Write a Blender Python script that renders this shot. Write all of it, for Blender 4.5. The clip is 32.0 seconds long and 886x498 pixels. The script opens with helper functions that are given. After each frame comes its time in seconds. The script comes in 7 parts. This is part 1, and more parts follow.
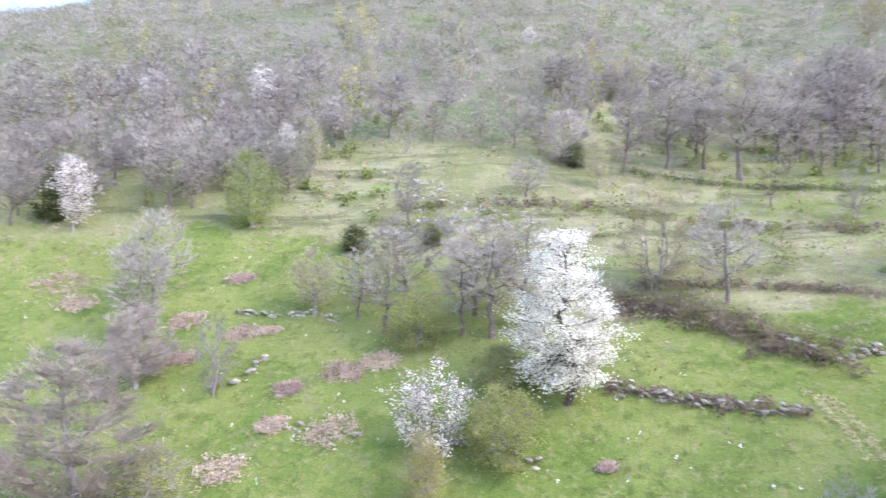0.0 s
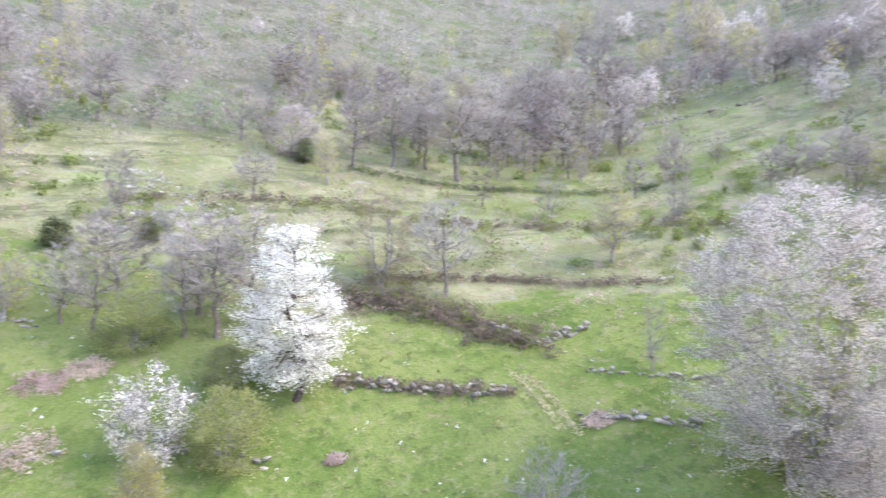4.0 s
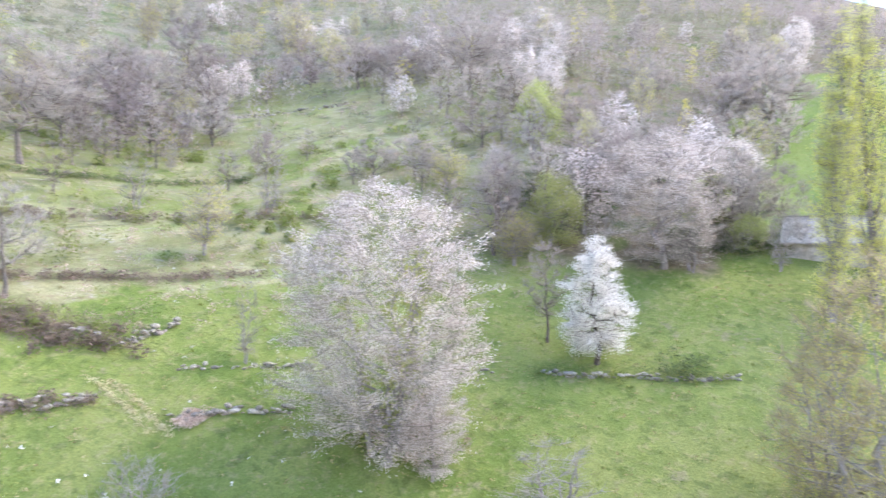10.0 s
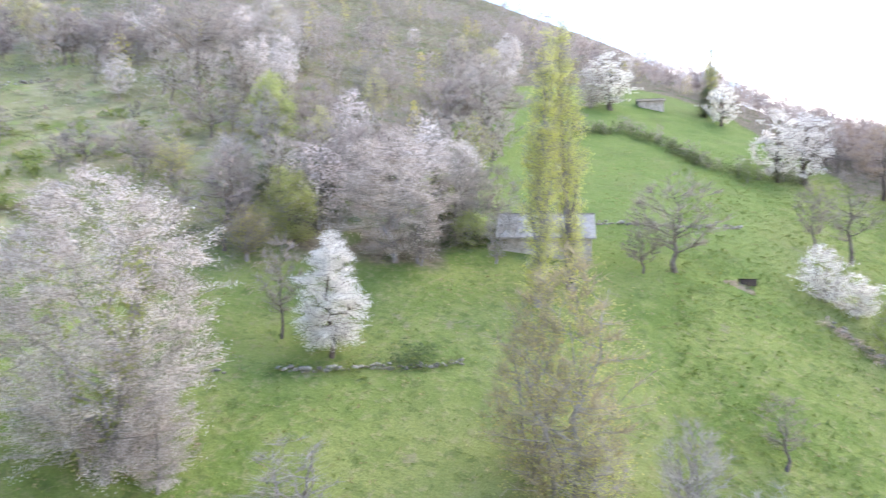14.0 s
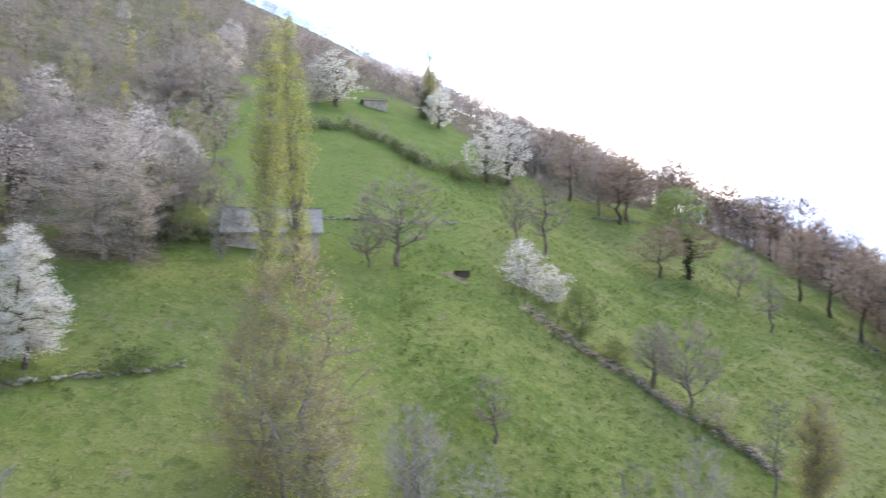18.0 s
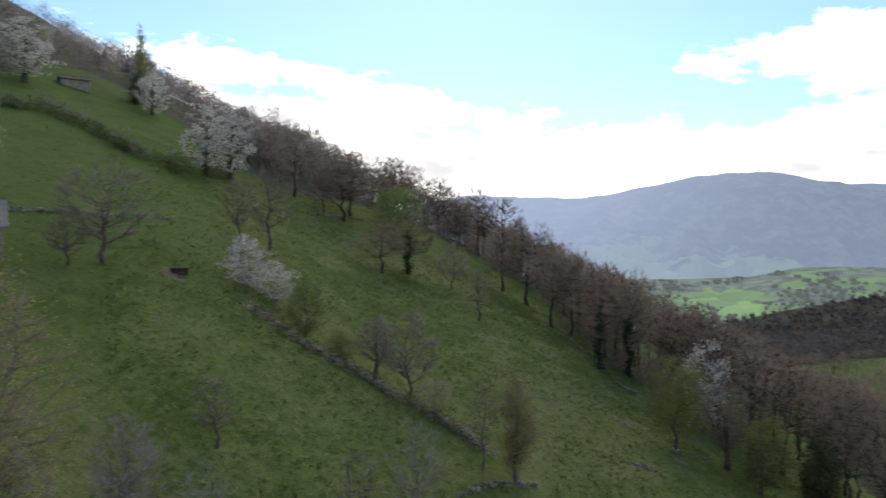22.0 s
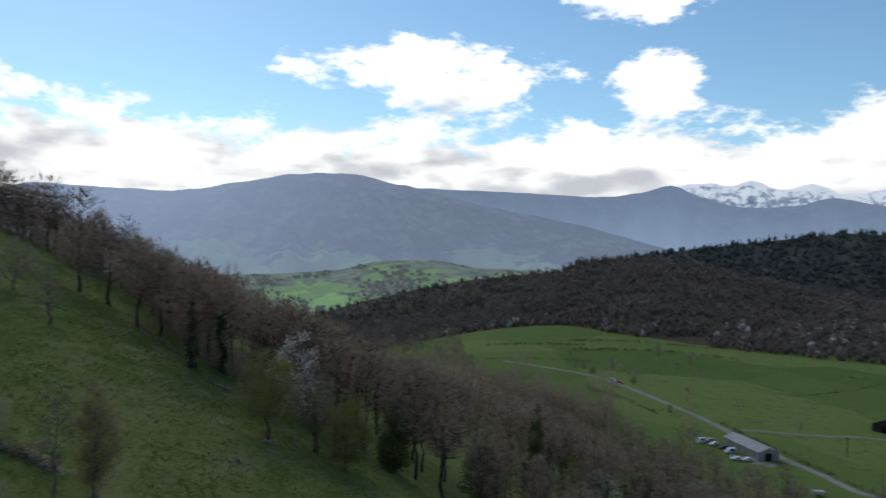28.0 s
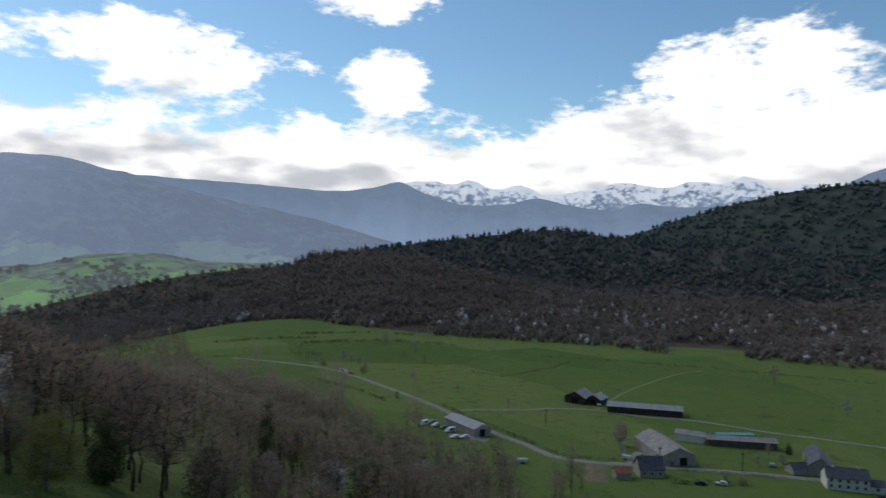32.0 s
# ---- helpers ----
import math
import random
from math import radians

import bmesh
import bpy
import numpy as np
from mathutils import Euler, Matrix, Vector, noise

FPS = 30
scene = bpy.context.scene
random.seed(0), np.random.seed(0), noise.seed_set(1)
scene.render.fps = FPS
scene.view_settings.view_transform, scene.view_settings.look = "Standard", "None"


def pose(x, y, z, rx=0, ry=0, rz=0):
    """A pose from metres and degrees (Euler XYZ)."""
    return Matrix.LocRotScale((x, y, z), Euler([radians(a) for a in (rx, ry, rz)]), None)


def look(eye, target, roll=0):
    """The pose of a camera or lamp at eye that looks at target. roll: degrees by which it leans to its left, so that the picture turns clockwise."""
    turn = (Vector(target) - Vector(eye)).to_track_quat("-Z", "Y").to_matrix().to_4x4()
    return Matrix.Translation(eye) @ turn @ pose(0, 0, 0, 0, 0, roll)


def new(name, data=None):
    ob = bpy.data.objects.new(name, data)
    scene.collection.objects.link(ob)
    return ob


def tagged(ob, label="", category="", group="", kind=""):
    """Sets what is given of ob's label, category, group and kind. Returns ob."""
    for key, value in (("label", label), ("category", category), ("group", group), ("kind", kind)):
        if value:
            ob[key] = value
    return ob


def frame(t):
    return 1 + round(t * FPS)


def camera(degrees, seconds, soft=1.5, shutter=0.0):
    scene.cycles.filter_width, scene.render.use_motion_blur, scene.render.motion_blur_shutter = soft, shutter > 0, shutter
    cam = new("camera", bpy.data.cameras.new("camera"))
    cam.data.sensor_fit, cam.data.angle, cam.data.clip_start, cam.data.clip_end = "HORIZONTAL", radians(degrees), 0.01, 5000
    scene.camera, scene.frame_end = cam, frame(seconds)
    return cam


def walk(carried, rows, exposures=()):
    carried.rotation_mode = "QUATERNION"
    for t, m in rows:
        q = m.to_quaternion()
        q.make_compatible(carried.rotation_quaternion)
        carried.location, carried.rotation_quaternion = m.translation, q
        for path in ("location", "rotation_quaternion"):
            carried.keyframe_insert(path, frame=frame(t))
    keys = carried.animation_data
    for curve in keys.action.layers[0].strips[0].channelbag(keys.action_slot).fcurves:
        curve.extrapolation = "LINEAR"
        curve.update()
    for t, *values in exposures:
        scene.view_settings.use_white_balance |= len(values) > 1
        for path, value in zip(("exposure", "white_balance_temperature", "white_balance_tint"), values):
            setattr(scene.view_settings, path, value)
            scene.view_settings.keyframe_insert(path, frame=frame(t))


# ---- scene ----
# A drone hovers over a hillside pasture and turns to its right, towards the valley.
import collections

cam = camera(63.36, 32.0, soft=1.35, shutter=1.1)
PATH = [
    (0.0, pose(0, 0, 0, 90.15, -0.88, 0.00)),
    (0.5, pose(0, 0, 0, 90.15, -0.86, -2.36)),
    (1.0, pose(0, 0, 0, 90.14, -0.78, -5.20)),
    (1.5, pose(0, 0, 0, 90.16, -0.72, -7.58)),
    (2.0, pose(0, 0, 0, 90.17, -0.72, -10.44)),
    (2.5, pose(0, 0, 0, 90.18, -0.77, -12.83)),
    (3.0, pose(0, 0, 0, 90.18, -0.75, -15.70)),
    (3.5, pose(0, 0, 0, 90.15, -0.78, -18.58)),
    (5.5, pose(0, 0, 0, 90.13, -0.94, -29.10)),
    (6.0, pose(0, 0, 0, 90.12, -0.91, -31.50)),
    (6.5, pose(0, 0, 0, 90.11, -0.95, -34.35)),
    (7.0, pose(0, 0, 0, 90.11, -0.93, -36.74)),
    (7.5, pose(0, 0, 0, 90.09, -0.86, -39.62)),
    (8.0, pose(0, 0, 0, 90.08, -0.81, -42.03)),
    (8.5, pose(0, 0, 0, 90.05, -0.78, -44.91)),
    (9.0, pose(0, 0, 0, 90.03, -0.74, -47.30)),
    (9.5, pose(0, 0, 0, 90.00, -0.69, -50.15)),
    (10.0, pose(0, 0, 0, 89.98, -0.64, -53.02)),
    (10.5, pose(0, 0, 0, 89.96, -0.58, -55.42)),
    (11.0, pose(0, 0, 0, 89.94, -0.58, -58.32)),
    (11.5, pose(0, 0, 0, 89.93, -0.54, -60.72)),
    (12.0, pose(0, 0, 0, 89.88, -0.52, -63.63)),
    (12.5, pose(0, 0, 0, 89.85, -0.46, -66.04)),
    (13.0, pose(0, 0, 0, 89.81, -0.46, -68.93)),
    (13.5, pose(0, 0, 0, 89.78, -0.42, -71.34)),
    (15.5, pose(0, 0, 0, 89.62, -0.25, -82.41)),
    (16.0, pose(0, 0, 0, 89.58, -0.23, -84.82)),
    (16.5, pose(0, 0, 0, 89.55, -0.23, -87.72)),
    (17.0, pose(0, 0, 0, 89.50, -0.23, -90.14)),
    (17.5, pose(0, 0, 0, 89.47, -0.23, -93.05)),
    (18.0, pose(0, 0, 0, 89.44, -0.21, -95.47)),
    (18.5, pose(0, 0, 0, 89.40, -0.33, -98.36)),
    (19.0, pose(0, 0, 0, 89.38, -0.29, -100.76)),
    (19.5, pose(0, 0, 0, 89.33, -0.27, -103.67)),
    (20.0, pose(0, 0, 0, 89.30, -0.28, -106.09)),
    (20.5, pose(0, 0, 0, 89.27, -0.32, -108.98)),
    (21.0, pose(0, 0, 0, 89.25, -0.35, -111.39)),
    (21.5, pose(0, 0, 0, 89.24, -0.36, -114.28)),
    (22.0, pose(0, 0, 0, 89.23, -0.35, -117.16)),
    (22.5, pose(0, 0, 0, 89.20, -0.28, -119.56)),
    (23.0, pose(0, 0, 0, 89.20, -0.28, -122.43)),
    (23.5, pose(0, 0, 0, 89.19, -0.21, -124.83)),
    (24.0, pose(0, 0, 0, 89.19, -0.19, -127.70)),
    (24.5, pose(0, 0, 0, 89.17, -0.19, -130.12)),
    (25.0, pose(0, 0, 0, 89.19, -0.28, -132.98)),
    (25.5, pose(0, 0, 0, 89.19, -0.25, -135.36)),
    (27.5, pose(0, 0, 0, 89.19, -0.89, -146.34)),
    (28.0, pose(0, 0, 0, 89.20, -0.91, -148.76)),
    (28.5, pose(0, 0, 0, 89.19, -1.02, -151.64)),
    (29.0, pose(0, 0, 0, 89.19, -1.07, -154.07)),
    (29.5, pose(0, 0, 0, 89.18, -1.18, -156.96)),
    (30.0, pose(0, 0, 0, 89.18, -1.26, -159.36)),
    (30.5, pose(0, 0, 0, 89.19, -1.25, -162.27)),
    (31.0, pose(0, 0, 0, 89.17, -1.30, -164.68)),
    (31.5, pose(0, 0, 0, 89.12, -1.38, -167.52)),
    (32.0, pose(0, 0, 0, 89.10, -1.52, -169.91)),
]
EXPOSURE = [(0, 2.28, 6500, 23), (6, 2.45, 6550, 23), (9, 2.53, 6650, 23), (13, 2.42, 6700, 22), (16, 2.14, 6850, 20), (19, 1.36, 7000, 18), (21, 0.42, 7000, 15),
            (23, -0.3, 6900, 8), (25, -0.45, 6700, 7), (28, -0.6, 6500, 8), (32, -0.65, 6500, 9)]
walk(cam, PATH, EXPOSURE)

# ---------------------------------------------------------------- node helper
def node(nt, kind, inputs=None, **attrs):
    n = nt.nodes.new(kind)
    for k, v in attrs.items():
        setattr(n, k, v)
    for k, v in (inputs or {}).items():
        s = n.inputs[k]
        if hasattr(v, "is_output"):
            nt.links.new(v, s)
        else:
            s.default_value = v
    return n


def calc(nt, op, a, b=0.0, c=0.0, clamp=False):
    n = nt.nodes.new("ShaderNodeMath")
    n.operation, n.use_clamp = op, clamp
    for i, v in enumerate((a, b, c)):
        if hasattr(v, "is_output"):
            nt.links.new(v, n.inputs[i])
        else:
            n.inputs[i].default_value = v
    return n.outputs[0]


def blend(nt, fac, a, b, mode="MIX"):
    n = nt.nodes.new("ShaderNodeMix")
    n.data_type, n.blend_type = "RGBA", mode
    for i, v in ((0, fac), (6, a), (7, b)):
        if hasattr(v, "is_output"):
            nt.links.new(v, n.inputs[i])
        else:
            n.inputs[i].default_value = v if i == 0 else (*v, 1) if len(v) == 3 else v
    return n.outputs[2]


def remap(nt, v, lo, hi, a=0.0, b=1.0):
    n = node(nt, "ShaderNodeMapRange", {0: v, 1: lo, 2: hi, 3: a, 4: b}, interpolation_type="SMOOTHSTEP")
    return n.outputs[0]


# ---------------------------------------------------------------- sky: blue with a bank of cumulus over the mountains
SUN_BEARING, SUN_HEIGHT = 118.0, 43.0
world = bpy.data.worlds.new("sky")
scene.world = world
world.use_nodes = True
nt = world.node_tree
nt.nodes.clear()
sky = node(nt, "ShaderNodeTexSky", sky_type="NISHITA", sun_disc=False, sun_elevation=radians(SUN_HEIGHT),
           sun_rotation=radians(SUN_BEARING), altitude=600, dust_density=0.6, ozone_density=1.5)
co = node(nt, "ShaderNodeTexCoord").outputs["Generated"]
sep = node(nt, "ShaderNodeSeparateXYZ", {0: co})
bear = calc(nt, "MULTIPLY", calc(nt, "ARCTAN2", sep.outputs[0], calc(nt, "MULTIPLY", sep.outputs[1], -1.0)), 57.2958)  # 0 in the south, + east
elev = calc(nt, "MULTIPLY", calc(nt, "ARCSINE", sep.outputs[2]), 57.2958)
flat = node(nt, "ShaderNodeCombineXYZ", {0: calc(nt, "MULTIPLY", bear, 0.07), 1: calc(nt, "MULTIPLY", elev, 0.15), 2: 0.0}).outputs[0]
n_big = node(nt, "ShaderNodeTexNoise", {"Vector": flat, "Scale": 1.5, "Detail": 8.0, "Roughness": 0.58, "Distortion": 0.5}).outputs[0]
n_small = node(nt, "ShaderNodeTexNoise", {"Vector": flat, "Scale": 5.0, "Detail": 6.0, "Roughness": 0.6}).outputs[0]


def bank(az, el, w, h):
    """A cloud bank, 1 at its middle and falling to below 0; az counts from the south towards the east."""
    u = calc(nt, "DIVIDE", calc(nt, "SUBTRACT", bear, az), w)
    v = calc(nt, "DIVIDE", calc(nt, "SUBTRACT", elev, el), h)
    return calc(nt, "SUBTRACT", 1.0, calc(nt, "ADD", calc(nt, "MULTIPLY", u, u), calc(nt, "MULTIPLY", v, v)))


# the bank reaches higher in the south-west
crest = calc(nt, "MULTIPLY_ADD", remap(nt, bear, -6.0, 6.0, 1.0, 0.0), 3.0, 9.3)
cover = calc(nt, "DIVIDE", calc(nt, "SUBTRACT", crest, elev), 2.4)
for b in ((32.5, 13.0, 10.5, 2.9), (16.6, 18.6, 6.0, 2.4), (14.8, 11.6, 3.4, 2.4), (100, 9, 26, 5.5), (72, 7.5, 12, 4.6), (78, 12.6, 9, 1.4), (-13, 11.5, 9, 4.2), (-40, 14, 16, 5)):
    cover = calc(nt, "MAXIMUM", cover, calc(nt, "MULTIPLY", bank(*b), 1.1))
cover = calc(nt, "MINIMUM", calc(nt, "MAXIMUM", cover, -1.2), 1.6)
n_wisp = node(nt, "ShaderNodeTexNoise", {"Vector": flat, "Scale": 16.0, "Detail": 6.0, "Roughness": 0.65}).outputs[0]
cover = calc(nt, "MULTIPLY_ADD", calc(nt, "SUBTRACT", n_big, 0.5), 4.0, calc(nt, "MULTIPLY_ADD", calc(nt, "SUBTRACT", n_small, 0.5), 2.6, cover))
cover = calc(nt, "MULTIPLY_ADD", calc(nt, "SUBTRACT", n_wisp, 0.5), 1.3, cover)
mask = remap(nt, cover, -0.12, 0.80)
# billows: a cloud is grey where more cloud stands above it, towards the sun
above = node(nt, "ShaderNodeCombineXYZ", {0: calc(nt, "MULTIPLY_ADD", bear, 0.07, -0.05), 1: calc(nt, "MULTIPLY_ADD", elev, 0.15, 0.16), 2: 0.0}).outputs[0]
soft = {"Scale": 1.7, "Detail": 3.6, "Roughness": 0.5}
n_here = node(nt, "ShaderNodeTexNoise", {"Vector": flat, **soft}).outputs[0]
n_above = node(nt, "ShaderNodeTexNoise", {"Vector": above, **soft}).outputs[0]
under = calc(nt, "SUBTRACT", n_above, n_here)
wide = node(nt, "ShaderNodeCombineXYZ", {0: calc(nt, "MULTIPLY", bear, 0.05), 1: calc(nt, "MULTIPLY", elev, 0.17), 2: 3.0}).outputs[0]
n_deep = node(nt, "ShaderNodeTexNoise", {"Vector": wide, "Scale": 1.9, "Detail": 4.0, "Roughness": 0.5}).outputs[0]
depth = calc(nt, "MULTIPLY_ADD", under, 0.9, calc(nt, "MULTIPLY_ADD", n_wisp, 0.06, calc(nt, "MULTIPLY", n_deep, 0.9)))
thick = remap(nt, calc(nt, "ADD", depth, calc(nt, "MULTIPLY", calc(nt, "SUBTRACT", 8.5, elev), 0.03)), 0.42, 0.78)
cloud = blend(nt, thick, (1.9, 1.88, 1.86), (0.86, 0.89, 0.97))
blue = blend(nt, 1.0, sky.outputs[0], (0.138, 0.172, 0.182), "MULTIPLY")
light = blend(nt, mask, blue, cloud)
bg = node(nt, "ShaderNodeBackground", {0: light, 1: 1.0})
node(nt, "ShaderNodeOutputWorld", {0: bg.outputs[0]})

sun = new("sun", bpy.data.lights.new("sun", "SUN"))
sun.data.energy, sun.data.angle, sun.data.color = 1.5, radians(48), (1.0, 0.92, 0.80)
_a, _e = radians(SUN_BEARING), radians(SUN_HEIGHT)
sun.matrix_world = look((0, 0, 0), (-math.sin(_a) * math.cos(_e), -math.cos(_a) * math.cos(_e), -math.sin(_e)))

# ---------------------------------------------------------------- relief: heights below the drone, by bearing (0 ahead, clockwise) and distance
DIST = (0, 20, 40, 60, 80, 110, 150, 220, 330, 500, 750, 1100)
RELIEF = {}


def relief(bearing, *heights):
    RELIEF[bearing] = heights


relief(-40, -26, -23, -16, -8, 1, 13, 26.5, 48, 69, 92, 112, 75)
relief(0, -26, -21, -9, 1, 11, 26, 47, 83, 140, 215, 290, 300)
relief(30, -26, -20, -9, -0.5, 6, 17, 34, 66, 115, 190, 270, 280)
relief(60, -26, -20, -10.5, -2, 8, 22, 40, 70, 115, 185, 260, 260)
relief(80, -26, -21, -12, -3.5, 4, 14, 29, 56, 98, 160, 200, 160)
relief(95, -26, -22, -16, -8, 0.5, 9, 21, 41, 64, 90, 80, 0)
relief(110, -26, -24, -19.5, -14.5, -10.5, -3, 7, 13, 12, 5, -20, -60)
relief(125, -26, -25, -22, -19.5, -17, -12.5, -9.5, -15, -36, -70, -120, -190)
relief(140, -26, -26, -24.5, -24, -23.8, -25, -29.5, -42, -62, -88, -122, -190)
relief(155, -26, -27, -28, -30, -33, -38, -46, -60, -77, -89, -93, -150)
relief(170, -26, -28, -31, -36, -43, -53, -65, -80, -89.5, -90, -90, -90)
relief(190, -26, -29, -34, -42, -51, -62, -75, -87, -90, -90, -90, -90)
relief(215, -26, -29, -35, -43, -52, -64, -78, -88, -90, -90, -90, -90)
relief(260, -26, -27, -28, -31, -35, -42, -50, -60, -66, -70, -80, -90)
BEARINGS = sorted(RELIEF)
TABLE = np.array([RELIEF[b] for b in BEARINGS], float)


def hermite(xs, ys, q):
    """Smooth curve through (xs, ys) with limited slopes, at q. ys may have further axes."""
    xs = np.asarray(xs, float)
    d = np.diff(ys, axis=0) / np.diff(xs).reshape(-1, *[1] * (ys.ndim - 1))
    m = np.zeros_like(ys)
    m[1:-1] = np.where(d[1:] * d[:-1] > 0, 2 * d[1:] * d[:-1] / (d[1:] + d[:-1] + 1e-12), 0)
    m[0], m[-1] = d[0], d[-1]
    i = np.clip(np.searchsorted(xs, q) - 1, 0, len(xs) - 2)
    return i, m


def smooth_at(xs, ys, q):
    ys = np.asarray(ys, float)
    i, m = hermite(xs, ys, q)
    xs = np.asarray(xs, float)
    h = xs[i + 1] - xs[i]
    t = np.clip((q - xs[i]) / h, 0, 1)
    return ((2 * t**3 - 3 * t**2 + 1) * ys[i] + (t**3 - 2 * t**2 + t) * h * m[i]
            + (3 * t**2 - 2 * t**3) * ys[i + 1] + (t**3 - t**2) * h * m[i + 1])


def polar_z(az, r):
    """Height of the ground at bearings az (degrees) and distances r, as arrays."""
    az, r = np.broadcast_arrays(np.asarray(az, float), np.asarray(r, float))
    shape, az, r = az.shape, (az.ravel() + 40) % 360 - 40, np.maximum(r.ravel(), 0)
    rr = np.minimum(r, 1100)
    cols = np.stack([smooth_at(DIST, row, rr) for row in TABLE])
    xs = np.array([*BEARINGS, 320], float)
    cols = np.concatenate([cols, cols[:1]])
    i = np.clip(np.searchsorted(xs, az) - 1, 0, len(xs) - 2)
    j = np.arange(len(az))
    n = len(xs) - 1
    p = [cols[(i + k) % n if k in (-1, 2) else i + k, j] for k in (-1, 0, 1, 2)]
    x = [xs[i] - np.roll(np.diff(xs), 1)[i], xs[i], xs[i + 1], xs[i + 1] + np.roll(np.diff(xs), -1)[i]]
    m1 = (p[2] - p[0]) / (x[2] - x[0])
    m2 = (p[3] - p[1]) / (x[3] - x[1])
    h = x[2] - x[1]
    t = (az - x[1]) / h
    z = ((2 * t**3 - 3 * t**2 + 1) * p[1] + (t**3 - 2 * t**2 + t) * h * m1 + (3 * t**2 - 2 * t**3) * p[2] + (t**3 - t**2) * h * m2)
    a = np.radians(az)
    e, s = r * np.sin(a), r * np.cos(a)
    rough = np.clip((z + 86) / 12, 0, 1) * np.clip(r / 15, 0, 1)
    z = z + rough * (0.16 * np.sin(e * 0.31 + 1.3 * np.sin(s * 0.17)) * np.sin(s * 0.27 + np.sin(e * 0.11))
                     + np.clip(r / 150 - 0.3, 0, 3) * 1.1 * np.sin(e * 0.041 + 2 * np.sin(s * 0.023)) * np.sin(s * 0.052 + 1.7))
    out = 1100
    z = np.where(r > out, np.maximum(-260, z - (r - out) * 0.3), z)
    return z.reshape(shape)


def ground_z(x, y):
    return polar_z(np.degrees(np.arctan2(x, y)), np.hypot(x, y))


def spot(az, r):
    """The point of the ground at a bearing and distance."""
    a = radians(az)
    return Vector((r * math.sin(a), r * math.cos(a), float(polar_z(az, r))))

# ---------------------------------------------------------------- materials
def material(name, rough=0.9):
    m = bpy.data.materials.new(name)
    m.use_nodes = True
    t = m.node_tree
    b = t.nodes["Principled BSDF"]
    b.inputs["Roughness"].default_value = rough
    b.inputs["Specular IOR Level"].default_value = 0.25 if rough < 0.8 else 0.04
    return m, t, b


def noise_at(t, co, scale, detail=5.0, rough=0.55):
    return node(t, "ShaderNodeTexNoise", {"Vector": co, "Scale": scale, "Detail": detail, "Roughness": rough}).outputs[0]


def bump(t, b, height, strength, distance):
    n = node(t, "ShaderNodeBump", {"Height": height, "Strength": strength, "Distance": distance})
    t.links.new(n.outputs[0], b.inputs["Normal"])


def mottled(name, c1, c2, scale, rough=0.9, fine=None, depth=0.02, spread=(0.35, 0.65), per_object=0.0, metal=0.0):
    """Two colours mixed at two scales, with fine relief."""
    m, t, b = material(name, rough)
    co = node(t, "ShaderNodeTexCoord").outputs["Object"]
    big, small = noise_at(t, co, scale), noise_at(t, co, fine or scale * 7)
    f = remap(t, calc(t, "MULTIPLY_ADD", small, 0.5, calc(t, "MULTIPLY", big, 0.5)), *spread)
    col = blend(t, f, c1, c2)
    if per_object:
        rnd = node(t, "ShaderNodeObjectInfo").outputs["Random"]
        hsv = node(t, "ShaderNodeHueSaturation", {"Color": col, "Value": calc(t, "MULTIPLY_ADD", rnd, 2 * per_object, 1 - per_object),
                                                  "Hue": calc(t, "MULTIPLY_ADD", rnd, 0.03, 0.485)})
        col = hsv.outputs[0]
    t.links.new(col, b.inputs["Base Color"])
    b.inputs["Metallic"].default_value = metal
    bump(t, b, small, 0.5, depth)
    return m


def leafy(name, c1, c2, glow=0.35, per_object=0.18, scale=0.8, single=0.45):
    """Leaves, petals or twigs: diffuse with light coming through, varied within the crown and from tree to tree."""
    m, t, b = material(name, 0.8)
    co = node(t, "ShaderNodeTexCoord").outputs["Object"]
    isl = node(t, "ShaderNodeNewGeometry").outputs["Random Per Island"]
    f = calc(t, "ADD", calc(t, "MULTIPLY", remap(t, noise_at(t, co, scale), 0.35, 0.65), 1 - single), calc(t, "MULTIPLY", isl, single))
    col = blend(t, f, c1, c2)
    rnd = node(t, "ShaderNodeObjectInfo").outputs["Random"]
    col = node(t, "ShaderNodeHueSaturation", {"Color": col, "Value": calc(t, "MULTIPLY_ADD", rnd, 2 * per_object, 1 - per_object),
                                              "Hue": calc(t, "MULTIPLY_ADD", rnd, 0.03, 0.485)}).outputs[0]
    t.links.new(col, b.inputs["Base Color"])
    if glow:
        tr = node(t, "ShaderNodeBsdfTranslucent", {"Color": col})
        mx = node(t, "ShaderNodeMixShader", {0: glow, 1: b.outputs[0], 2: tr.outputs[0]})
        t.links.new(mx.outputs[0], t.nodes["Material Output"].inputs[0])
    return m


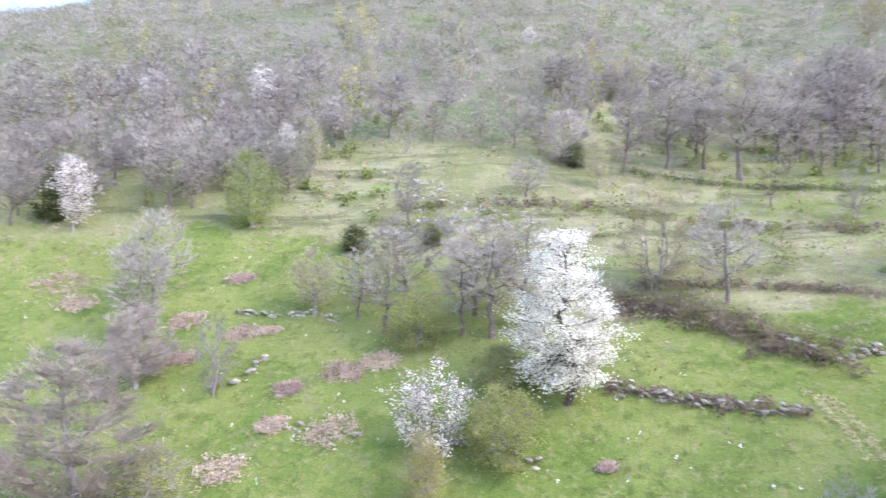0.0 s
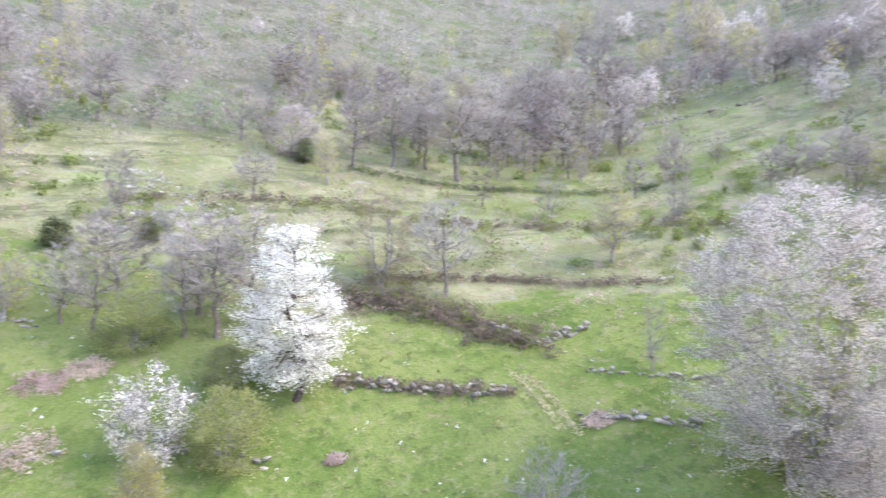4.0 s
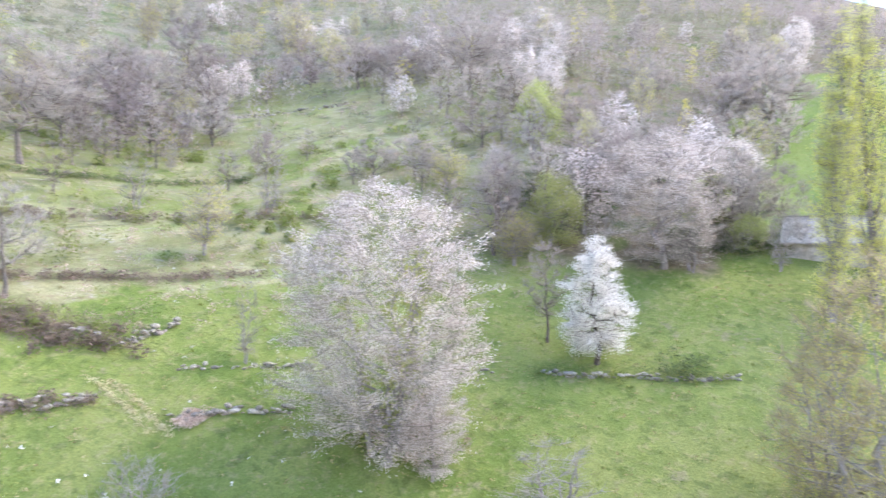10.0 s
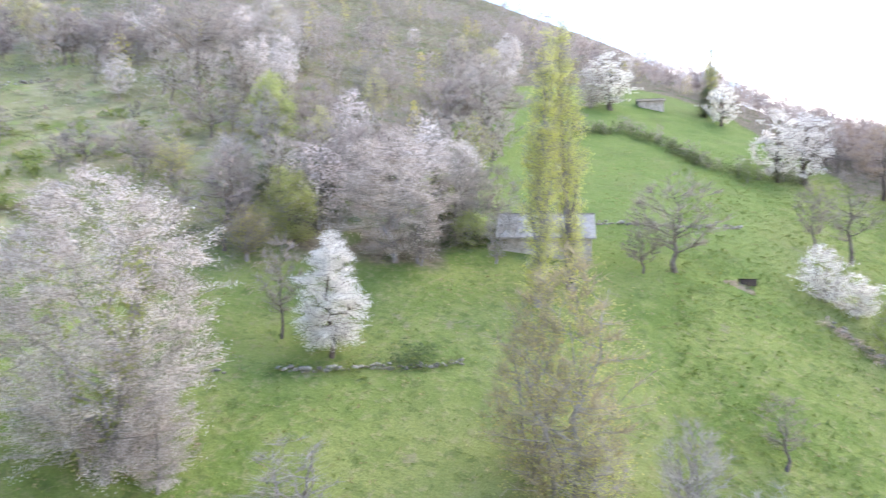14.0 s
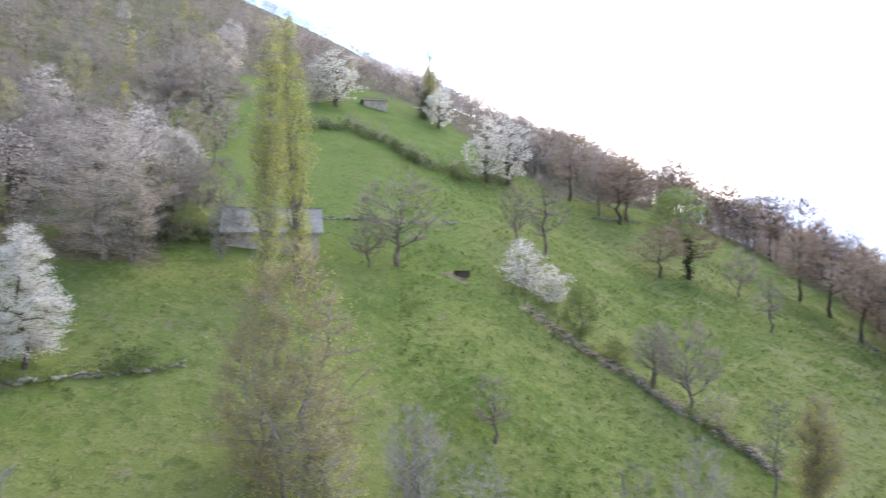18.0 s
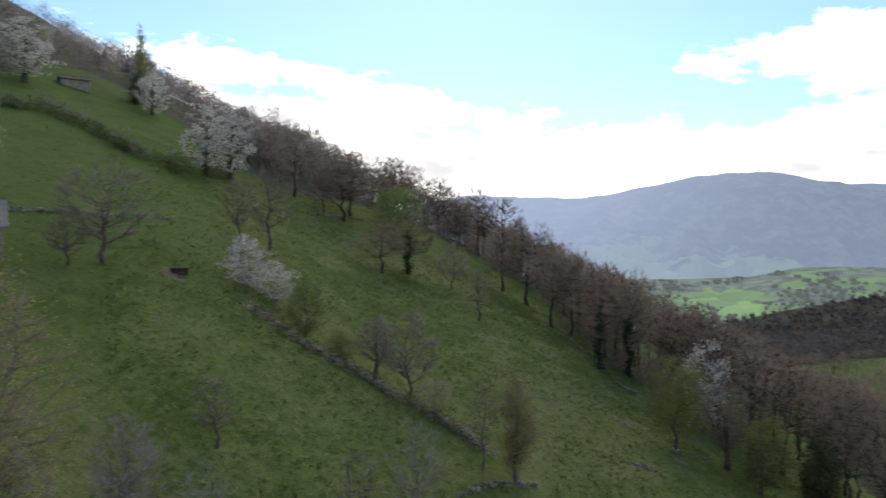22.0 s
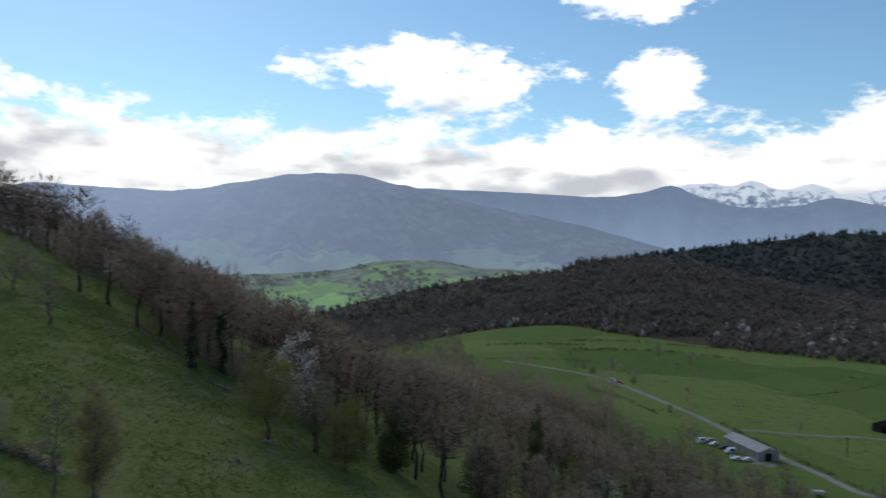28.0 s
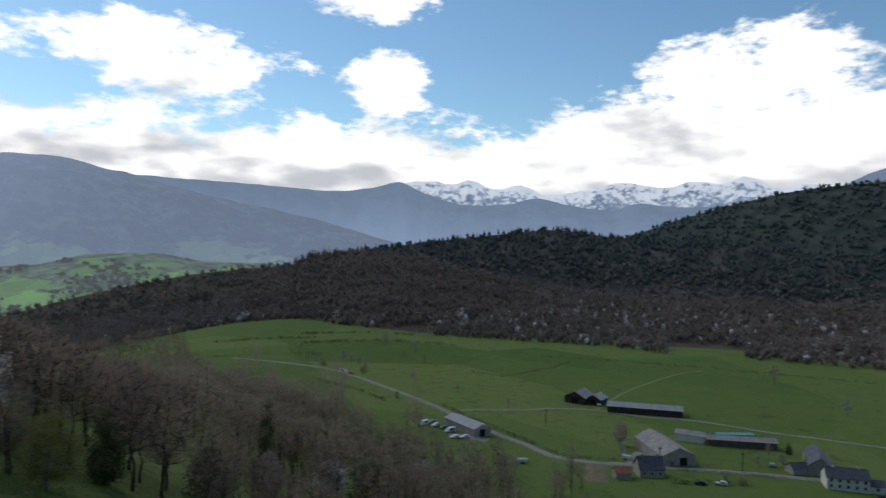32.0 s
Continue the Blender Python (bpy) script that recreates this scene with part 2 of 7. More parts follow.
def meadow():
    """Spring pasture, dry upland grass and leaf litter, laid by the ground's own cover values."""
    m, t, b = material("pasture", 0.95)
    co = node(t, "ShaderNodeTexCoord").outputs["Object"]
    dry = node(t, "ShaderNodeAttribute", attribute_name="dry").outputs["Fac"]
    heath = node(t, "ShaderNodeAttribute", attribute_name="heath").outputs["Fac"]
    litter = node(t, "ShaderNodeAttribute", attribute_name="litter").outputs["Fac"]
    big, mid = noise_at(t, co, 0.035, 4), noise_at(t, co, 0.22, 6)
    fine, grain = noise_at(t, co, 1.6, 6, 0.65), noise_at(t, co, 9.0, 4, 0.7)
    green = blend(t, remap(t, mid, 0.36, 0.64), (0.128, 0.180, 0.042), (0.205, 0.240, 0.070))
    green = blend(t, remap(t, big, 0.42, 0.62, 0, 0.6), green, (0.235, 0.245, 0.092))
    green = blend(t, remap(t, fine, 0.50, 0.66, 0, 0.65), green, (0.272, 0.252, 0.122))
    green = blend(t, remap(t, noise_at(t, co, 0.9, 5, 0.7), 0.52, 0.64, 0, 0.55), green, (0.078, 0.118, 0.032))
    green = blend(t, remap(t, noise_at(t, co, 0.42, 6, 0.7), 0.60, 0.68, 0, 0.6), green, (0.255, 0.215, 0.140))
    valley = node(t, "ShaderNodeAttribute", attribute_name="valley").outputs["Fac"]
    plot = node(t, "ShaderNodeSeparateXYZ", {0: node(t, "ShaderNodeTexVoronoi", {"Vector": co, "Scale": 0.0085, "Randomness": 0.8}, feature="F1").outputs["Color"]}).outputs[0]
    # greens differ by field; their wide spread also paints in cloud-lit patches
    ley = blend(t, plot, (0.095, 0.165, 0.034), (0.205, 0.255, 0.072))
    ley = blend(t, remap(t, noise_at(t, co, 0.03, 6, 0.6), 0.48, 0.66, 0, 0.4), ley, (0.150, 0.235, 0.050))
    ley = blend(t, remap(t, noise_at(t, co, 0.18, 6, 0.7), 0.50, 0.66, 0, 0.55), ley, (0.150, 0.170, 0.065))
    ley = blend(t, remap(t, noise_at(t, co, 0.09, 5, 0.7), 0.54, 0.68, 0, 0.5), ley, (0.055, 0.095, 0.026))
    green = blend(t, calc(t, "MULTIPLY", valley, 0.8), green, ley)
    straw = blend(t, remap(t, mid, 0.36, 0.62), (0.200, 0.206, 0.090), (0.305, 0.292, 0.160))
    straw = blend(t, remap(t, big, 0.45, 0.60, 0, 0.6), straw, (0.195, 0.222, 0.088))
    straw = blend(t, remap(t, fine, 0.52, 0.68, 0, 0.65), straw, (0.235, 0.165, 0.105))
    straw = blend(t, remap(t, noise_at(t, co, 0.7, 5, 0.65), 0.58, 0.68, 0, 0.5), straw, (0.38, 0.35, 0.31))
    straw = blend(t, remap(t, noise_at(t, co, 0.33, 5, 0.65), 0.55, 0.65, 0, 0.6), straw, (0.165, 0.178, 0.075))
    level = node(t, "ShaderNodeMapping", {"Vector": co, "Scale": (0.16, 0.75, 1.0)}).outputs[0]
    ledge = noise_at(t, level, 0.55, 6, 0.62)
    straw = blend(t, remap(t, ledge, 0.54, 0.64, 0, 0.8), straw, (0.118, 0.128, 0.062))
    straw = blend(t, remap(t, noise_at(t, level, 0.34, 5, 0.6), 0.55, 0.66, 0, 0.7), straw, (0.225, 0.280, 0.092))
    straw = blend(t, remap(t, noise_at(t, level, 1.1, 5, 0.65), 0.60, 0.70, 0, 0.7), straw, (0.40, 0.36, 0.30))
    moor = blend(t, remap(t, mid, 0.36, 0.62), (0.148, 0.150, 0.088), (0.235, 0.215, 0.150))
    moor = blend(t, remap(t, big, 0.42, 0.60, 0, 0.7), moor, (0.205, 0.185, 0.145))
    moor = blend(t, remap(t, noise_at(t, co, 0.10, 5, 0.6), 0.50, 0.62, 0, 0.7), moor, (0.120, 0.165, 0.060))
    moor = blend(t, remap(t, fine, 0.55, 0.68, 0, 0.7), moor, (0.30, 0.29, 0.25))
    straw = blend(t, remap(t, calc(t, "MULTIPLY_ADD", calc(t, "SUBTRACT", mid, 0.5), 1.2, heath), 0.3, 0.7), straw, moor)
    leaf = blend(t, remap(t, fine, 0.4, 0.65), (0.150, 0.125, 0.085), (0.240, 0.205, 0.145))
    leaf = blend(t, remap(t, mid, 0.52, 0.64, 0, 0.8), leaf, (0.085, 0.120, 0.035))
    edge = calc(t, "MULTIPLY_ADD", calc(t, "SUBTRACT", mid, 0.5), 1.6, calc(t, "MULTIPLY_ADD", calc(t, "SUBTRACT", fine, 0.5), 0.7, dry))
    col = blend(t, remap(t, edge, 0.3, 0.7), green, straw)
    edge = calc(t, "MULTIPLY_ADD", calc(t, "SUBTRACT", mid, 0.5), 1.2, litter)
    col = blend(t, remap(t, edge, 0.3, 0.7), col, leaf)
    col = blend(t, remap(t, grain, 0.30, 0.66, 0.0, 0.55), col, blend(t, 1.0, col, (0.45, 0.45, 0.40), "MULTIPLY"))
    t.links.new(col, b.inputs["Base Color"])
    bump(t, b, calc(t, "ADD", calc(t, "MULTIPLY_ADD", heath, calc(t, "MULTIPLY", noise_at(t, co, 0.6, 4, 0.6), 5.0), fine), calc(t, "MULTIPLY", grain, 0.3)), 0.9, 0.3)
    return m


def far_slope(name, wood1, wood2, field, fields, haze, air, scale=0.006, snow=None, lit=0.0, climb=0.55, glare=0.0, fade=(1.05, 0.95), shade=(0.45, 0.62, 0.6, 0.55)):
    """Wooded and farmed slopes some kilometres off, with blue air painted in as emission."""
    m, t, b = material(name, 1.0)
    b.inputs["Specular IOR Level"].default_value = 0.0
    co = node(t, "ShaderNodeTexCoord").outputs["Object"]
    n1, n2, n3 = noise_at(t, co, scale), noise_at(t, co, scale * 3.5, 7, 0.6), noise_at(t, co, scale * 0.45, 3)
    col = blend(t, remap(t, n2, 0.36, 0.64), wood1, wood2)
    # broad patches darkened in the colour, for cloud shadow and dense forest
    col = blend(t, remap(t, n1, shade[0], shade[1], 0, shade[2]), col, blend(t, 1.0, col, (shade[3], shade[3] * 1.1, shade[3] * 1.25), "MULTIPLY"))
    warp = node(t, "ShaderNodeTexNoise", {"Vector": co, "Scale": scale * 2.0, "Detail": 3.0}).outputs["Color"]
    co = node(t, "ShaderNodeVectorMath", {0: co, 1: node(t, "ShaderNodeVectorMath", {0: warp, 3: 0.22 / scale}, operation="SCALE").outputs[0]}, operation="ADD").outputs[0]
    vor = node(t, "ShaderNodeTexVoronoi", {"Vector": co, "Scale": scale * 2.4}, feature="F1")
    cell = node(t, "ShaderNodeSeparateXYZ", {0: vor.outputs["Color"]}).outputs[0]
    grass = blend(t, cell, field, (field[0] * 0.55, field[1] * 0.50, field[2] * 0.62))
    grass = blend(t, remap(t, noise_at(t, co, scale * 9, 5, 0.7), 0.52, 0.62, 0, 0.35), grass, wood2)
    low = node(t, "ShaderNodeAttribute", attribute_name="rise").outputs["Fac"]
    share = remap(t, calc(t, "ADD", calc(t, "MULTIPLY", n3, 1.0), calc(t, "MULTIPLY_ADD", cell, 0.22, calc(t, "MULTIPLY", low, -climb))), 0.51 - fields, 0.57 - fields)
    col = blend(t, share, col, grass)
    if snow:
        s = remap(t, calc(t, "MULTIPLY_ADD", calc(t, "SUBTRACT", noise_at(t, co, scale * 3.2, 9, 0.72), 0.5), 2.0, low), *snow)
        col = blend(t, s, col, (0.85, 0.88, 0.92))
    t.links.new(col, b.inputs["Base Color"])
    # slight haze adds no emission; such slopes carry it in their base colours
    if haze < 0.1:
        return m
    # painted haze: share of emission, graded from foot to crest
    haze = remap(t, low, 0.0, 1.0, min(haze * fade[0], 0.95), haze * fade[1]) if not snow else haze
    # sun glare painted as extra haze emission towards the east
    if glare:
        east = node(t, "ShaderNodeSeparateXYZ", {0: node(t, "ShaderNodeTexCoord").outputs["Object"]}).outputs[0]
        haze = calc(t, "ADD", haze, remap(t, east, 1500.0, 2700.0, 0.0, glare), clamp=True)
    # lit: the slope glows in its own colour, standing in for sunlight
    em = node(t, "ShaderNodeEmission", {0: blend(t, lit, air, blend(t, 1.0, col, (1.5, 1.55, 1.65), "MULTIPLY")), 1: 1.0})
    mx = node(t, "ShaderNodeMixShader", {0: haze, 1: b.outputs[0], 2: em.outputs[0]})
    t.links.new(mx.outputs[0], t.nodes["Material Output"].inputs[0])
    return m


PASTURE = meadow()
BARK = mottled("grey_bark", (0.16, 0.14, 0.12), (0.30, 0.27, 0.25), 1.2, depth=0.03, per_object=0.15)
MID_BARK = mottled("brown_bark", (0.095, 0.078, 0.064), (0.195, 0.165, 0.140), 1.2, depth=0.03, per_object=0.15)
DARK_BARK = mottled("dark_bark", (0.055, 0.043, 0.034), (0.13, 0.105, 0.085), 1.2, depth=0.03, per_object=0.15)
TWIG = leafy("lilac_grey_twigs", (0.245, 0.210, 0.180), (0.430, 0.380, 0.335), 0.42, 0.2)
TWIG_RED = leafy("reddish_budding_twigs", (0.29, 0.235, 0.20), (0.50, 0.42, 0.365), 0.45)
TWIG_DARK = leafy("brown_twigs", (0.200, 0.142, 0.106), (0.380, 0.288, 0.226), 0.5)
TWIG_BROWN = leafy("brown_lilac_twigs", (0.205, 0.165, 0.150), (0.385, 0.322, 0.300), 0.5)
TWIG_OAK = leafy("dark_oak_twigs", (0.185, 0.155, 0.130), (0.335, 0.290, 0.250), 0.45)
TWIG_TAN = leafy("tan_budding_twigs", (0.205, 0.168, 0.108), (0.355, 0.300, 0.200), 0.45)
TWIG_PALE = leafy("pale_grey_twigs", (0.215, 0.20, 0.17), (0.37, 0.345, 0.295), 0.42)
PETAL = leafy("white_blossom", (0.64, 0.605, 0.52), (0.87, 0.835, 0.755), 0.4, 0.03)
PETAL_THIN = leafy("fading_blossom", (0.50, 0.44, 0.39), (0.80, 0.725, 0.665), 0.35, 0.06)
LEAF_YELLOW = leafy("yellow_green_leaves", (0.385, 0.372, 0.095), (0.63, 0.59, 0.21), 0.58)
LEAF_FRESH = leafy("fresh_green_leaves", (0.13, 0.20, 0.035), (0.27, 0.33, 0.08), 0.45)
LEAF_OLIVE = leafy("olive_leaves", (0.165, 0.180, 0.048), (0.315, 0.315, 0.10), 0.35)
LEAF_RUST = leafy("rusty_young_leaves", (0.31, 0.275, 0.09), (0.50, 0.445, 0.17), 0.6)
LEAF_EVER = leafy("evergreen_leaves", (0.060, 0.082, 0.034), (0.145, 0.165, 0.070), 0.25)
LEAF_DARK = leafy("ivy_leaves", (0.030, 0.046, 0.020), (0.080, 0.105, 0.042), 0.15)

# ---------------------------------------------------------------- one sheet of ground
def mesh_object(name, verts, faces, mat, parent=None, smooth=False):
    me = bpy.data.meshes.new(name)
    me.from_pydata(verts, [], faces)
    for m in mat if isinstance(mat, (list, tuple)) else (mat,):
        me.materials.append(m)
    if smooth:
        me.polygons.foreach_set("use_smooth", [True] * len(me.polygons))
    me.update()
    ob = new(name, me)
    ob.parent = parent
    return ob


def grid_faces(n, k, closed=False):
    i, j = np.meshgrid(np.arange(n if closed else n - 1), np.arange(k - 1), indexing="ij")
    a, b = i * k + j, ((i + 1) % n) * k + j
    return np.stack([a, b, b + 1, a + 1], -1).reshape(-1, 4).tolist()


def lay(me, name, values):
    at = me.attributes.new(name, "FLOAT", "POINT")
    at.data.foreach_set("value", np.asarray(values, np.float32).ravel())


def ramp(v, lo, hi):
    t = np.clip((v - lo) / (hi - lo), 0, 1)
    return t * t * (3 - 2 * t)


# where the grazed meadow ends on each bearing, and where trees stand beyond it
EDGE_AZ = (-40, -15, 0, 10, 20, 45, 60, 72, 76, 88, 95, 104, 115, 125, 130, 140, 150, 165, 180, 215, 320)
EDGE_R = (74, 66, 56, 47, 50, 58, 62, 66, 165, 200, 188, 132, 160, 132, 102, 84, 70, 75, 90, 100, 74)


def edge_r(az):
    return np.interp((np.asarray(az, float) + 40) % 360 - 40, EDGE_AZ, EDGE_R)


def cover(az, r, z):
    az = (az + 40) % 360 - 40
    e = edge_r(az)
    past = ramp(r, e - 5, e + 5)
    valley = ramp(-z, 80, 87)
    north = 1 - ramp(az, 55, 74)
    dry = past * north * (1 - valley)
    # a paler grazed terrace beyond the first walls
    dry *= 1 - 0.45 * ramp(r, 66, 72) * (1 - ramp(r, 92, 104)) * ramp(az, 18, 26) * (1 - ramp(az, 46, 54))
    litter = past * (1 - north) * (1 - valley) * (1 - 0.5 * ramp(az, 105, 118)) * (1 - 0.5 * ramp(az, 138, 148))
    litter = np.maximum(litter, 0.75 * ramp(az, 58, 64) * (1 - ramp(az, 73, 76)) * ramp(r, 58, 64))
    # the steep pasture below the long wall is drier, the upper field lush
    dry = np.maximum(dry, (0.18 + 0.15 * ramp(az, 116, 128)) * ramp(az, 90, 109) * (1 - ramp(az, 136, 146)) * ramp(r, 40, 66) * (1 - past))
    valley = np.maximum(valley, 0.7 * ramp(az, 75, 79) * (1 - ramp(az, 96, 102)) * ramp(r, 62, 70) * (1 - past))
    heath = ramp(r, 100 + 30 * ramp(az, 14, 24), 118 + 34 * ramp(az, 14, 24)) * (1 - valley)
    heath = np.maximum(heath, ramp(r, 76, 90) * (1 - ramp(az, 2, 16)))
    return dry, litter, heath, valley


az = np.concatenate([np.arange(-48, 224, 0.55), np.arange(224, 312, 4)])
rr = np.concatenate([[0.02, 2.5], np.geomspace(5, 1100, 270), np.geomspace(1180, 4700, 16)])
AZ, RR = np.meshgrid(az, rr, indexing="ij")
ZZ = polar_z(AZ, RR)
V = np.stack([RR * np.sin(np.radians(AZ)), RR * np.cos(np.radians(AZ)), ZZ], -1).reshape(-1, 3)
ground = mesh_object("ground", V.tolist(), grid_faces(len(az), len(rr), True), PASTURE, smooth=True)
d, l, hth, vly = cover(AZ, RR, ZZ)
lay(ground.data, "dry", d)
lay(ground.data, "litter", l)
lay(ground.data, "heath", hth)
lay(ground.data, "valley", vly)
tagged(ground, "sloping spring pasture of short green grass with dry patches", "ground", kind="structure")


# ---------------------------------------------------------------- hills and mountains beyond the valley
def hill(name, crest, foot, top, back, mat, label, rough=1.0, base=-95, step=0.25, seed=3, spurs=0.0, dip=6.0):
    """crest: pairs of bearing and rise (tangent) of the skyline; foot, top, back: distances of its foot, crest and far side."""
    cb, ce = [c[0] for c in crest], [c[1] for c in crest]
    a = np.arange(cb[0], cb[-1] + step / 2, step)
    e = smooth_at(np.array(cb, float), np.array(ce, float), a)
    s = np.concatenate([np.linspace(0, 1, 60), np.linspace(1.04, 1.6, 10)])
    A, S = np.meshgrid(a, s, indexing="ij")
    ft = np.interp(a, *foot)[:, None] if isinstance(foot, tuple) else foot
    R = np.where(S <= 1, ft + (top - ft) * S, top + (back - top) * (S - 1) / 0.6)
    base = np.minimum(base, polar_z(A[:, :1], R[:, :1]) - dip)
    H = np.maximum((e * top)[:, None] - base, 0)
    up = np.where(S <= 1, 0.62 * S + 0.38 * (1 - np.cos(np.pi * S)) / 2, 1 - 0.5 * (S - 1) / 0.6)
    x, y = R * np.sin(np.radians(A)), R * np.cos(np.radians(A))
    f = 2 * math.pi / (top - np.mean(ft))
    w = sum(np.sin(x * f * k + seed * k + 1.7 * np.sin(y * f * k * 0.8)) * np.sin(y * f * k * 1.1 + seed * 2 + k) / k for k in (0.9, 1.9, 3.7, 7.1))
    H = H * (up + rough * 0.07 * w * np.minimum(S, 1) * (1.05 - np.minimum(S, 1)))
    if spurs:
        fold = A * 360 / spurs + 55 * np.sin(A * 0.9 + seed) + 40 * np.sin(S * 5 + A * 0.7)
        fold = 1 - 2 * np.abs(np.sin(np.radians(fold / 2)))
        fine = 1 - 2 * np.abs(np.sin(np.radians(fold * 40 + A * 360 / spurs * 1.3 + 80 * np.sin(S * 9 + A))))
        H = H + (e * top + 200)[:, None] * (0.10 * fold + 0.035 * fine) * np.minimum(S, 1) * np.clip(1.03 - S, 0, 1) * 1.1
    ends = ramp(A, cb[0], cb[0] + 1.0) * (1 - ramp(A, cb[-1] - 1.0, cb[-1]))
    Z = base + H * ends - 0.3 * np.maximum(R - top, 0)
    ob = mesh_object(name, np.stack([x, y, Z], -1).reshape(-1, 3).tolist(), grid_faces(len(a), len(s)), mat, smooth=True)
    lay(ob.data, "rise", np.broadcast_to(np.minimum(S, 1), A.shape))
    tagged(ob, label, "mountain" if top > 1500 else "hill", kind="structure")
    return a, A, R, Z, S


# pine and brown crowns: haze is put in by lifting the base colours
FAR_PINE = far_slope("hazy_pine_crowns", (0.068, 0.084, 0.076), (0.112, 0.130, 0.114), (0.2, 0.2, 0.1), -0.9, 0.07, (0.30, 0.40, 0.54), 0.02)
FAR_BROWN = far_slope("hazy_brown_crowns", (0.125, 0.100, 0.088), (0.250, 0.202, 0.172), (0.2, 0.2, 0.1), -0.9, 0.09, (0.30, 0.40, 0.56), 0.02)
# the haze over these trees is emission of their own material
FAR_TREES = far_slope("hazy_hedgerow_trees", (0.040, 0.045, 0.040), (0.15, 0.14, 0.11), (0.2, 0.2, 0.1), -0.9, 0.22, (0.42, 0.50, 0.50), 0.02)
AIR = (0.30, 0.40, 0.54)
WOODED = mottled("wooded_hill_floor", (0.065, 0.050, 0.036), (0.14, 0.11, 0.078), 0.03, fine=0.2, depth=1.0)
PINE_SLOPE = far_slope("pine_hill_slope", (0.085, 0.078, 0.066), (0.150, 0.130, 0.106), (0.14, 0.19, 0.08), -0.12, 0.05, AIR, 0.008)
# darker than the pine slope: cloud shadow is put into these colours
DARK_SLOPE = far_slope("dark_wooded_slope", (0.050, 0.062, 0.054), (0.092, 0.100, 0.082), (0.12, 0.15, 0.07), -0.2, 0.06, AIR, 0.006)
# bright field colours and emission stand in for sunlight and haze
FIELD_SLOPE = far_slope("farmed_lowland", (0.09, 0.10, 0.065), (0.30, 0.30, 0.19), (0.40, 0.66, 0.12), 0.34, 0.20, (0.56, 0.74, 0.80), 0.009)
HAZE_SLOPE = far_slope("hazy_mountain_slope", (0.030, 0.042, 0.042), (0.15, 0.16, 0.12), (0.32, 0.46, 0.14), 0.50, 0.43, (0.53, 0.67, 0.98), 0.0060, climb=1.35, glare=0.30, shade=(0.46, 0.54, 0.95, 0.36))
# the ridge's pale blue is mostly emission, put in for haze
PALE_SLOPE = far_slope("distant_haze_slope", (0.03, 0.04, 0.05), (0.12, 0.14, 0.13), (0.2, 0.26, 0.14), -0.1, 0.62, (0.46, 0.62, 0.92), 0.003, fade=(1.5, 0.80))
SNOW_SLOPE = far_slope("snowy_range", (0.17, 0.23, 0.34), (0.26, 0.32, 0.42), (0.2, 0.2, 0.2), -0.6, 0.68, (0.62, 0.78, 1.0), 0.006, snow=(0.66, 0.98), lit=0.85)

HILL_A = hill("wooded_hill", [(138, -0.17), (142, -0.168), (147, -0.158), (152, -0.118), (154.5, -0.086), (157, -0.054), (160.5, -0.027), (166, -0.026), (172, -0.045), (178, -0.066), (184, -0.075),
                              (190, -0.076), (200, -0.072), (210, -0.065), (226, -0.06)],
              ((138, 158, 162, 168, 175, 188, 202, 226), (820, 800, 710, 660, 630, 580, 600, 600)), 1050, 1400, WOODED, "low hill covered with bare brown woods beside the valley fields", base=-91.5, dip=1.5, seed=2)
SPUR = hill("wooded_spur", [(132, -0.15), (138, -0.112), (142.2, -0.089), (147, -0.070), (152, -0.054), (158, -0.044), (164, -0.06)], 850, 1300, 1500, WOODED,
            "wooded spur with pale budding trees above the lowland", base=-230, seed=7)
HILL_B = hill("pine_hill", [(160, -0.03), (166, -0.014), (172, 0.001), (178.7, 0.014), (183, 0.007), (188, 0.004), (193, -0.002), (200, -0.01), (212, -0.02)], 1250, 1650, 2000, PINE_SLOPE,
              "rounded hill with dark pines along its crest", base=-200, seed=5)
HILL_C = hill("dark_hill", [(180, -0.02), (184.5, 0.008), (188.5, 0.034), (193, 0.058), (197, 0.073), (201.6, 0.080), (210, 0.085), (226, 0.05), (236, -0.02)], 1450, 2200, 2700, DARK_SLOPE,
              "steep wooded hill coloured dark for pines and cloud shadow", base=-200, seed=8)
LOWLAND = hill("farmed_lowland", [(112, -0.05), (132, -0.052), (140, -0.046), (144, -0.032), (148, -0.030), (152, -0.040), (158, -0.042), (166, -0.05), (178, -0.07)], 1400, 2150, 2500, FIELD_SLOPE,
     "lowland of small green fields and hedges, coloured as if sunlit", rough=0.7, base=-265, seed=4)
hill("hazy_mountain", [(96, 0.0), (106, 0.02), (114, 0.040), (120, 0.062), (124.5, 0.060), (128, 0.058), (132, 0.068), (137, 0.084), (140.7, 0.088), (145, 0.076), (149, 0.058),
                       (155, 0.038), (160, 0.020), (166, -0.008), (172, -0.03)], 2200, 3200, 3800, HAZE_SLOPE, "broad mountain of woods and fields with blue haze painted in", rough=3.0, spurs=3.4, base=-270, seed=1)
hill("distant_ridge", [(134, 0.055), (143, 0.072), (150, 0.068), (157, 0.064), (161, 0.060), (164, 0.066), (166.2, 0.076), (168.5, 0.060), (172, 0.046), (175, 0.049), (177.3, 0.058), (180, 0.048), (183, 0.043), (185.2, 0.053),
                       (188, 0.049), (193, 0.053), (196, 0.056), (198, 0.068), (200, 0.086), (202, 0.100), (205, 0.106), (214, 0.10), (224, 0.06)], 3200, 3900, 4300, PALE_SLOPE, "ridge behind the nearer hills, its pale blue haze painted in", spurs=2.6, base=-270, seed=6)
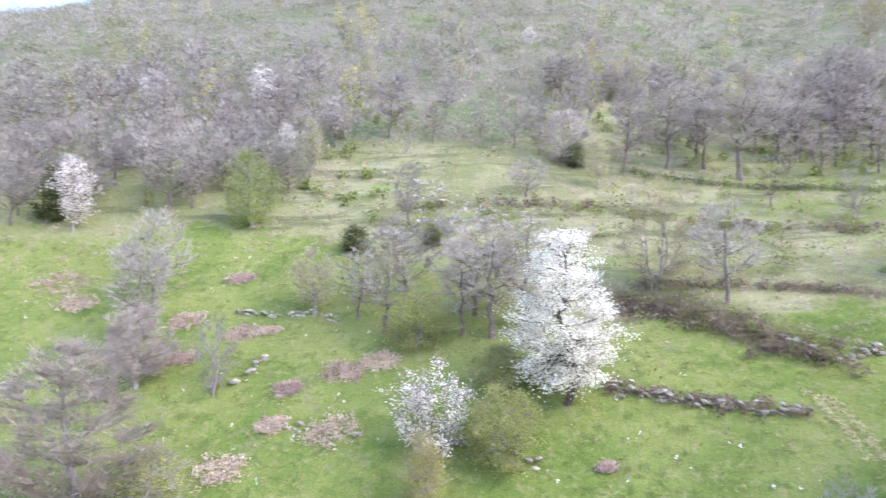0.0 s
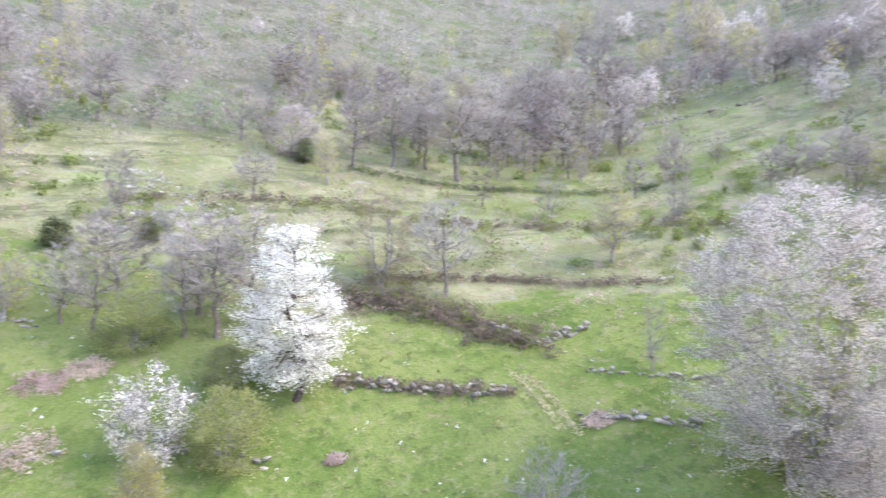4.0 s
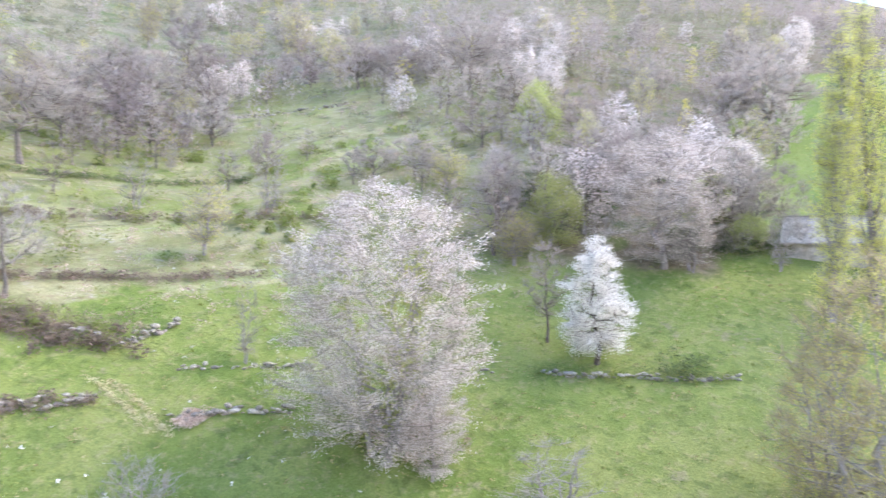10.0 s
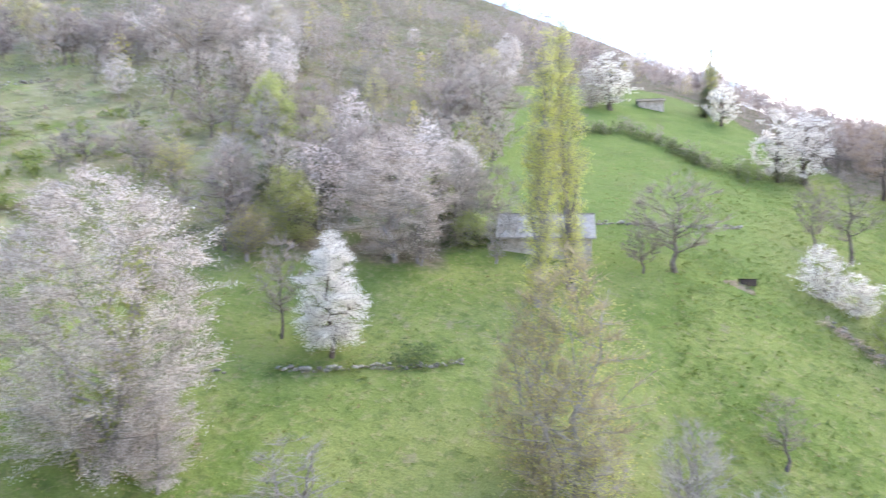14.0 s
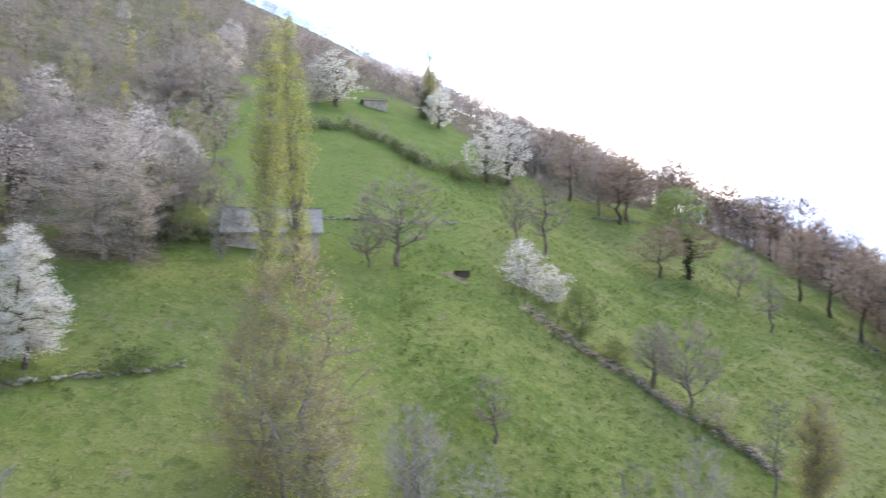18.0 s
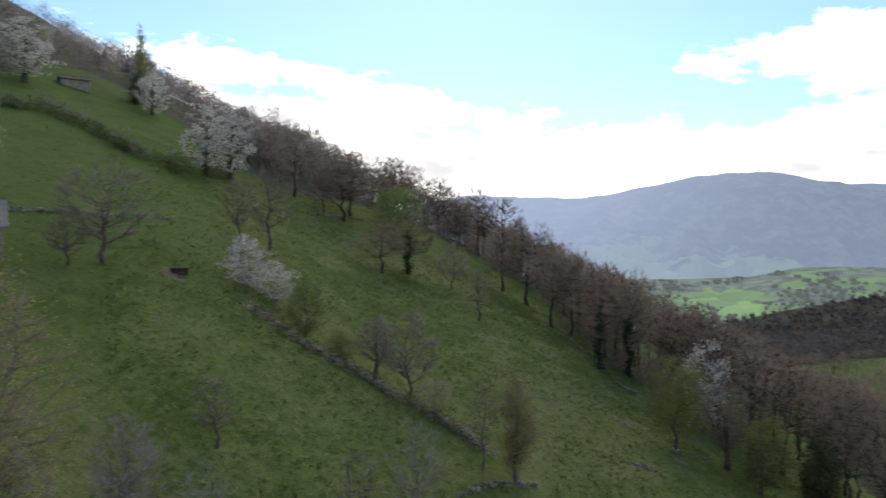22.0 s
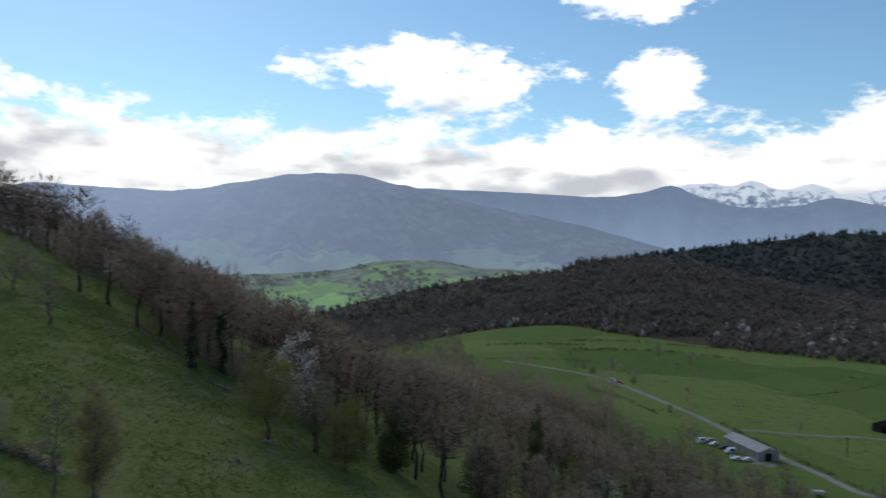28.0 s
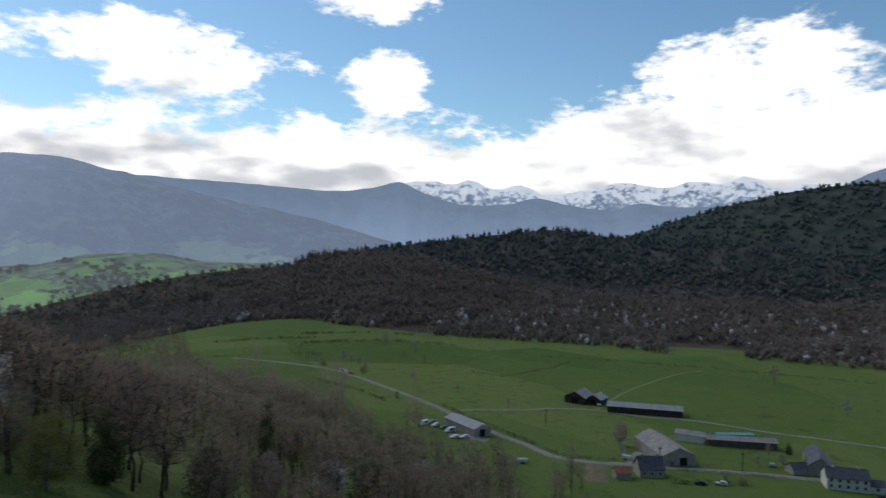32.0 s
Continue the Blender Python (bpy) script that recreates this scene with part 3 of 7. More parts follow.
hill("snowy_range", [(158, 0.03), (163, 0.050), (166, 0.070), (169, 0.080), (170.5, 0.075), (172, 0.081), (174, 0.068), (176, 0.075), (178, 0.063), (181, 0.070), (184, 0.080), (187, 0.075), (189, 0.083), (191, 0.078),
                     (192.7, 0.089), (195, 0.076), (197, 0.080), (199, 0.074), (203, 0.07), (210, 0.05)], 3900, 4500, 4750, SNOW_SLOPE, "snow-covered range of rocky peaks, sunlight painted as glow, under clouds", spurs=1.3, rough=2.2, base=-270, seed=9)

# ---------------------------------------------------------------- trees: trunk with limbs, and a crown of twigs, leaves or petals
class Soup:
    def __init__(self):
        self.v, self.f, self.m = [], [], []

    def tube(self, pts, radii, sides=4, mat=0):
        n0 = len(self.v)
        for k, p in enumerate(pts):
            d = (pts[min(k + 1, len(pts) - 1)] - pts[max(k - 1, 0)]).normalized()
            u = d.orthogonal().normalized()
            w = d.cross(u)
            for s in range(sides):
                a = 2 * math.pi * s / sides
                self.v.append(tuple(p + (u * math.cos(a) + w * math.sin(a)) * radii[k]))
        for k in range(len(pts) - 1):
            for s in range(sides):
                a, b = n0 + k * sides + s, n0 + k * sides + (s + 1) % sides
                self.f.append((a, b, b + sides, a + sides))
                self.m.append(mat)
        self.f.append(tuple(n0 + (len(pts) - 1) * sides + s for s in range(sides)))
        self.m.append(mat)

    def sliver(self, p, d, w, mat=0):
        n = len(self.v)
        u = d.orthogonal().normalized() * w / 2
        self.v += [tuple(p - u), tuple(p + u), tuple(p + d)]
        self.f.append((n, n + 1, n + 2))
        self.m.append(mat)

    def leaf(self, p, rng, size, mat=0, three=False):
        n = len(self.v)
        a = Vector((rng.gauss(0, 1), rng.gauss(0, 1), rng.gauss(0, 0.7)))
        a = a.normalized() if a.length > 0.01 else Vector((1, 0, 0))
        b = a.orthogonal().normalized()
        s = size * rng.uniform(0.6, 1.3)
        if three:
            self.v += [tuple(p - a * s * 0.6), tuple(p + a * s * 0.6), tuple(p + b * s * 0.9)]
            self.f.append((n, n + 1, n + 2))
            self.m.append(mat)
            return
        self.v += [tuple(p - a * s * 0.5), tuple(p + b * s * 0.4), tuple(p + a * s * 0.5), tuple(p - b * s * 0.4)]
        self.f.append((n, n + 1, n + 2, n + 3))
        self.m.append(mat)

    def mesh(self, name, mats):
        me = bpy.data.meshes.new(name)
        me.from_pydata(self.v, [], self.f)
        for m in mats:
            me.materials.append(m)
        me.polygons.foreach_set("material_index", self.m)
        me.update()
        return me


def envelope_at(env, h):
    return float(np.interp(h, [e[0] for e in env], [e[1] for e in env]))


def grow(rng, height, env, limbs=9, ends=95, twigs=14, twig=0.9, twig_w=0.035, leaves=0, leaf=0.16, clump=0.3, stems=1, trunk_r=0.16,
         trunk_to=0.85, rise=0.5, ivy=0, sway=0.02, droop=0.0, flat=0.75, inner=0.6, lobes=0.10, far=False):
    """wood and crown of a tree of that height; env: pairs of height share and crown radius in metres."""
    wood, crown = Soup(), Soup()
    low = env[0][0]
    feet, lines = [], []
    for st in range(stems):
        ang = rng.uniform(0, 6.28)
        off = Vector((math.cos(ang), math.sin(ang), 0)) * (envelope_at(env, 0.6) * 0.5 if stems > 1 else 0)
        line = []
        for k in range(8):
            s = k / 7
            line.append(off * (0.15 + 0.85 * s) + Vector((rng.gauss(0, sway), rng.gauss(0, sway), 0)) * height * (s > 0)
                        + Vector((0, 0, height * trunk_to * s * (1 if st == 0 else rng.uniform(0.75, 1)))))
        line[0].z = -0.6
        r0 = trunk_r * (1 if stems == 1 else 0.7)
        wood.tube(line, [r0 * (1.35 if k == 0 else 1) * (1 - 0.88 * k / 7) for k in range(8)], 6)
        lines.append(line)
        for _ in range(ivy):
            s = rng.uniform(0.04, 0.9)
            k = min(int(s * 7), 6)
            crown.leaf(line[k].lerp(line[k + 1], s * 7 - k) + Vector((rng.gauss(0, 0.26), rng.gauss(0, 0.26), rng.gauss(0, 0.1))), rng, 0.26, 2)
        for k in range(2, 8):
            feet.append((line[k], r0 * (1 - 0.88 * k / 7)))
    for i in range(limbs):
        line = lines[i % stems]
        q = (i + 0.5) / limbs
        hz = low + (1 - low) * (0.25 + 0.72 * q)
        rad = envelope_at(env, hz) * rng.uniform(0.55, 0.8)
        th = i * 2.4 + rng.uniform(-0.4, 0.4)
        goal = Vector((math.cos(th) * rad, math.sin(th) * rad, hz * height))
        s = max(0.12, min(0.95, (hz * height - rise * rad * 1.5 - 0.05 * height) / (height * trunk_to)))
        k = min(int(s * 7), 6)
        base = line[k].lerp(line[k + 1], s * 7 - k)
        span = goal - base
        lr = max(0.03, trunk_r * (1 - 0.85 * s) * 0.6)
        pts = [base, base + Vector((span.x * 0.42, span.y * 0.42, span.z * 0.25)) + Vector((rng.gauss(0, 0.1), rng.gauss(0, 0.1), 0)),
               base + Vector((span.x * 0.75, span.y * 0.75, span.z * 0.6)) + Vector((rng.gauss(0, 0.15), rng.gauss(0, 0.15), 0)), goal]
        wood.tube(pts, [lr, lr * 0.72, lr * 0.45, 0.014], 4)
        for k in range(1, 10):
            f = k / 3
            j = min(int(f), 2)
            feet.append((pts[j].lerp(pts[j + 1], f - j), lr * (1 - 0.3 * f)))
    FP = np.array([tuple(f[0]) for f in feet])
    wide = max(e[1] for e in env)
    made, turn = 0, rng.uniform(0, 6.28)
    while made < ends:
        hz = low + (1 - low) * rng.random()
        rad = envelope_at(env, hz)
        if rng.random() > (rad / wide) ** 1.3 + 0.04:
            continue
        made += 1
        th, rr = rng.uniform(0, 6.283), rad * math.sqrt(rng.uniform(0.12, 1.0)) * rng.uniform(0.82, 1.14)
        rr *= 1 + lobes * (math.sin(3 * th + turn + 7 * hz) + math.sin(5 * th - turn + 13 * hz))
        end = Vector((math.cos(th) * rr, math.sin(th) * rr, hz * height))
        cost = np.linalg.norm(FP - np.array(end), axis=1) + np.maximum(0, FP[:, 2] - end.z + 0.3) * 1.5
        base, br = feet[int(np.argmin(cost))]
        span = end - base
        mid = base + span * 0.5 + Vector((rng.gauss(0, 0.12), rng.gauss(0, 0.12), -0.05 * span.length))
        if far:
            wood.sliver(base, (mid - base) * 1.15, 0.15)
            wood.sliver(mid - (mid - base) * 0.3, (end - mid) * 1.3, 0.10)
        else:
            wood.tube([base, mid, end], [min(br, 0.05) * 0.7 + 0.006, 0.02, 0.007], 3)
        out = Vector((end.x * 0.5, end.y * 0.5, 0.35 * span.length + 0.45)).normalized() if span.length > 0.05 else Vector((0, 0, 1))
        for _ in range(twigs):
            p = mid.lerp(end, rng.uniform(0, 1.05))
            td = (out * 0.8 + Vector((rng.gauss(0, 0.6), rng.gauss(0, 0.6), rng.gauss(0.15 - droop, 0.55)))).normalized()
            crown.sliver(p, td * twig * rng.uniform(0.45, 1.2), twig_w)
        for _ in range(leaves):
            p = base.lerp(end, rng.uniform(inner, 1.1)) + Vector((rng.gauss(0, clump), rng.gauss(0, clump), rng.gauss(0, clump * flat)))
            crown.leaf(p, rng, leaf, 1, far)
    return wood, crown


LEAF_SHRUB = leafy("shrub_leaves", (0.235, 0.265, 0.085), (0.42, 0.43, 0.19), 0.5)
KINDS = {
    "spread_blossom": (2, 9, dict(lobes=0.16, inner=0.45, flat=0.5, twig_w=0.07, env=[(0.1, 2.2), (0.4, 3.5), (0.68, 3.4), (0.88, 2.1), (1, 0.6)], limbs=12, ends=120, twigs=6, leaves=24, leaf=0.25, clump=0.28, trunk_r=0.3), DARK_BARK,
                       (TWIG, PETAL, LEAF_DARK), "spreading wild cherry in pale blossom by the upper field", "tree"),
    "slope_bare": (5, 9, dict(lobes=0.14, far=True, env=[(0.2, 1.7), (0.42, 3.0), (0.68, 3.1), (0.88, 2.0), (1, 0.6)], limbs=9, ends=85, twigs=13, twig=0.95, twig_w=0.075, leaves=0, leaf=0.2, clump=0.35, sway=0.015), MID_BARK,
                   (TWIG_BROWN, TWIG_BROWN, LEAF_DARK), "leafless brown-lilac tree on the upper slope", "tree"),
    "hill_blossom": (3, 8, dict(lobes=0.14, far=True, env=[(0.12, 1.6), (0.42, 2.8), (0.68, 2.9), (0.88, 1.9), (1, 0.6)], limbs=8, ends=80, twigs=6, twig_w=0.07, leaves=26, leaf=0.2, clump=0.35), BARK,
                     (TWIG, PETAL_THIN, LEAF_DARK), "hillside tree in pinkish white blossom", "tree"),
    "low_blossom": (2, 5, dict(lobes=0.2, inner=0.3, flat=0.5, twig_w=0.05, env=[(0.03, 1.7), (0.35, 2.6), (0.7, 2.1), (0.9, 1.2), (1, 0.5)], limbs=8, ends=110, twigs=7, leaves=34, leaf=0.14, clump=0.24, stems=3, trunk_r=0.08), BARK,
                    (TWIG, PETAL, LEAF_DARK), "sprawling blackthorn in white blossom by the stone wall", "tree"),
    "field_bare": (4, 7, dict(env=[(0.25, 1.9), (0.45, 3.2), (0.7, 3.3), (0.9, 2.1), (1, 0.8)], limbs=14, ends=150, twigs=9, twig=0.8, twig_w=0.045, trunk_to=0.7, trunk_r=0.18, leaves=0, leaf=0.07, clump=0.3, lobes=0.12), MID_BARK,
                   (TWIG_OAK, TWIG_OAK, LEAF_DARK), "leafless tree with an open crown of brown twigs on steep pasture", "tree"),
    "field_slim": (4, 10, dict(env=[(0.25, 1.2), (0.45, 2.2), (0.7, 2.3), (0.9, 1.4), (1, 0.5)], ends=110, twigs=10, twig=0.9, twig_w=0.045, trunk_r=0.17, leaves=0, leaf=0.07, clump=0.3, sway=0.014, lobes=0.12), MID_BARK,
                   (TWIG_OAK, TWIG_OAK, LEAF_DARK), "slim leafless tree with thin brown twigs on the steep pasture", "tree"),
    # kind: (variants, nominal height, settings, bark, crown materials, label, category)
    "bare": (4, 10, dict(twig_w=0.05, env=[(0.25, 1.3), (0.45, 2.4), (0.7, 2.5), (0.9, 1.5), (1, 0.5)], ends=110, twigs=15, twig=0.95, leaves=5, leaf=0.07, clump=0.35, sway=0.012), MID_BARK, (TWIG, TWIG, LEAF_DARK),
             "leafless grey tree with fine lilac-grey twigs on the pasture", "tree"),
    "spreading": (3, 7, dict(twig_w=0.045, env=[(0.25, 2.0), (0.45, 3.4), (0.7, 3.5), (0.9, 2.2), (1, 0.8)], limbs=11, ends=140, twigs=18, twig=0.85, trunk_to=0.7, leaves=6, leaf=0.07, clump=0.3), MID_BARK, (TWIG, TWIG, LEAF_DARK),
                  "wide leafless tree with a spreading crown of grey twigs", "tree"),
    "reddish": (3, 8, dict(env=[(0.15, 1.6), (0.45, 2.6), (0.75, 2.1), (0.92, 1.2), (1, 0.4)], ends=220, twigs=30, twig=0.8, twig_w=0.04, leaves=30, leaf=0.08, clump=0.35), BARK, (TWIG_RED, TWIG_RED, LEAF_DARK),
                "budding tree with reddish beige twigs", "tree"),
    "pale": (3, 7, dict(env=[(0.08, 1.4), (0.45, 2.3), (0.75, 1.9), (0.92, 1.1), (1, 0.3)], ends=90, twigs=11, twig=0.85, stems=3, leaves=2, leaf=0.08, clump=0.3), BARK, (TWIG_PALE, TWIG_PALE, LEAF_DARK),
             "leafless bush-like tree with pale grey twigs", "tree"),
    "oak": (4, 13, dict(lobes=0.14, env=[(0.3, 2.2), (0.48, 3.9), (0.72, 4.0), (0.9, 2.4), (1, 0.9)], limbs=12, ends=230, twigs=14, twig=1.0, twig_w=0.05, leaves=0, leaf=0.14, clump=0.28, sway=0.012, trunk_r=0.24, trunk_to=0.72), DARK_BARK,
            (TWIG_DARK, TWIG_DARK, LEAF_DARK), "leafless dark oak with brown twigs at the edge of the wood", "tree"),
    "hill_bare": (5, 8, dict(lobes=0.14, far=True, env=[(0.18, 1.5), (0.42, 2.7), (0.68, 2.8), (0.88, 1.8), (1, 0.6)], limbs=9, ends=80, twigs=8, twig=0.9, twig_w=0.075, leaves=2, leaf=0.14, clump=0.4, sway=0.015), MID_BARK,
                  (TWIG, TWIG, LEAF_DARK), "leafless lilac-grey tree on the wooded hillside", "tree"),
    "row_oak": (4, 12, dict(lobes=0.14, far=True, env=[(0.34, 1.8), (0.5, 3.3), (0.72, 3.5), (0.9, 2.1), (1, 0.8)], limbs=13, ends=120, twigs=6, twig=1.1, twig_w=0.075, leaves=0, leaf=0.2, clump=0.35, trunk_r=0.2, trunk_to=0.75, sway=0.012), DARK_BARK,
                (TWIG_DARK, TWIG_DARK, LEAF_DARK), "leafless brown tree in the wood below the pasture", "tree"),
    "far_oak": (4, 12, dict(far=True, env=[(0.34, 1.8), (0.5, 3.2), (0.72, 3.4), (0.9, 2.1), (1, 0.8)], limbs=7, ends=34, twigs=6, twig=1.5, twig_w=0.11, leaves=0, leaf=0.35, clump=0.4, trunk_r=0.2, trunk_to=0.75, sway=0.015, lobes=0.15), DARK_BARK,
                (TWIG_DARK, TWIG_DARK, LEAF_DARK), "leafless brown tree in the wood", "tree"),
    "olive": (3, 9, dict(env=[(0.12, 1.1), (0.35, 2.2), (0.6, 2.3), (0.82, 1.6), (1, 0.5)], limbs=12, ends=130, twigs=7, twig=0.8, twig_w=0.045, leaves=52, leaf=0.14, clump=0.34, trunk_r=0.15, lobes=0.16), MID_BARK,
              (TWIG_TAN, LEAF_OLIVE, LEAF_DARK), "tree in thin olive-yellow young leaf on the pasture's edge", "tree"),
    "row_ivied": (2, 12, dict(lobes=0.14, far=True, env=[(0.3, 1.8), (0.5, 3.0), (0.74, 3.0), (0.9, 1.8), (1, 0.7)], limbs=10, ends=90, twigs=6, twig=1.1, twig_w=0.075, leaves=0, leaf=0.2, clump=0.35, trunk_r=0.2, trunk_to=0.75, ivy=450, sway=0.012), DARK_BARK,
                  (TWIG_DARK, TWIG_DARK, LEAF_DARK), "leafless brown tree with ivy up its trunk", "tree"),
    "ivied": (3, 13, dict(lobes=0.14, env=[(0.32, 2.0), (0.52, 3.6), (0.76, 3.5), (0.92, 2.0), (1, 0.8)], limbs=12, ends=200, twigs=14, twig=1.0, twig_w=0.05, leaves=0, leaf=0.14, clump=0.28, sway=0.012, trunk_r=0.24, trunk_to=0.72, ivy=900), DARK_BARK,
              (TWIG_DARK, TWIG_DARK, LEAF_DARK), "leafless oak with dark ivy round its trunk", "tree"),
    "blossom": (3, 9, dict(env=[(0.07, 1.2), (0.18, 2.0), (0.38, 2.3), (0.58, 2.05), (0.78, 1.5), (0.92, 0.85), (1, 0.25)], limbs=16, ends=290, twigs=4, leaves=105, leaf=0.085, clump=0.19, rise=0.1, droop=0.15,
                           flat=0.6, inner=0.45, lobes=0.10), DARK_BARK, (TWIG, PETAL, LEAF_DARK), "wild cherry tree in full white blossom on the meadow", "tree"),
    "fading": (3, 11, dict(env=[(0.02, 1.7), (0.3, 2.9), (0.6, 3.2), (0.85, 2.2), (1, 0.7)], limbs=14, ends=230, twigs=18, leaves=105, leaf=0.068, clump=0.24, flat=0.5, inner=0.4, lobes=0.12), BARK,
               (TWIG, PETAL_THIN, LEAF_DARK), "tree with thin pinkish white blossom among grey twigs", "tree"),
    "great_blossom": (1, 14, dict(env=[(0.02, 3.6), (0.15, 4.6), (0.42, 5.3), (0.68, 5.2), (0.86, 3.7), (0.95, 2.0), (1, 0.8)], limbs=34, ends=560, twigs=18, twig=1.0, leaves=95, leaf=0.098, clump=0.26, flat=0.5, inner=0.35, lobes=0.04,
                                  stems=6, trunk_r=0.2, sway=0.012, ivy=420), BARK, (TWIG, PETAL_THIN, LEAF_SHRUB), "great many-stemmed cherry with pinkish white blossom on layered branches", "tree"),
    "leafing": (3, 7, dict(env=[(0.15, 1.0), (0.45, 1.9), (0.75, 1.7), (0.92, 0.9), (1, 0.3)], ends=110, twigs=12, leaves=34, leaf=0.085, clump=0.28), BARK, (TWIG, LEAF_YELLOW, LEAF_DARK),
                "young tree coming into yellow-green leaf", "tree"),
    "rusty": (2, 7, dict(env=[(0.1, 0.8), (0.45, 1.35), (0.75, 1.1), (1, 0.25)], ends=150, twigs=6, leaves=62, leaf=0.085, clump=0.3), BARK, (TWIG_PALE, LEAF_RUST, LEAF_DARK),
              "slender tree with rusty young leaves", "tree"),
    "budding": (2, 11, dict(env=[(0.05, 1.8), (0.3, 3.0), (0.55, 2.7), (0.8, 1.7), (1, 0.5)], limbs=14, ends=200, twigs=14, twig=0.9, twig_w=0.04, leaves=26, leaf=0.085, clump=0.42, stems=3, lobes=0.14), BARK, (TWIG_TAN, LEAF_RUST, LEAF_DARK),
                "tall budding tree with beige twigs and yellowish young leaves", "tree"),
    "green": (2, 6, dict(env=[(0.05, 1.5), (0.35, 2.3), (0.7, 2.0), (0.92, 1.0), (1, 0.4)], ends=140, twigs=5, leaves=60, leaf=0.11, clump=0.28), BARK, (TWIG, LEAF_FRESH, LEAF_DARK),
              "leafy bright green tree", "tree"),
    "bush": (3, 4, dict(env=[(0.0, 1.3), (0.35, 1.95), (0.7, 1.6), (0.92, 0.9), (1, 0.3)], ends=120, twigs=1, twig=0.5, leaves=110, leaf=0.085, clump=0.24, stems=4, trunk_r=0.07), BARK,
             (TWIG, LEAF_SHRUB, LEAF_DARK), "rounded olive-green shrub standing on the meadow", "shrub"),
    "poplar": (2, 22, dict(env=[(0.03, 0.9), (0.15, 1.15), (0.4, 1.45), (0.6, 1.5), (0.82, 1.0), (0.95, 0.5), (1, 0.15)], limbs=26, ends=400, twigs=5, twig=1.2, leaves=50, leaf=0.115, clump=0.26, rise=1.6, trunk_r=0.3,
                           trunk_to=0.95, sway=0.006, droop=-0.6, ivy=130, lobes=0.2), BARK, (TWIG_PALE, LEAF_YELLOW, LEAF_DARK), "tall narrow poplar in yellow-green spring leaf", "tree"),
    "dark": (2, 7, dict(env=[(0.03, 1.0), (0.3, 1.7), (0.6, 1.4), (0.85, 0.8), (1, 0.2)], ends=110, twigs=4, leaves=42, leaf=0.2, clump=0.3, trunk_r=0.15), DARK_BARK,
             (TWIG_DARK, LEAF_EVER, LEAF_DARK), "dark evergreen tree thick with ivy", "tree"),
}
MADE = {}
CYCLE = collections.Counter()


def tree(kind, az, r, h, wide=1.0, lean=None, label="", group=""):
    """A tree of that kind and height on the ground at a bearing and distance; wide: crown width against its kind's."""
    variants, nominal, settings, bark, mats, text, cat = KINDS[kind]
    i = CYCLE[kind] % variants
    CYCLE[kind] += 1
    if (kind, i) not in MADE:
        rng = random.Random(kind + str(i))
        wood, crown = grow(rng, nominal, **settings)
        MADE[kind, i] = wood.mesh("trunk", [bark]), crown.mesh("crown", mats)
    thing = new(cat if kind != "poplar" else "poplar_tree")
    rng = random.Random(f"{kind}{az}{r}")
    p = spot(az, r)
    s = h / nominal
    thing.matrix_world = Matrix.LocRotScale(p, Euler((rng.gauss(0, 0.02), rng.gauss(0, 0.03) if lean is None else lean, radians(rng.uniform(0, 360) if lean is None else -az))), (s * wide, s * wide, s))
    for name, me in zip(("trunk", "crown"), MADE[kind, i]):
        ob = new(name, me)
        ob.parent = thing
    return tagged(thing, label or text, cat, group)



def forest(name, rows, label):
    """Many trees joined into one mesh. rows: kind, bearing, distance, height, width."""
    vs, ls, tot, mi, mats, n0 = [], [], [], [], [], 0
    rng = random.Random(name)
    for kind, az, r, h, wide in rows:
        variants, nominal, settings, bark, cm, text, cat = KINDS[kind]
        i = rng.randrange(variants)
        if (kind, i) not in MADE:
            wood, crown = grow(random.Random(kind + str(i)), nominal, **settings)
            MADE[kind, i] = wood.mesh("trunk", [bark]), crown.mesh("crown", cm)
        p, s, th = spot(az, r), h / nominal, rng.uniform(0, 6.283)
        for me in MADE[kind, i]:
            v = np.empty(len(me.vertices) * 3, np.float32)
            me.vertices.foreach_get("co", v)
            v = v.reshape(-1, 3)
            x = (v[:, 0] * math.cos(th) - v[:, 1] * math.sin(th)) * s * wide
            y = (v[:, 0] * math.sin(th) + v[:, 1] * math.cos(th)) * s * wide
            vs.append(np.stack([x + p.x, y + p.y, v[:, 2] * s + p.z], -1))
            l = np.empty(len(me.loops), np.int32)
            me.loops.foreach_get("vertex_index", l)
            ls.append(l + n0)
            n0 += len(v)
            t = np.empty(len(me.polygons), np.int32)
            me.polygons.foreach_get("loop_total", t)
            tot.append(t)
            q = np.empty(len(me.polygons), np.int32)
            me.polygons.foreach_get("material_index", q)
            own = []
            for m in me.materials:
                if m not in mats:
                    mats.append(m)
                own.append(mats.index(m))
            mi.append(np.array(own, np.int32)[q])
    V, L, T, M = (np.concatenate(k) for k in (vs, ls, tot, mi))
    me = bpy.data.meshes.new(name)
    me.vertices.add(len(V))
    me.vertices.foreach_set("co", V.ravel().astype(np.float32))
    me.loops.add(len(L))
    me.loops.foreach_set("vertex_index", L)
    me.polygons.add(len(T))
    me.polygons.foreach_set("loop_start", (np.cumsum(T) - T).astype(np.int32))
    for m in mats:
        me.materials.append(m)
    me.polygons.foreach_set("material_index", M)
    me.update(calc_edges=True)
    return tagged(new(name, me), label, "woods", kind="stuff")

# ---------------------------------------------------------------- single trees: kind, bearing, distance, height, crown width
tree("blossom", 9.8, 40.5, 9.9, 1.27)
tree("low_blossom", -0.5, 37.5, 4.9, 0.91)
tree("rusty", -1.3, 34.0, 4.4, 1.21)
tree("bush", 4.8, 36.5, 4.1, 1.06)
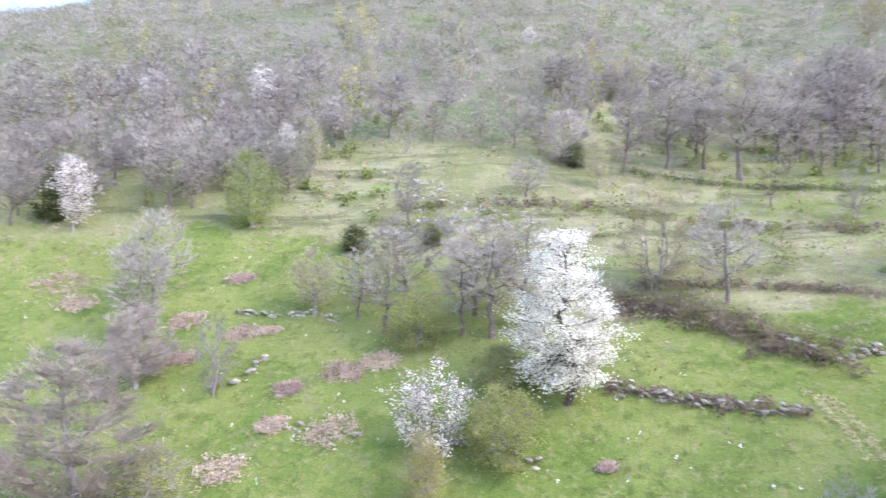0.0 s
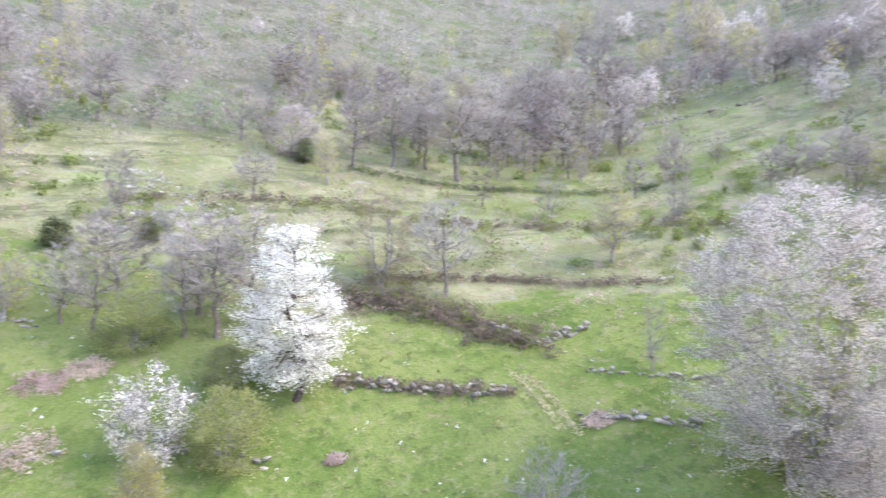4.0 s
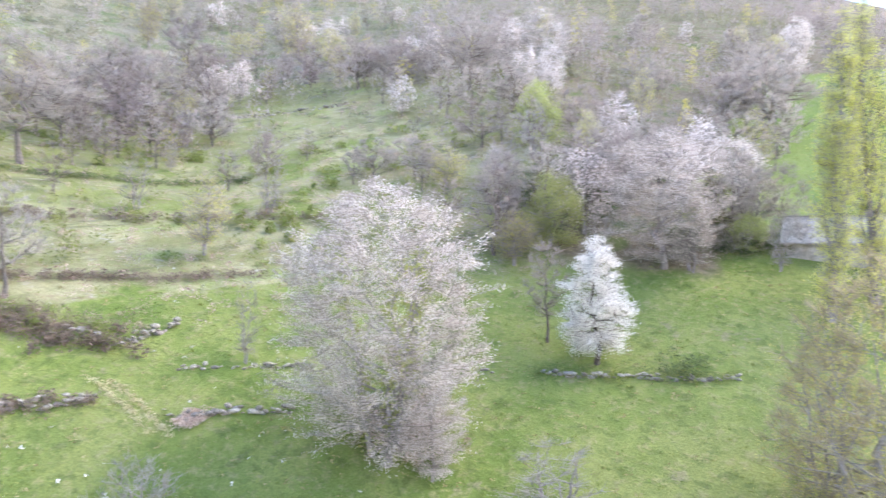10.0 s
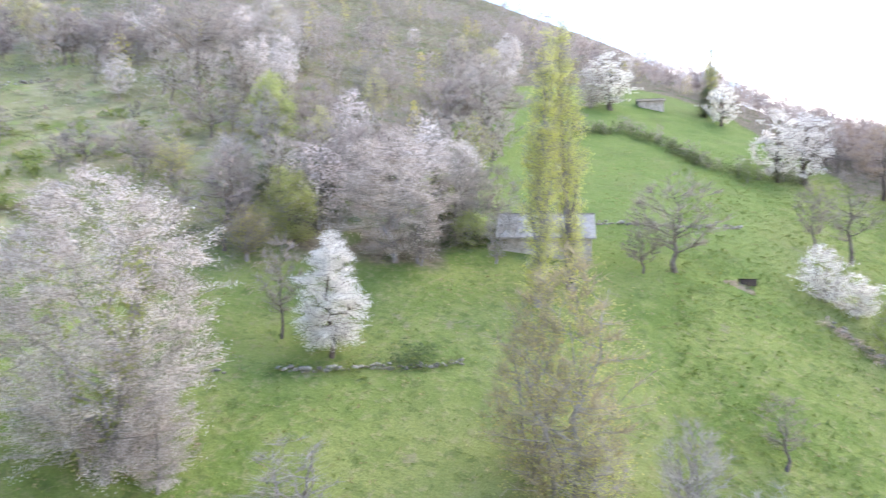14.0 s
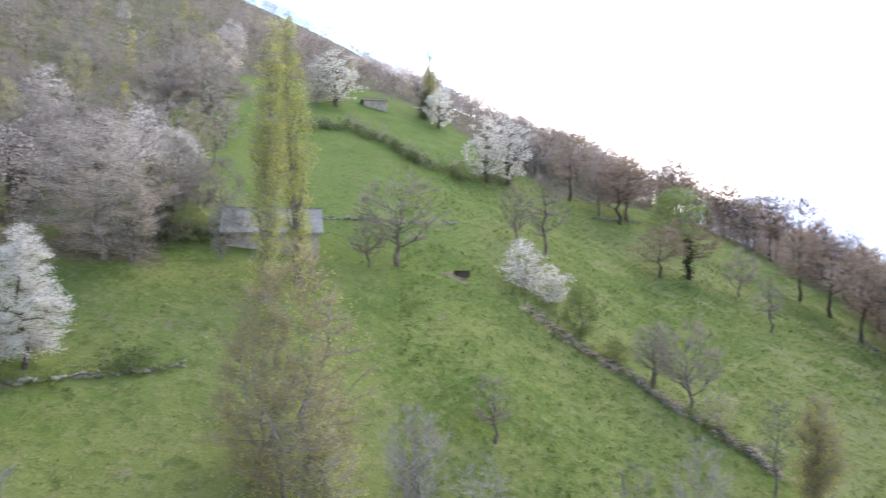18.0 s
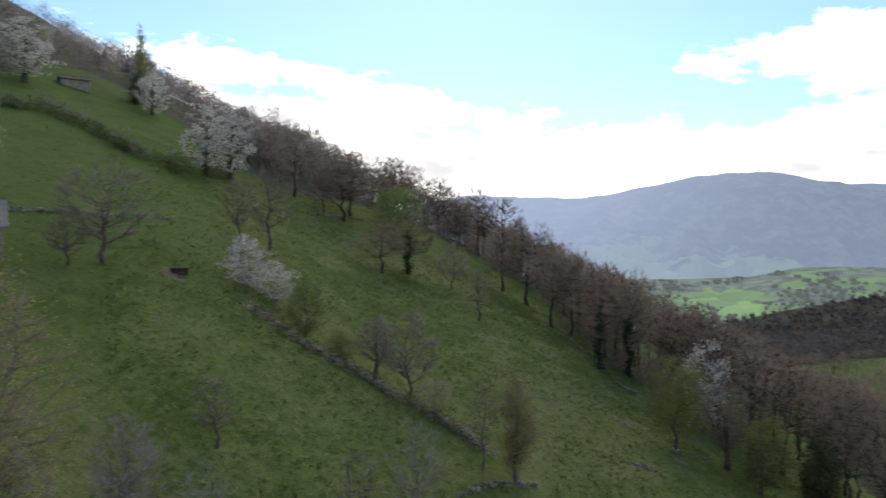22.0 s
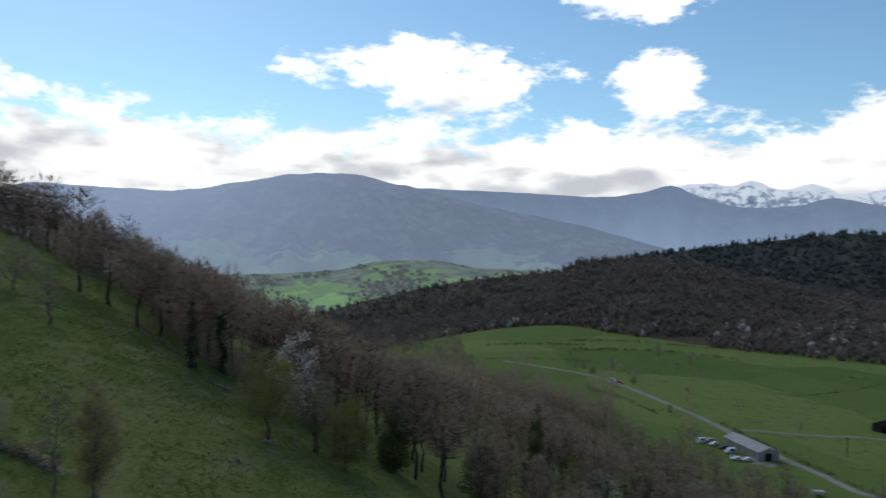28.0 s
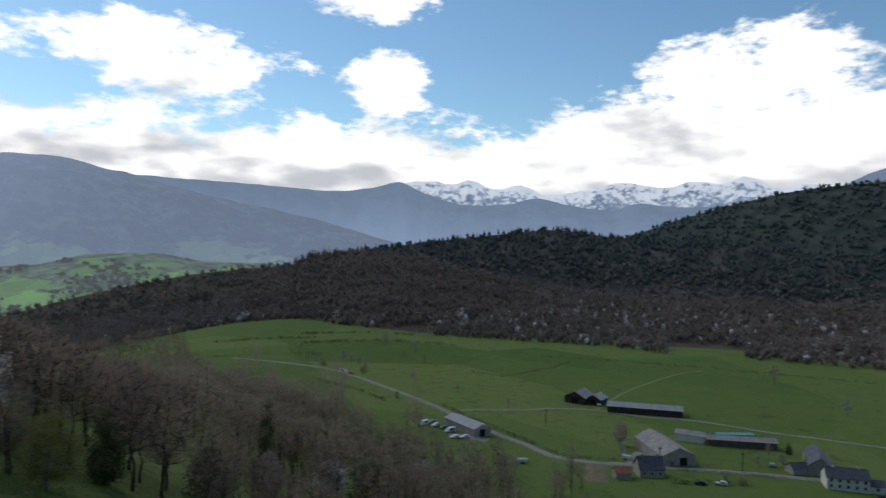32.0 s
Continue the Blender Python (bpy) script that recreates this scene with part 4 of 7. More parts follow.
tree("bush", -1.9, 46.0, 3.5, 1.45)
tree("bush", 4.5, 41.5, 2.6, 1.30)
tree("bare", -4.6, 48.0, 7.1, 1.38)
tree("bare", 4.0, 46.0, 7.7, 1.59)
tree("bare", 6.6, 46.5, 7.8, 1.45)
tree("hill_bare", 2.6, 48.5, 6.4, 1.15, label="leafless grey tree behind the white cherry")
tree("spreading", -3.0, 52.0, 6.0, 1.0)
tree("bare", -22.8, 52.5, 7.4, 1.3)
tree("hill_bare", -6.5, 50.0, 5.0, 1.1, label="small leafless tree beside a green bush")
tree("bare", 1.7, 46.5, 6.3, 1.27)
tree("leafing", -10.1, 51.5, 4.7, 1.42)
tree("spreading", -22.0, 57.0, 7.1, 0.82)
tree("reddish", -27.3, 38.5, 9.7, 1.25)
tree("reddish", -23.0, 48.5, 5.0, 1.52)
tree("pale", -17.7, 45.5, 5.1, 0.90)
tree("leafing", -21.9, 38.0, 3.6, 2.00)
tree("green", -15.0, 66.5, 7.1, 0.92)
tree("fading", -15.2, 79.0, 4.6, 1.31)
tree("dark", -28.6, 73.5, 4.8, 1.49)
tree("dark", -7.1, 59.5, 2.6, 2.00)
tree("dark", -0.9, 59.0, 1.8, 2.00)
tree("budding", 16.4, 52.5, 7.9, 1.29)
tree("bare", 21.6, 51.5, 7.0, 1.39)
tree("bare", 22.5, 82.5, 13.0, 1.50)
tree("bare", 17.2, 82.5, 10.2, 1.40)
tree("bare", 14.1, 79.0, 9.3, 1.20)
tree("bare", 19.9, 85.0, 9.4, 1.28)
tree("spreading", 24.9, 92.5, 10.8, 0.81)
tree("spreading", 28.6, 107.5, 11.1, 0.99)
tree("leafing", 12.1, 73.0, 5.4, 0.98)
tree("leafing", 13.2, 110.5, 5.7, 1.13)
tree("leafing", 18.4, 127.0, 6.4, 1.10)
tree("fading", 9.5, 79.0, 6.0, 1.84)
tree("dark", 10.3, 78.0, 3.0, 1.67)
tree("bare", -4.4, 85.5, 7.8, 1.39)
tree("spreading", 5.5, 82.0, 5.9, 0.87)
tree("spreading", -8.7, 83.5, 5.3, 0.88)
tree("bare", -2.9, 62.5, 6.1, 0.96)
tree("spreading", 6.6, 68.5, 3.7, 1.18)
tree("spreading", -31.0, 74.0, 6.4, 0.82)
tree("spreading", -26.6, 75.0, 4.9, 1.31)
tree("spreading", -20.9, 72.0, 7.7, 1.03)
tree("spreading", -18.8, 75.0, 7.1, 0.92)
tree("spreading", -24.6, 78.5, 6.1, 1.01)
tree("spreading", -29.7, 85.5, 5.3, 1.27)
tree("spreading", -16.9, 75.5, 4.5, 1.05)
tree("spreading", -22.9, 82.0, 5.0, 1.15)
tree("spreading", -12.2, 72.5, 4.9, 1.05)
tree("fading", -19.0, 134.5, 3.7, 2.00)
tree("fading", -28.4, 91.5, 3.0, 2.00)
tree("fading", -25.3, 82.5, 2.4, 2.00)
tree("leafing", -26.6, 79.5, 4.2, 1.67)
tree("pale", 0.3, 60.5, 2.3, 2.00)
tree("leafing", 34.7, 60.0, 6.4, 1.16)
tree("pale", 37.7, 45.0, 5.1, 0.58)
tree("great_blossom", 48.4, 37.5, 14.6, 1.06)
tree("fading", 52.3, 36.5, 6.6, 1.0, label="low shoot of white cherry blossom before the great tree")
tree("pale", 30.4, 33.0, 4.2, 1.51)
tree("spreading", 39.1, 83.0, 5.2, 0.88)
tree("spreading", 35.2, 99.0, 6.1, 1.21)
tree("leafing", 30.6, 170.0, 10.7, 1.04)
tree("leafing", 32.2, 211.0, 10.5, 1.17)
tree("leafing", 41.4, 169.0, 13.0, 1.13)
tree("leafing", 43.9, 160.0, 7.4, 1.89)
tree("leafing", 37.2, 164.0, 7.3, 1.64)
tree("spreading", 28.5, 116.5, 11.8, 0.85)
tree("bare", 33.4, 136.0, 13.6, 1.57)
tree("bare", 25.8, 107.5, 9.6, 1.41)
tree("spreading", 30.7, 121.5, 9.6, 0.90)
tree("spreading", 46.1, 130.0, 9.9, 1.13)
tree("spreading", 49.4, 128.5, 7.7, 1.45)
tree("leafing", 58.8, 62.5, 4.1, 2.00)
tree("bare", 57.2, 66.0, 8.2, 1.26)
tree("bare", 61.3, 50.0, 7.4, 0.85)
tree("blossom", 65.1, 48.0, 8.4, 1.14)
tree("fading", 70.2, 62.5, 11.6, 1.65)
tree("bare", 57.4, 66.5, 7.8, 1.35)
tree("leafing", 58.7, 61.0, 4.0, 2.00)
tree("bare", 61.2, 68.0, 8.4, 1.39)
tree("bare", 64.2, 69.5, 9.1, 1.44)
tree("spreading", 67.2, 72.0, 8.3, 0.82)
tree("dark", 60.2, 73.5, 4.1, 1.76)
tree("dark", 65.0, 70.5, 4.2, 1.51)
tree("dark", 73.7, 68.5, 6.5, 0.86)
tree("spreading", 55.0, 120.0, 11.7, 1.29)
tree("fading", 60.7, 129.0, 12.6, 1.58)
tree("spreading", 58.6, 104.5, 6.8, 1.22)
tree("spreading", 56.0, 89.5, 5.8, 1.34)
tree("leafing", 59.8, 95.0, 3.9, 1.96)
tree("pale", 68.1, 120.5, 7.3, 1.78)
tree("spreading", 69.5, 125.5, 6.4, 0.93)
tree("spreading", 74.3, 110.0, 8.8, 1.08)
tree("spreading", 76.9, 124.0, 10.2, 1.25)
tree("spreading", 63.7, 91.0, 7.5, 1.05)
tree("spreading", 66.6, 79.5, 7.3, 1.02)
tree("spreading", 50.7, 79.5, 4.6, 1.50)
tree("leafing", 53.3, 77.0, 4.3, 2.00)
tree("spreading", 47.5, 81.0, 4.3, 1.33)
tree("pale", 62.0, 34.0, 4.5, 1.80)
tree("spreading", 73.6, 67.0, 7.5, 0.8)
tree("bare", 75.0, 69.0, 8.6, 1.2)
tree("spreading", 76.6, 71.0, 6.2, 0.8)
tree("bare", 78.4, 70.5, 7.2, 1.1)
tree("pale", 79.6, 68.0, 5.2, 0.9)
tree("bush", 76.0, 68.0, 3.2, 1.1)
tree("pale", 75.9, 69.5, 9.0, 0.79)
tree("pale", 78.2, 64.5, 4.8, 0.81)
tree("spreading", 77.2, 112.5, 13.1, 1.15)
tree("spread_blossom", 87.0, 160.5, 12.4, 1.24)
tree("fading", 85.5, 159.5, 9.5, 1.40)
tree("poplar", 81.5, 57.5, 22.3, 0.98)
tree("poplar", 84.1, 61.5, 22.7, 1.02)
tree("budding", 83.6, 37.5, 13.8, 1.12)
tree("leafing", 86.2, 36.0, 6.0, 1.3)
tree("budding", 81.2, 39.0, 10.5, 0.95)
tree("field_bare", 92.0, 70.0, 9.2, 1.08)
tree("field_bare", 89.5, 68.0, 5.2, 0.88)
tree("pale", 93.6, 41.0, 6.0, 1.07)
tree("low_blossom", 101.9, 77.0, 5.6, 0.85)
tree("low_blossom", 103.9, 78.0, 4.2, 1.22)
tree("green", 106.4, 73.0, 5.8, 0.95, label="rounded olive-green leafy tree by the long wall")
tree("bush", 109.1, 71.5, 2.9, 1.23)
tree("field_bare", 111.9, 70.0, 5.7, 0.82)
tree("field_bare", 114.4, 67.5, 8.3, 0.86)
tree("field_slim", 99.6, 49.5, 4.8, 1.54)
tree("pale", 93.1, 38.0, 7.4, 0.80)
tree("field_slim", 103.6, 94.5, 10.5, 1.3)
tree("field_slim", 101.3, 92.0, 8.0, 1.2)
tree("green", 96.9, 118.5, 3.7, 1.0, label="small yellow-green bush at the field's edge")
tree("dark", 94.0, 175.0, 8.2, 1.04)
tree("spread_blossom", 95.1, 169.0, 9.1, 1.13)
tree("spread_blossom", 98.9, 124.5, 11.4, 0.94)
tree("spread_blossom", 100.6, 128.0, 11.7, 1.00)
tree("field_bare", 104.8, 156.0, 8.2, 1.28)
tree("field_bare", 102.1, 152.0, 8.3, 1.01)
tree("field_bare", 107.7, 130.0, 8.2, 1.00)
tree("oak", 109.8, 134.5, 10.3, 1.99)
tree("green", 113.6, 137.0, 9.1, 1.55)
tree("ivied", 114.3, 112.5, 9.2, 2.00)
tree("oak", 112.3, 108.5, 7.7, 1.80)
tree("poplar", 94.5, 179.5, 18.3, 1.24)
tree("oak", 109.2, 130.0, 11.9, 1.60)
tree("oak", 105.4, 133.5, 12.0, 1.29)
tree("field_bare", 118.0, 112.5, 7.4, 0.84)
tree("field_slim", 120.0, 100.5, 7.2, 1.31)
tree("oak", 123.9, 120.5, 12.5, 1.36)
tree("oak", 121.9, 123.0, 11.4, 1.24)
tree("ivied", 129.6, 98.5, 13.6, 1.13)
tree("ivied", 131.8, 101.5, 13.3, 1.19)
tree("oak", 125.8, 112.0, 13.2, 1.09)
tree("oak", 127.3, 111.5, 12.7, 1.01)
tree("olive", 135.2, 78.0, 9.6, 1.25)
tree("hill_blossom", 137.2, 88.0, 10.8, 0.8, label="tree in pinkish white blossom behind an olive-leaved one")
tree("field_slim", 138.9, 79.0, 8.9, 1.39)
tree("olive", 141.4, 75.0, 7.5, 1.6)
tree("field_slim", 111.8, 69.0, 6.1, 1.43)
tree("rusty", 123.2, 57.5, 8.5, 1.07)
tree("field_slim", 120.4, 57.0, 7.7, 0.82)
tree("leafing", 116.7, 65.0, 3.6, 1.57)
tree("pale", 110.4, 44.5, 5.5, 1.07)
tree("pale", 115.4, 46.0, 7.7, 0.79)
tree("pale", 98.9, 40.5, 4.6, 1.26)
tree("dark", 145.0, 82.5, 7.5, 1.15)
tree("dark", 152.3, 83.0, 9.0, 1.12)
tree("oak", 139.0, 78.5, 7.5, 1.07)
tree("blossom", 161.4, 139.5, 7.9, 2.00)
tree("dark", 156.3, 118.0, 13.2, 0.50)
tree("dark", 164.6, 164.0, 12.5, 1.28)
tree("oak", 148.9, 95.0, 9.8, 1.24)
tree("oak", 154.5, 120.5, 13.3, 1.16)
tree("reddish", 156.8, 102.0, 8.0, 0.93)
tree("fading", 168.9, 220.0, 10.6, 1.74)

# ---------------------------------------------------------------- woods, scrub and heath too many to count
def clumps(name, az, r, h, w, n, mat, label, shape="twig", size=0.3, base=None, category="woods", trunk=0.0, fine=1.0, spray=0.3):
    """One mesh of many plants at bearings az and distances r: each a loose crown of n small blades of h height and w width."""
    az, r, h, w = (np.asarray(v, float) for v in (az, r, h, w))
    N = len(az)
    rs = np.random.RandomState(len(name) * 7 + N)
    z = polar_z(az, r) if base is None else base
    P = np.stack([r * np.sin(np.radians(az)), r * np.cos(np.radians(az)), z], -1)[:, None, :]
    u = rs.rand(N, n)
    th = rs.rand(N, n) * 6.283
    if shape == "twig":
        zz = 0.25 + 0.7 * u
        rad = np.sqrt(rs.rand(N, n)) * np.sqrt(np.clip(1 - ((zz - 0.62) / 0.42) ** 2, 0.03, 1))
    elif shape == "cone":
        zz = 0.05 + 0.92 * u
        rad = (1 - zz) * 0.9 * rs.rand(N, n) ** 0.5
    else:
        zz = u * 0.95
        rad = np.sqrt(rs.rand(N, n)) * np.sqrt(np.clip(1 - ((zz - 0.35) / 0.66) ** 2, 0.03, 1))
    C = P + np.stack([np.cos(th) * rad * w[:, None] / 2, np.sin(th) * rad * w[:, None] / 2, zz * h[:, None]], -1)
    if shape == "twig":
        d = np.stack([np.cos(th) * rad * 0.7, np.sin(th) * rad * 0.7, 0.6 + 0 * u], -1) + rs.normal(0, 0.35, (N, n, 3))
        d *= (size * h[:, None] * (0.6 + 0.8 * rs.rand(N, n)))[..., None] / np.linalg.norm(d, axis=-1, keepdims=True)
        s = rs.normal(0, 1, (N, n, 3))
        s[..., 2] *= 0.3
        s *= (0.011 * fine * h[:, None])[..., None] / np.linalg.norm(s, axis=-1, keepdims=True)
        T = np.stack([C - s, C + s, C + d], 2)
        half = int(n * spray)
        T[:, half:] = C[:, half:, None, :] + rs.normal(0, 0.027 * (0.4 + 0.6 * fine), (N, n - half, 3, 3)) * h[:, None, None, None]
    else:
        s = (size * h)[:, None, None, None]
        T = C[:, :, None, :] + rs.normal(0, 0.5, (N, n, 3, 3)) * s * (np.array([1, 1, 1.6]) if shape == "cone" else np.array([1, 1, 0.8]))
    T = T.reshape(-1, 3, 3)
    if trunk:
        a = rs.rand(N) * 6.283
        sx = np.stack([np.cos(a), np.sin(a), 0 * a], -1) * (trunk * h)[:, None]
        sy = np.stack([-np.sin(a), np.cos(a), 0 * a], -1) * (trunk * h)[:, None]
        b = P[:, 0] - np.array([0, 0, 0.4])
        t = b + np.stack([rs.normal(0, 0.03, N) * h, rs.normal(0, 0.03, N) * h, 0.85 * h], -1)
        T = np.concatenate([T, np.stack([b - sx, b + sx, t], 1), np.stack([b - sy, b + sy, t], 1)])
    V = T.reshape(-1, 3)
    me = bpy.data.meshes.new(name)
    k = len(T)
    me.vertices.add(len(V))
    me.vertices.foreach_set("co", V.astype(np.float32).ravel())
    me.loops.add(len(V))
    me.loops.foreach_set("vertex_index", np.arange(len(V), dtype=np.int32))
    me.polygons.add(k)
    me.polygons.foreach_set("loop_start", np.arange(0, 3 * k, 3, dtype=np.int32))
    me.materials.append(mat)
    me.update(calc_edges=True)
    return tagged(new(name, me), label, category, kind="stuff")


def lumps(name, az, r, h, w, mat, label, base=None, category="woods", sink=0.15):
    """One mesh of uneven rounded crowns or cushions, each with its own shape."""
    az, r, h, w = (np.asarray(v, float) for v in (az, r, h, w))
    bm = bmesh.new()
    bmesh.ops.create_icosphere(bm, subdivisions=1, radius=1.0)
    unit = np.array([tuple(v.co) for v in bm.verts])
    tri = np.array([[v.index for v in f.verts] for f in bm.faces], np.int32)
    bm.free()
    N, n = len(az), len(unit)
    rs = np.random.RandomState(len(name) * 11 + N)
    z = polar_z(az, r) if base is None else base
    P = np.stack([r * np.sin(np.radians(az)), r * np.cos(np.radians(az)), z + (0.5 - sink) * h], -1)[:, None, :]
    th = rs.rand(N)[:, None] * 6.283
    u = unit[None] * rs.uniform(0.55, 1.15, (N, n, 1))
    V = np.stack([(u[..., 0] * np.cos(th) - u[..., 1] * np.sin(th)) * w[:, None] / 2, (u[..., 0] * np.sin(th) + u[..., 1] * np.cos(th)) * w[:, None] / 2, u[..., 2] * h[:, None] / 2], -1) + P
    F = (tri[None] + (np.arange(N) * n)[:, None, None]).reshape(-1, 3)
    me = bpy.data.meshes.new(name)
    me.vertices.add(N * n)
    me.vertices.foreach_set("co", V.astype(np.float32).ravel())
    me.loops.add(len(F) * 3)
    me.loops.foreach_set("vertex_index", F.astype(np.int32).ravel())
    me.polygons.add(len(F))
    me.polygons.foreach_set("loop_start", np.arange(0, 3 * len(F), 3, dtype=np.int32))
    me.materials.append(mat)
    me.update(calc_edges=True)
    return tagged(new(name, me), label, category, kind="stuff")


def patchy(az, r, scale=0.03, seed=0.0):
    """Slow waves over the ground, 0 to 1, for uneven growth."""
    a = np.radians(az)
    x, y = r * np.sin(a), r * np.cos(a)
    return 0.5 + 0.25 * (np.sin(x * scale + seed + 1.6 * np.sin(y * scale * 0.7)) + np.sin(y * scale * 1.3 + 2 * seed + 1.2 * np.sin(x * scale * 0.6)))


def sow(n, az0, az1, r0, r1, seed, keep=None, power=1.0):
    rs = np.random.RandomState(seed)
    az = az0 + (az1 - az0) * rs.rand(n)
    r = (r0 ** power + (r1 ** power - r0 ** power) * rs.rand(n)) ** (1 / power)
    ok = keep(az, r, rs.rand(n)) if keep else np.ones(n, bool)
    return az[ok], r[ok], rs


STONE = mottled("lichened_limestone", (0.125, 0.110, 0.085), (0.345, 0.312, 0.255), 2.5, rough=0.95, depth=0.03, per_object=0.3)
STONE_PALE = mottled("pale_limestone", (0.30, 0.275, 0.23), (0.52, 0.49, 0.43), 1.5, rough=0.95, depth=0.03)
LEAF_HEATH = leafy("grey_green_heath", (0.150, 0.168, 0.085), (0.350, 0.345, 0.235), 0.4, scale=0.05, single=0.55)
SCRUB = leafy("lilac_scrub_twigs", (0.225, 0.192, 0.160), (0.385, 0.325, 0.305), 0.38, scale=0.045, single=0.22)
LEAF_CUSHION = leafy("heath_cushions", (0.200, 0.215, 0.115), (0.400, 0.385, 0.275), 0.35, scale=0.05, single=0.6)
LEAF_GORSE = leafy("gorse_green", (0.13, 0.165, 0.045), (0.27, 0.29, 0.10), 0.5, single=0.3)
BRAMBLE = leafy("dark_brambles", (0.140, 0.108, 0.080), (0.295, 0.232, 0.175), 0.35)
BRACKEN = leafy("dead_bracken", (0.390, 0.290, 0.225), (0.600, 0.475, 0.385), 0.3)


def upland(az, r, q):
    return (r > edge_r(az) + 6) & (r > 96 + 10 * np.sin(az * 0.7) - 24 * (az < 8) - 18 * (az > 52)) & (q < 0.35 + 0.75 * patchy(az, r, 0.05, 1.0))


az, r, rs = sow(12000, -48, 80, 60, 460, 11, upland, 1.3)
clumps("heath", az, r, rs.uniform(0.5, 1.2, len(az)) * (1 + r / 300), rs.uniform(1.4, 3.4, len(az)) * (1 + r / 300), 30, LEAF_HEATH, "low grey-green heath and brambles over the upper slope", "mound", 0.2, category="heath")
_up = r > 112 + 14 * (az > 25)
clumps("heath_cushions", az[_up], r[_up], rs.uniform(0.7, 1.5, _up.sum()), rs.uniform(1.6, 4.0, _up.sum()), 26, LEAF_CUSHION, "rounded grey-green cushions of heath and broom on the upper slope", "mound", 0.36, category="heath")
az, r, rs = sow(9000, -48, 34, 62, 440, 12, lambda a, d, q: upland(a, d, q * 1.0) & (patchy(a, d, 0.045, 3.0) + 0.16 * (a < -5) - 0.08 * (a > 10) > 0.40), 1.15)
clumps("scrub", az, r, rs.uniform(2.2, 5.2, len(az)), rs.uniform(2.4, 5.0, len(az)), 64, SCRUB, "leafless lilac-grey scrub on the upper slope", "twig", 0.2, category="scrub", trunk=0.004)
az, r, rs = sow(700, -48, 60, 74, 320, 22, upland, 1.2)
clumps("tall_scrub", az, r, rs.uniform(4.0, 7.5, len(az)), rs.uniform(2.5, 4.5, len(az)), 80, SCRUB, "leafless reddish grey thicket on the upper slope", "twig", 0.2, category="scrub", trunk=0.006)
az, r, rs = sow(4200, -48, 78, 54, 330, 13, lambda a, d, q: (d > edge_r(a) + 4) & (patchy(a, d, 0.06, 5.0) > 0.42), 1.2)
clumps("gorse", az, r, rs.uniform(0.6, 1.7, len(az)), rs.uniform(0.8, 2.2, len(az)), 60, LEAF_GORSE, "green gorse and broom bushes on dry grass", "mound", 0.13, category="shrubs")
az, r, rs = sow(2600, -40, 60, 48, 120, 14, lambda a, d, q: (d > edge_r(a) - 6) & (d < 122), 1.0)
clumps("dry_tufts", az, r, rs.uniform(0.25, 0.7, len(az)), rs.uniform(0.6, 1.8, len(az)), 44, BRACKEN, "dead bracken and brown grass tufts on the terraces", "mound", 0.2, category="bracken")

az, r, rs = sow(3000, -12, 56, 55, 150, 24, lambda a, d, q: (d > edge_r(a) + 3) & (d < 118 + 32 * (a > 22)) & (q < 0.15 + 1.1 * patchy(a, d, 0.09, 1.5) ** 2))
clumps("terrace_scrub", az, r, rs.uniform(0.5, 1.9, len(az)), rs.uniform(0.8, 2.4, len(az)), 56, TWIG_BROWN, "low brown-lilac scrub and brambles over the dry terraces", "twig", 0.3, category="scrub")
az, r, rs = sow(620, -12, 56, 54, 112, 25, lambda a, d, q: (d > edge_r(a) + 2) & (patchy(a, d, 0.1, 4.0) > 0.5))
clumps("terrace_bushes", az, r, rs.uniform(0.4, 1.2, len(az)), rs.uniform(0.7, 2.0, len(az)), 70, LEAF_GORSE, "small green bushes on the dry terraces", "mound", 0.3, category="shrubs")
az, r, rs = sow(420, -4, 10, 59, 73, 26, lambda a, d, q: patchy(a, d, 0.16, 1.0) > 0.42)
clumps("rock_outcrop", az, r, rs.uniform(0.15, 0.5, len(az)), rs.uniform(0.5, 1.6, len(az)), 14, STONE_PALE, "pale weathered limestone outcrop and scree", "mound", 0.5, category="stones")

# the wooded flank above the fields, up to the skyline
az, r, rs = sow(4600, 33, 128, 70, 470, 15, lambda a, d, q: (d > np.where(a < 58, 118, edge_r(a) + 5)) & (d > np.where(a < 77, 128, 0)) & (polar_z(a, d) > -40)
                & (patchy(a, d, 0.04, 2.0) > np.where(a < 78, 0.62, np.where(a < 90, 0.42, 0.22))), 1.15)
east = az > 80
clumps("ridge_wood", az[east], r[east], rs.uniform(5.5, 10.5, east.sum()), rs.uniform(4.0, 7.0, east.sum()), 110, TWIG_BROWN, "leafless brown-lilac wood along the ridge", "twig", 0.15, trunk=0.010, fine=0.6)
az, r = az[~east], r[~east]
clumps("hill_wood", az, r, rs.uniform(5.5, 10.5, len(az)), rs.uniform(4.0, 7.0, len(az)), 110, TWIG, "leafless lilac-grey wood climbing the hill", "twig", 0.15, trunk=0.010, fine=0.6)
az, r, rs = sow(150, -30, 112, 90, 330, 17, lambda a, d, q: d > edge_r(a) + 12)
clumps("budding_in_wood", az, r, rs.uniform(4, 7.5, len(az)), rs.uniform(2, 4, len(az)), 200, LEAF_YELLOW, "yellow-green budding trees scattered through the bare wood", "mound", 0.05, trunk=0.012)

az, r, rs = sow(1500, -40, 60, 46, 130, 23, lambda a, d, q: (d > edge_r(a) - 4) & (patchy(a, d, 0.11, 2.0) > 0.5))
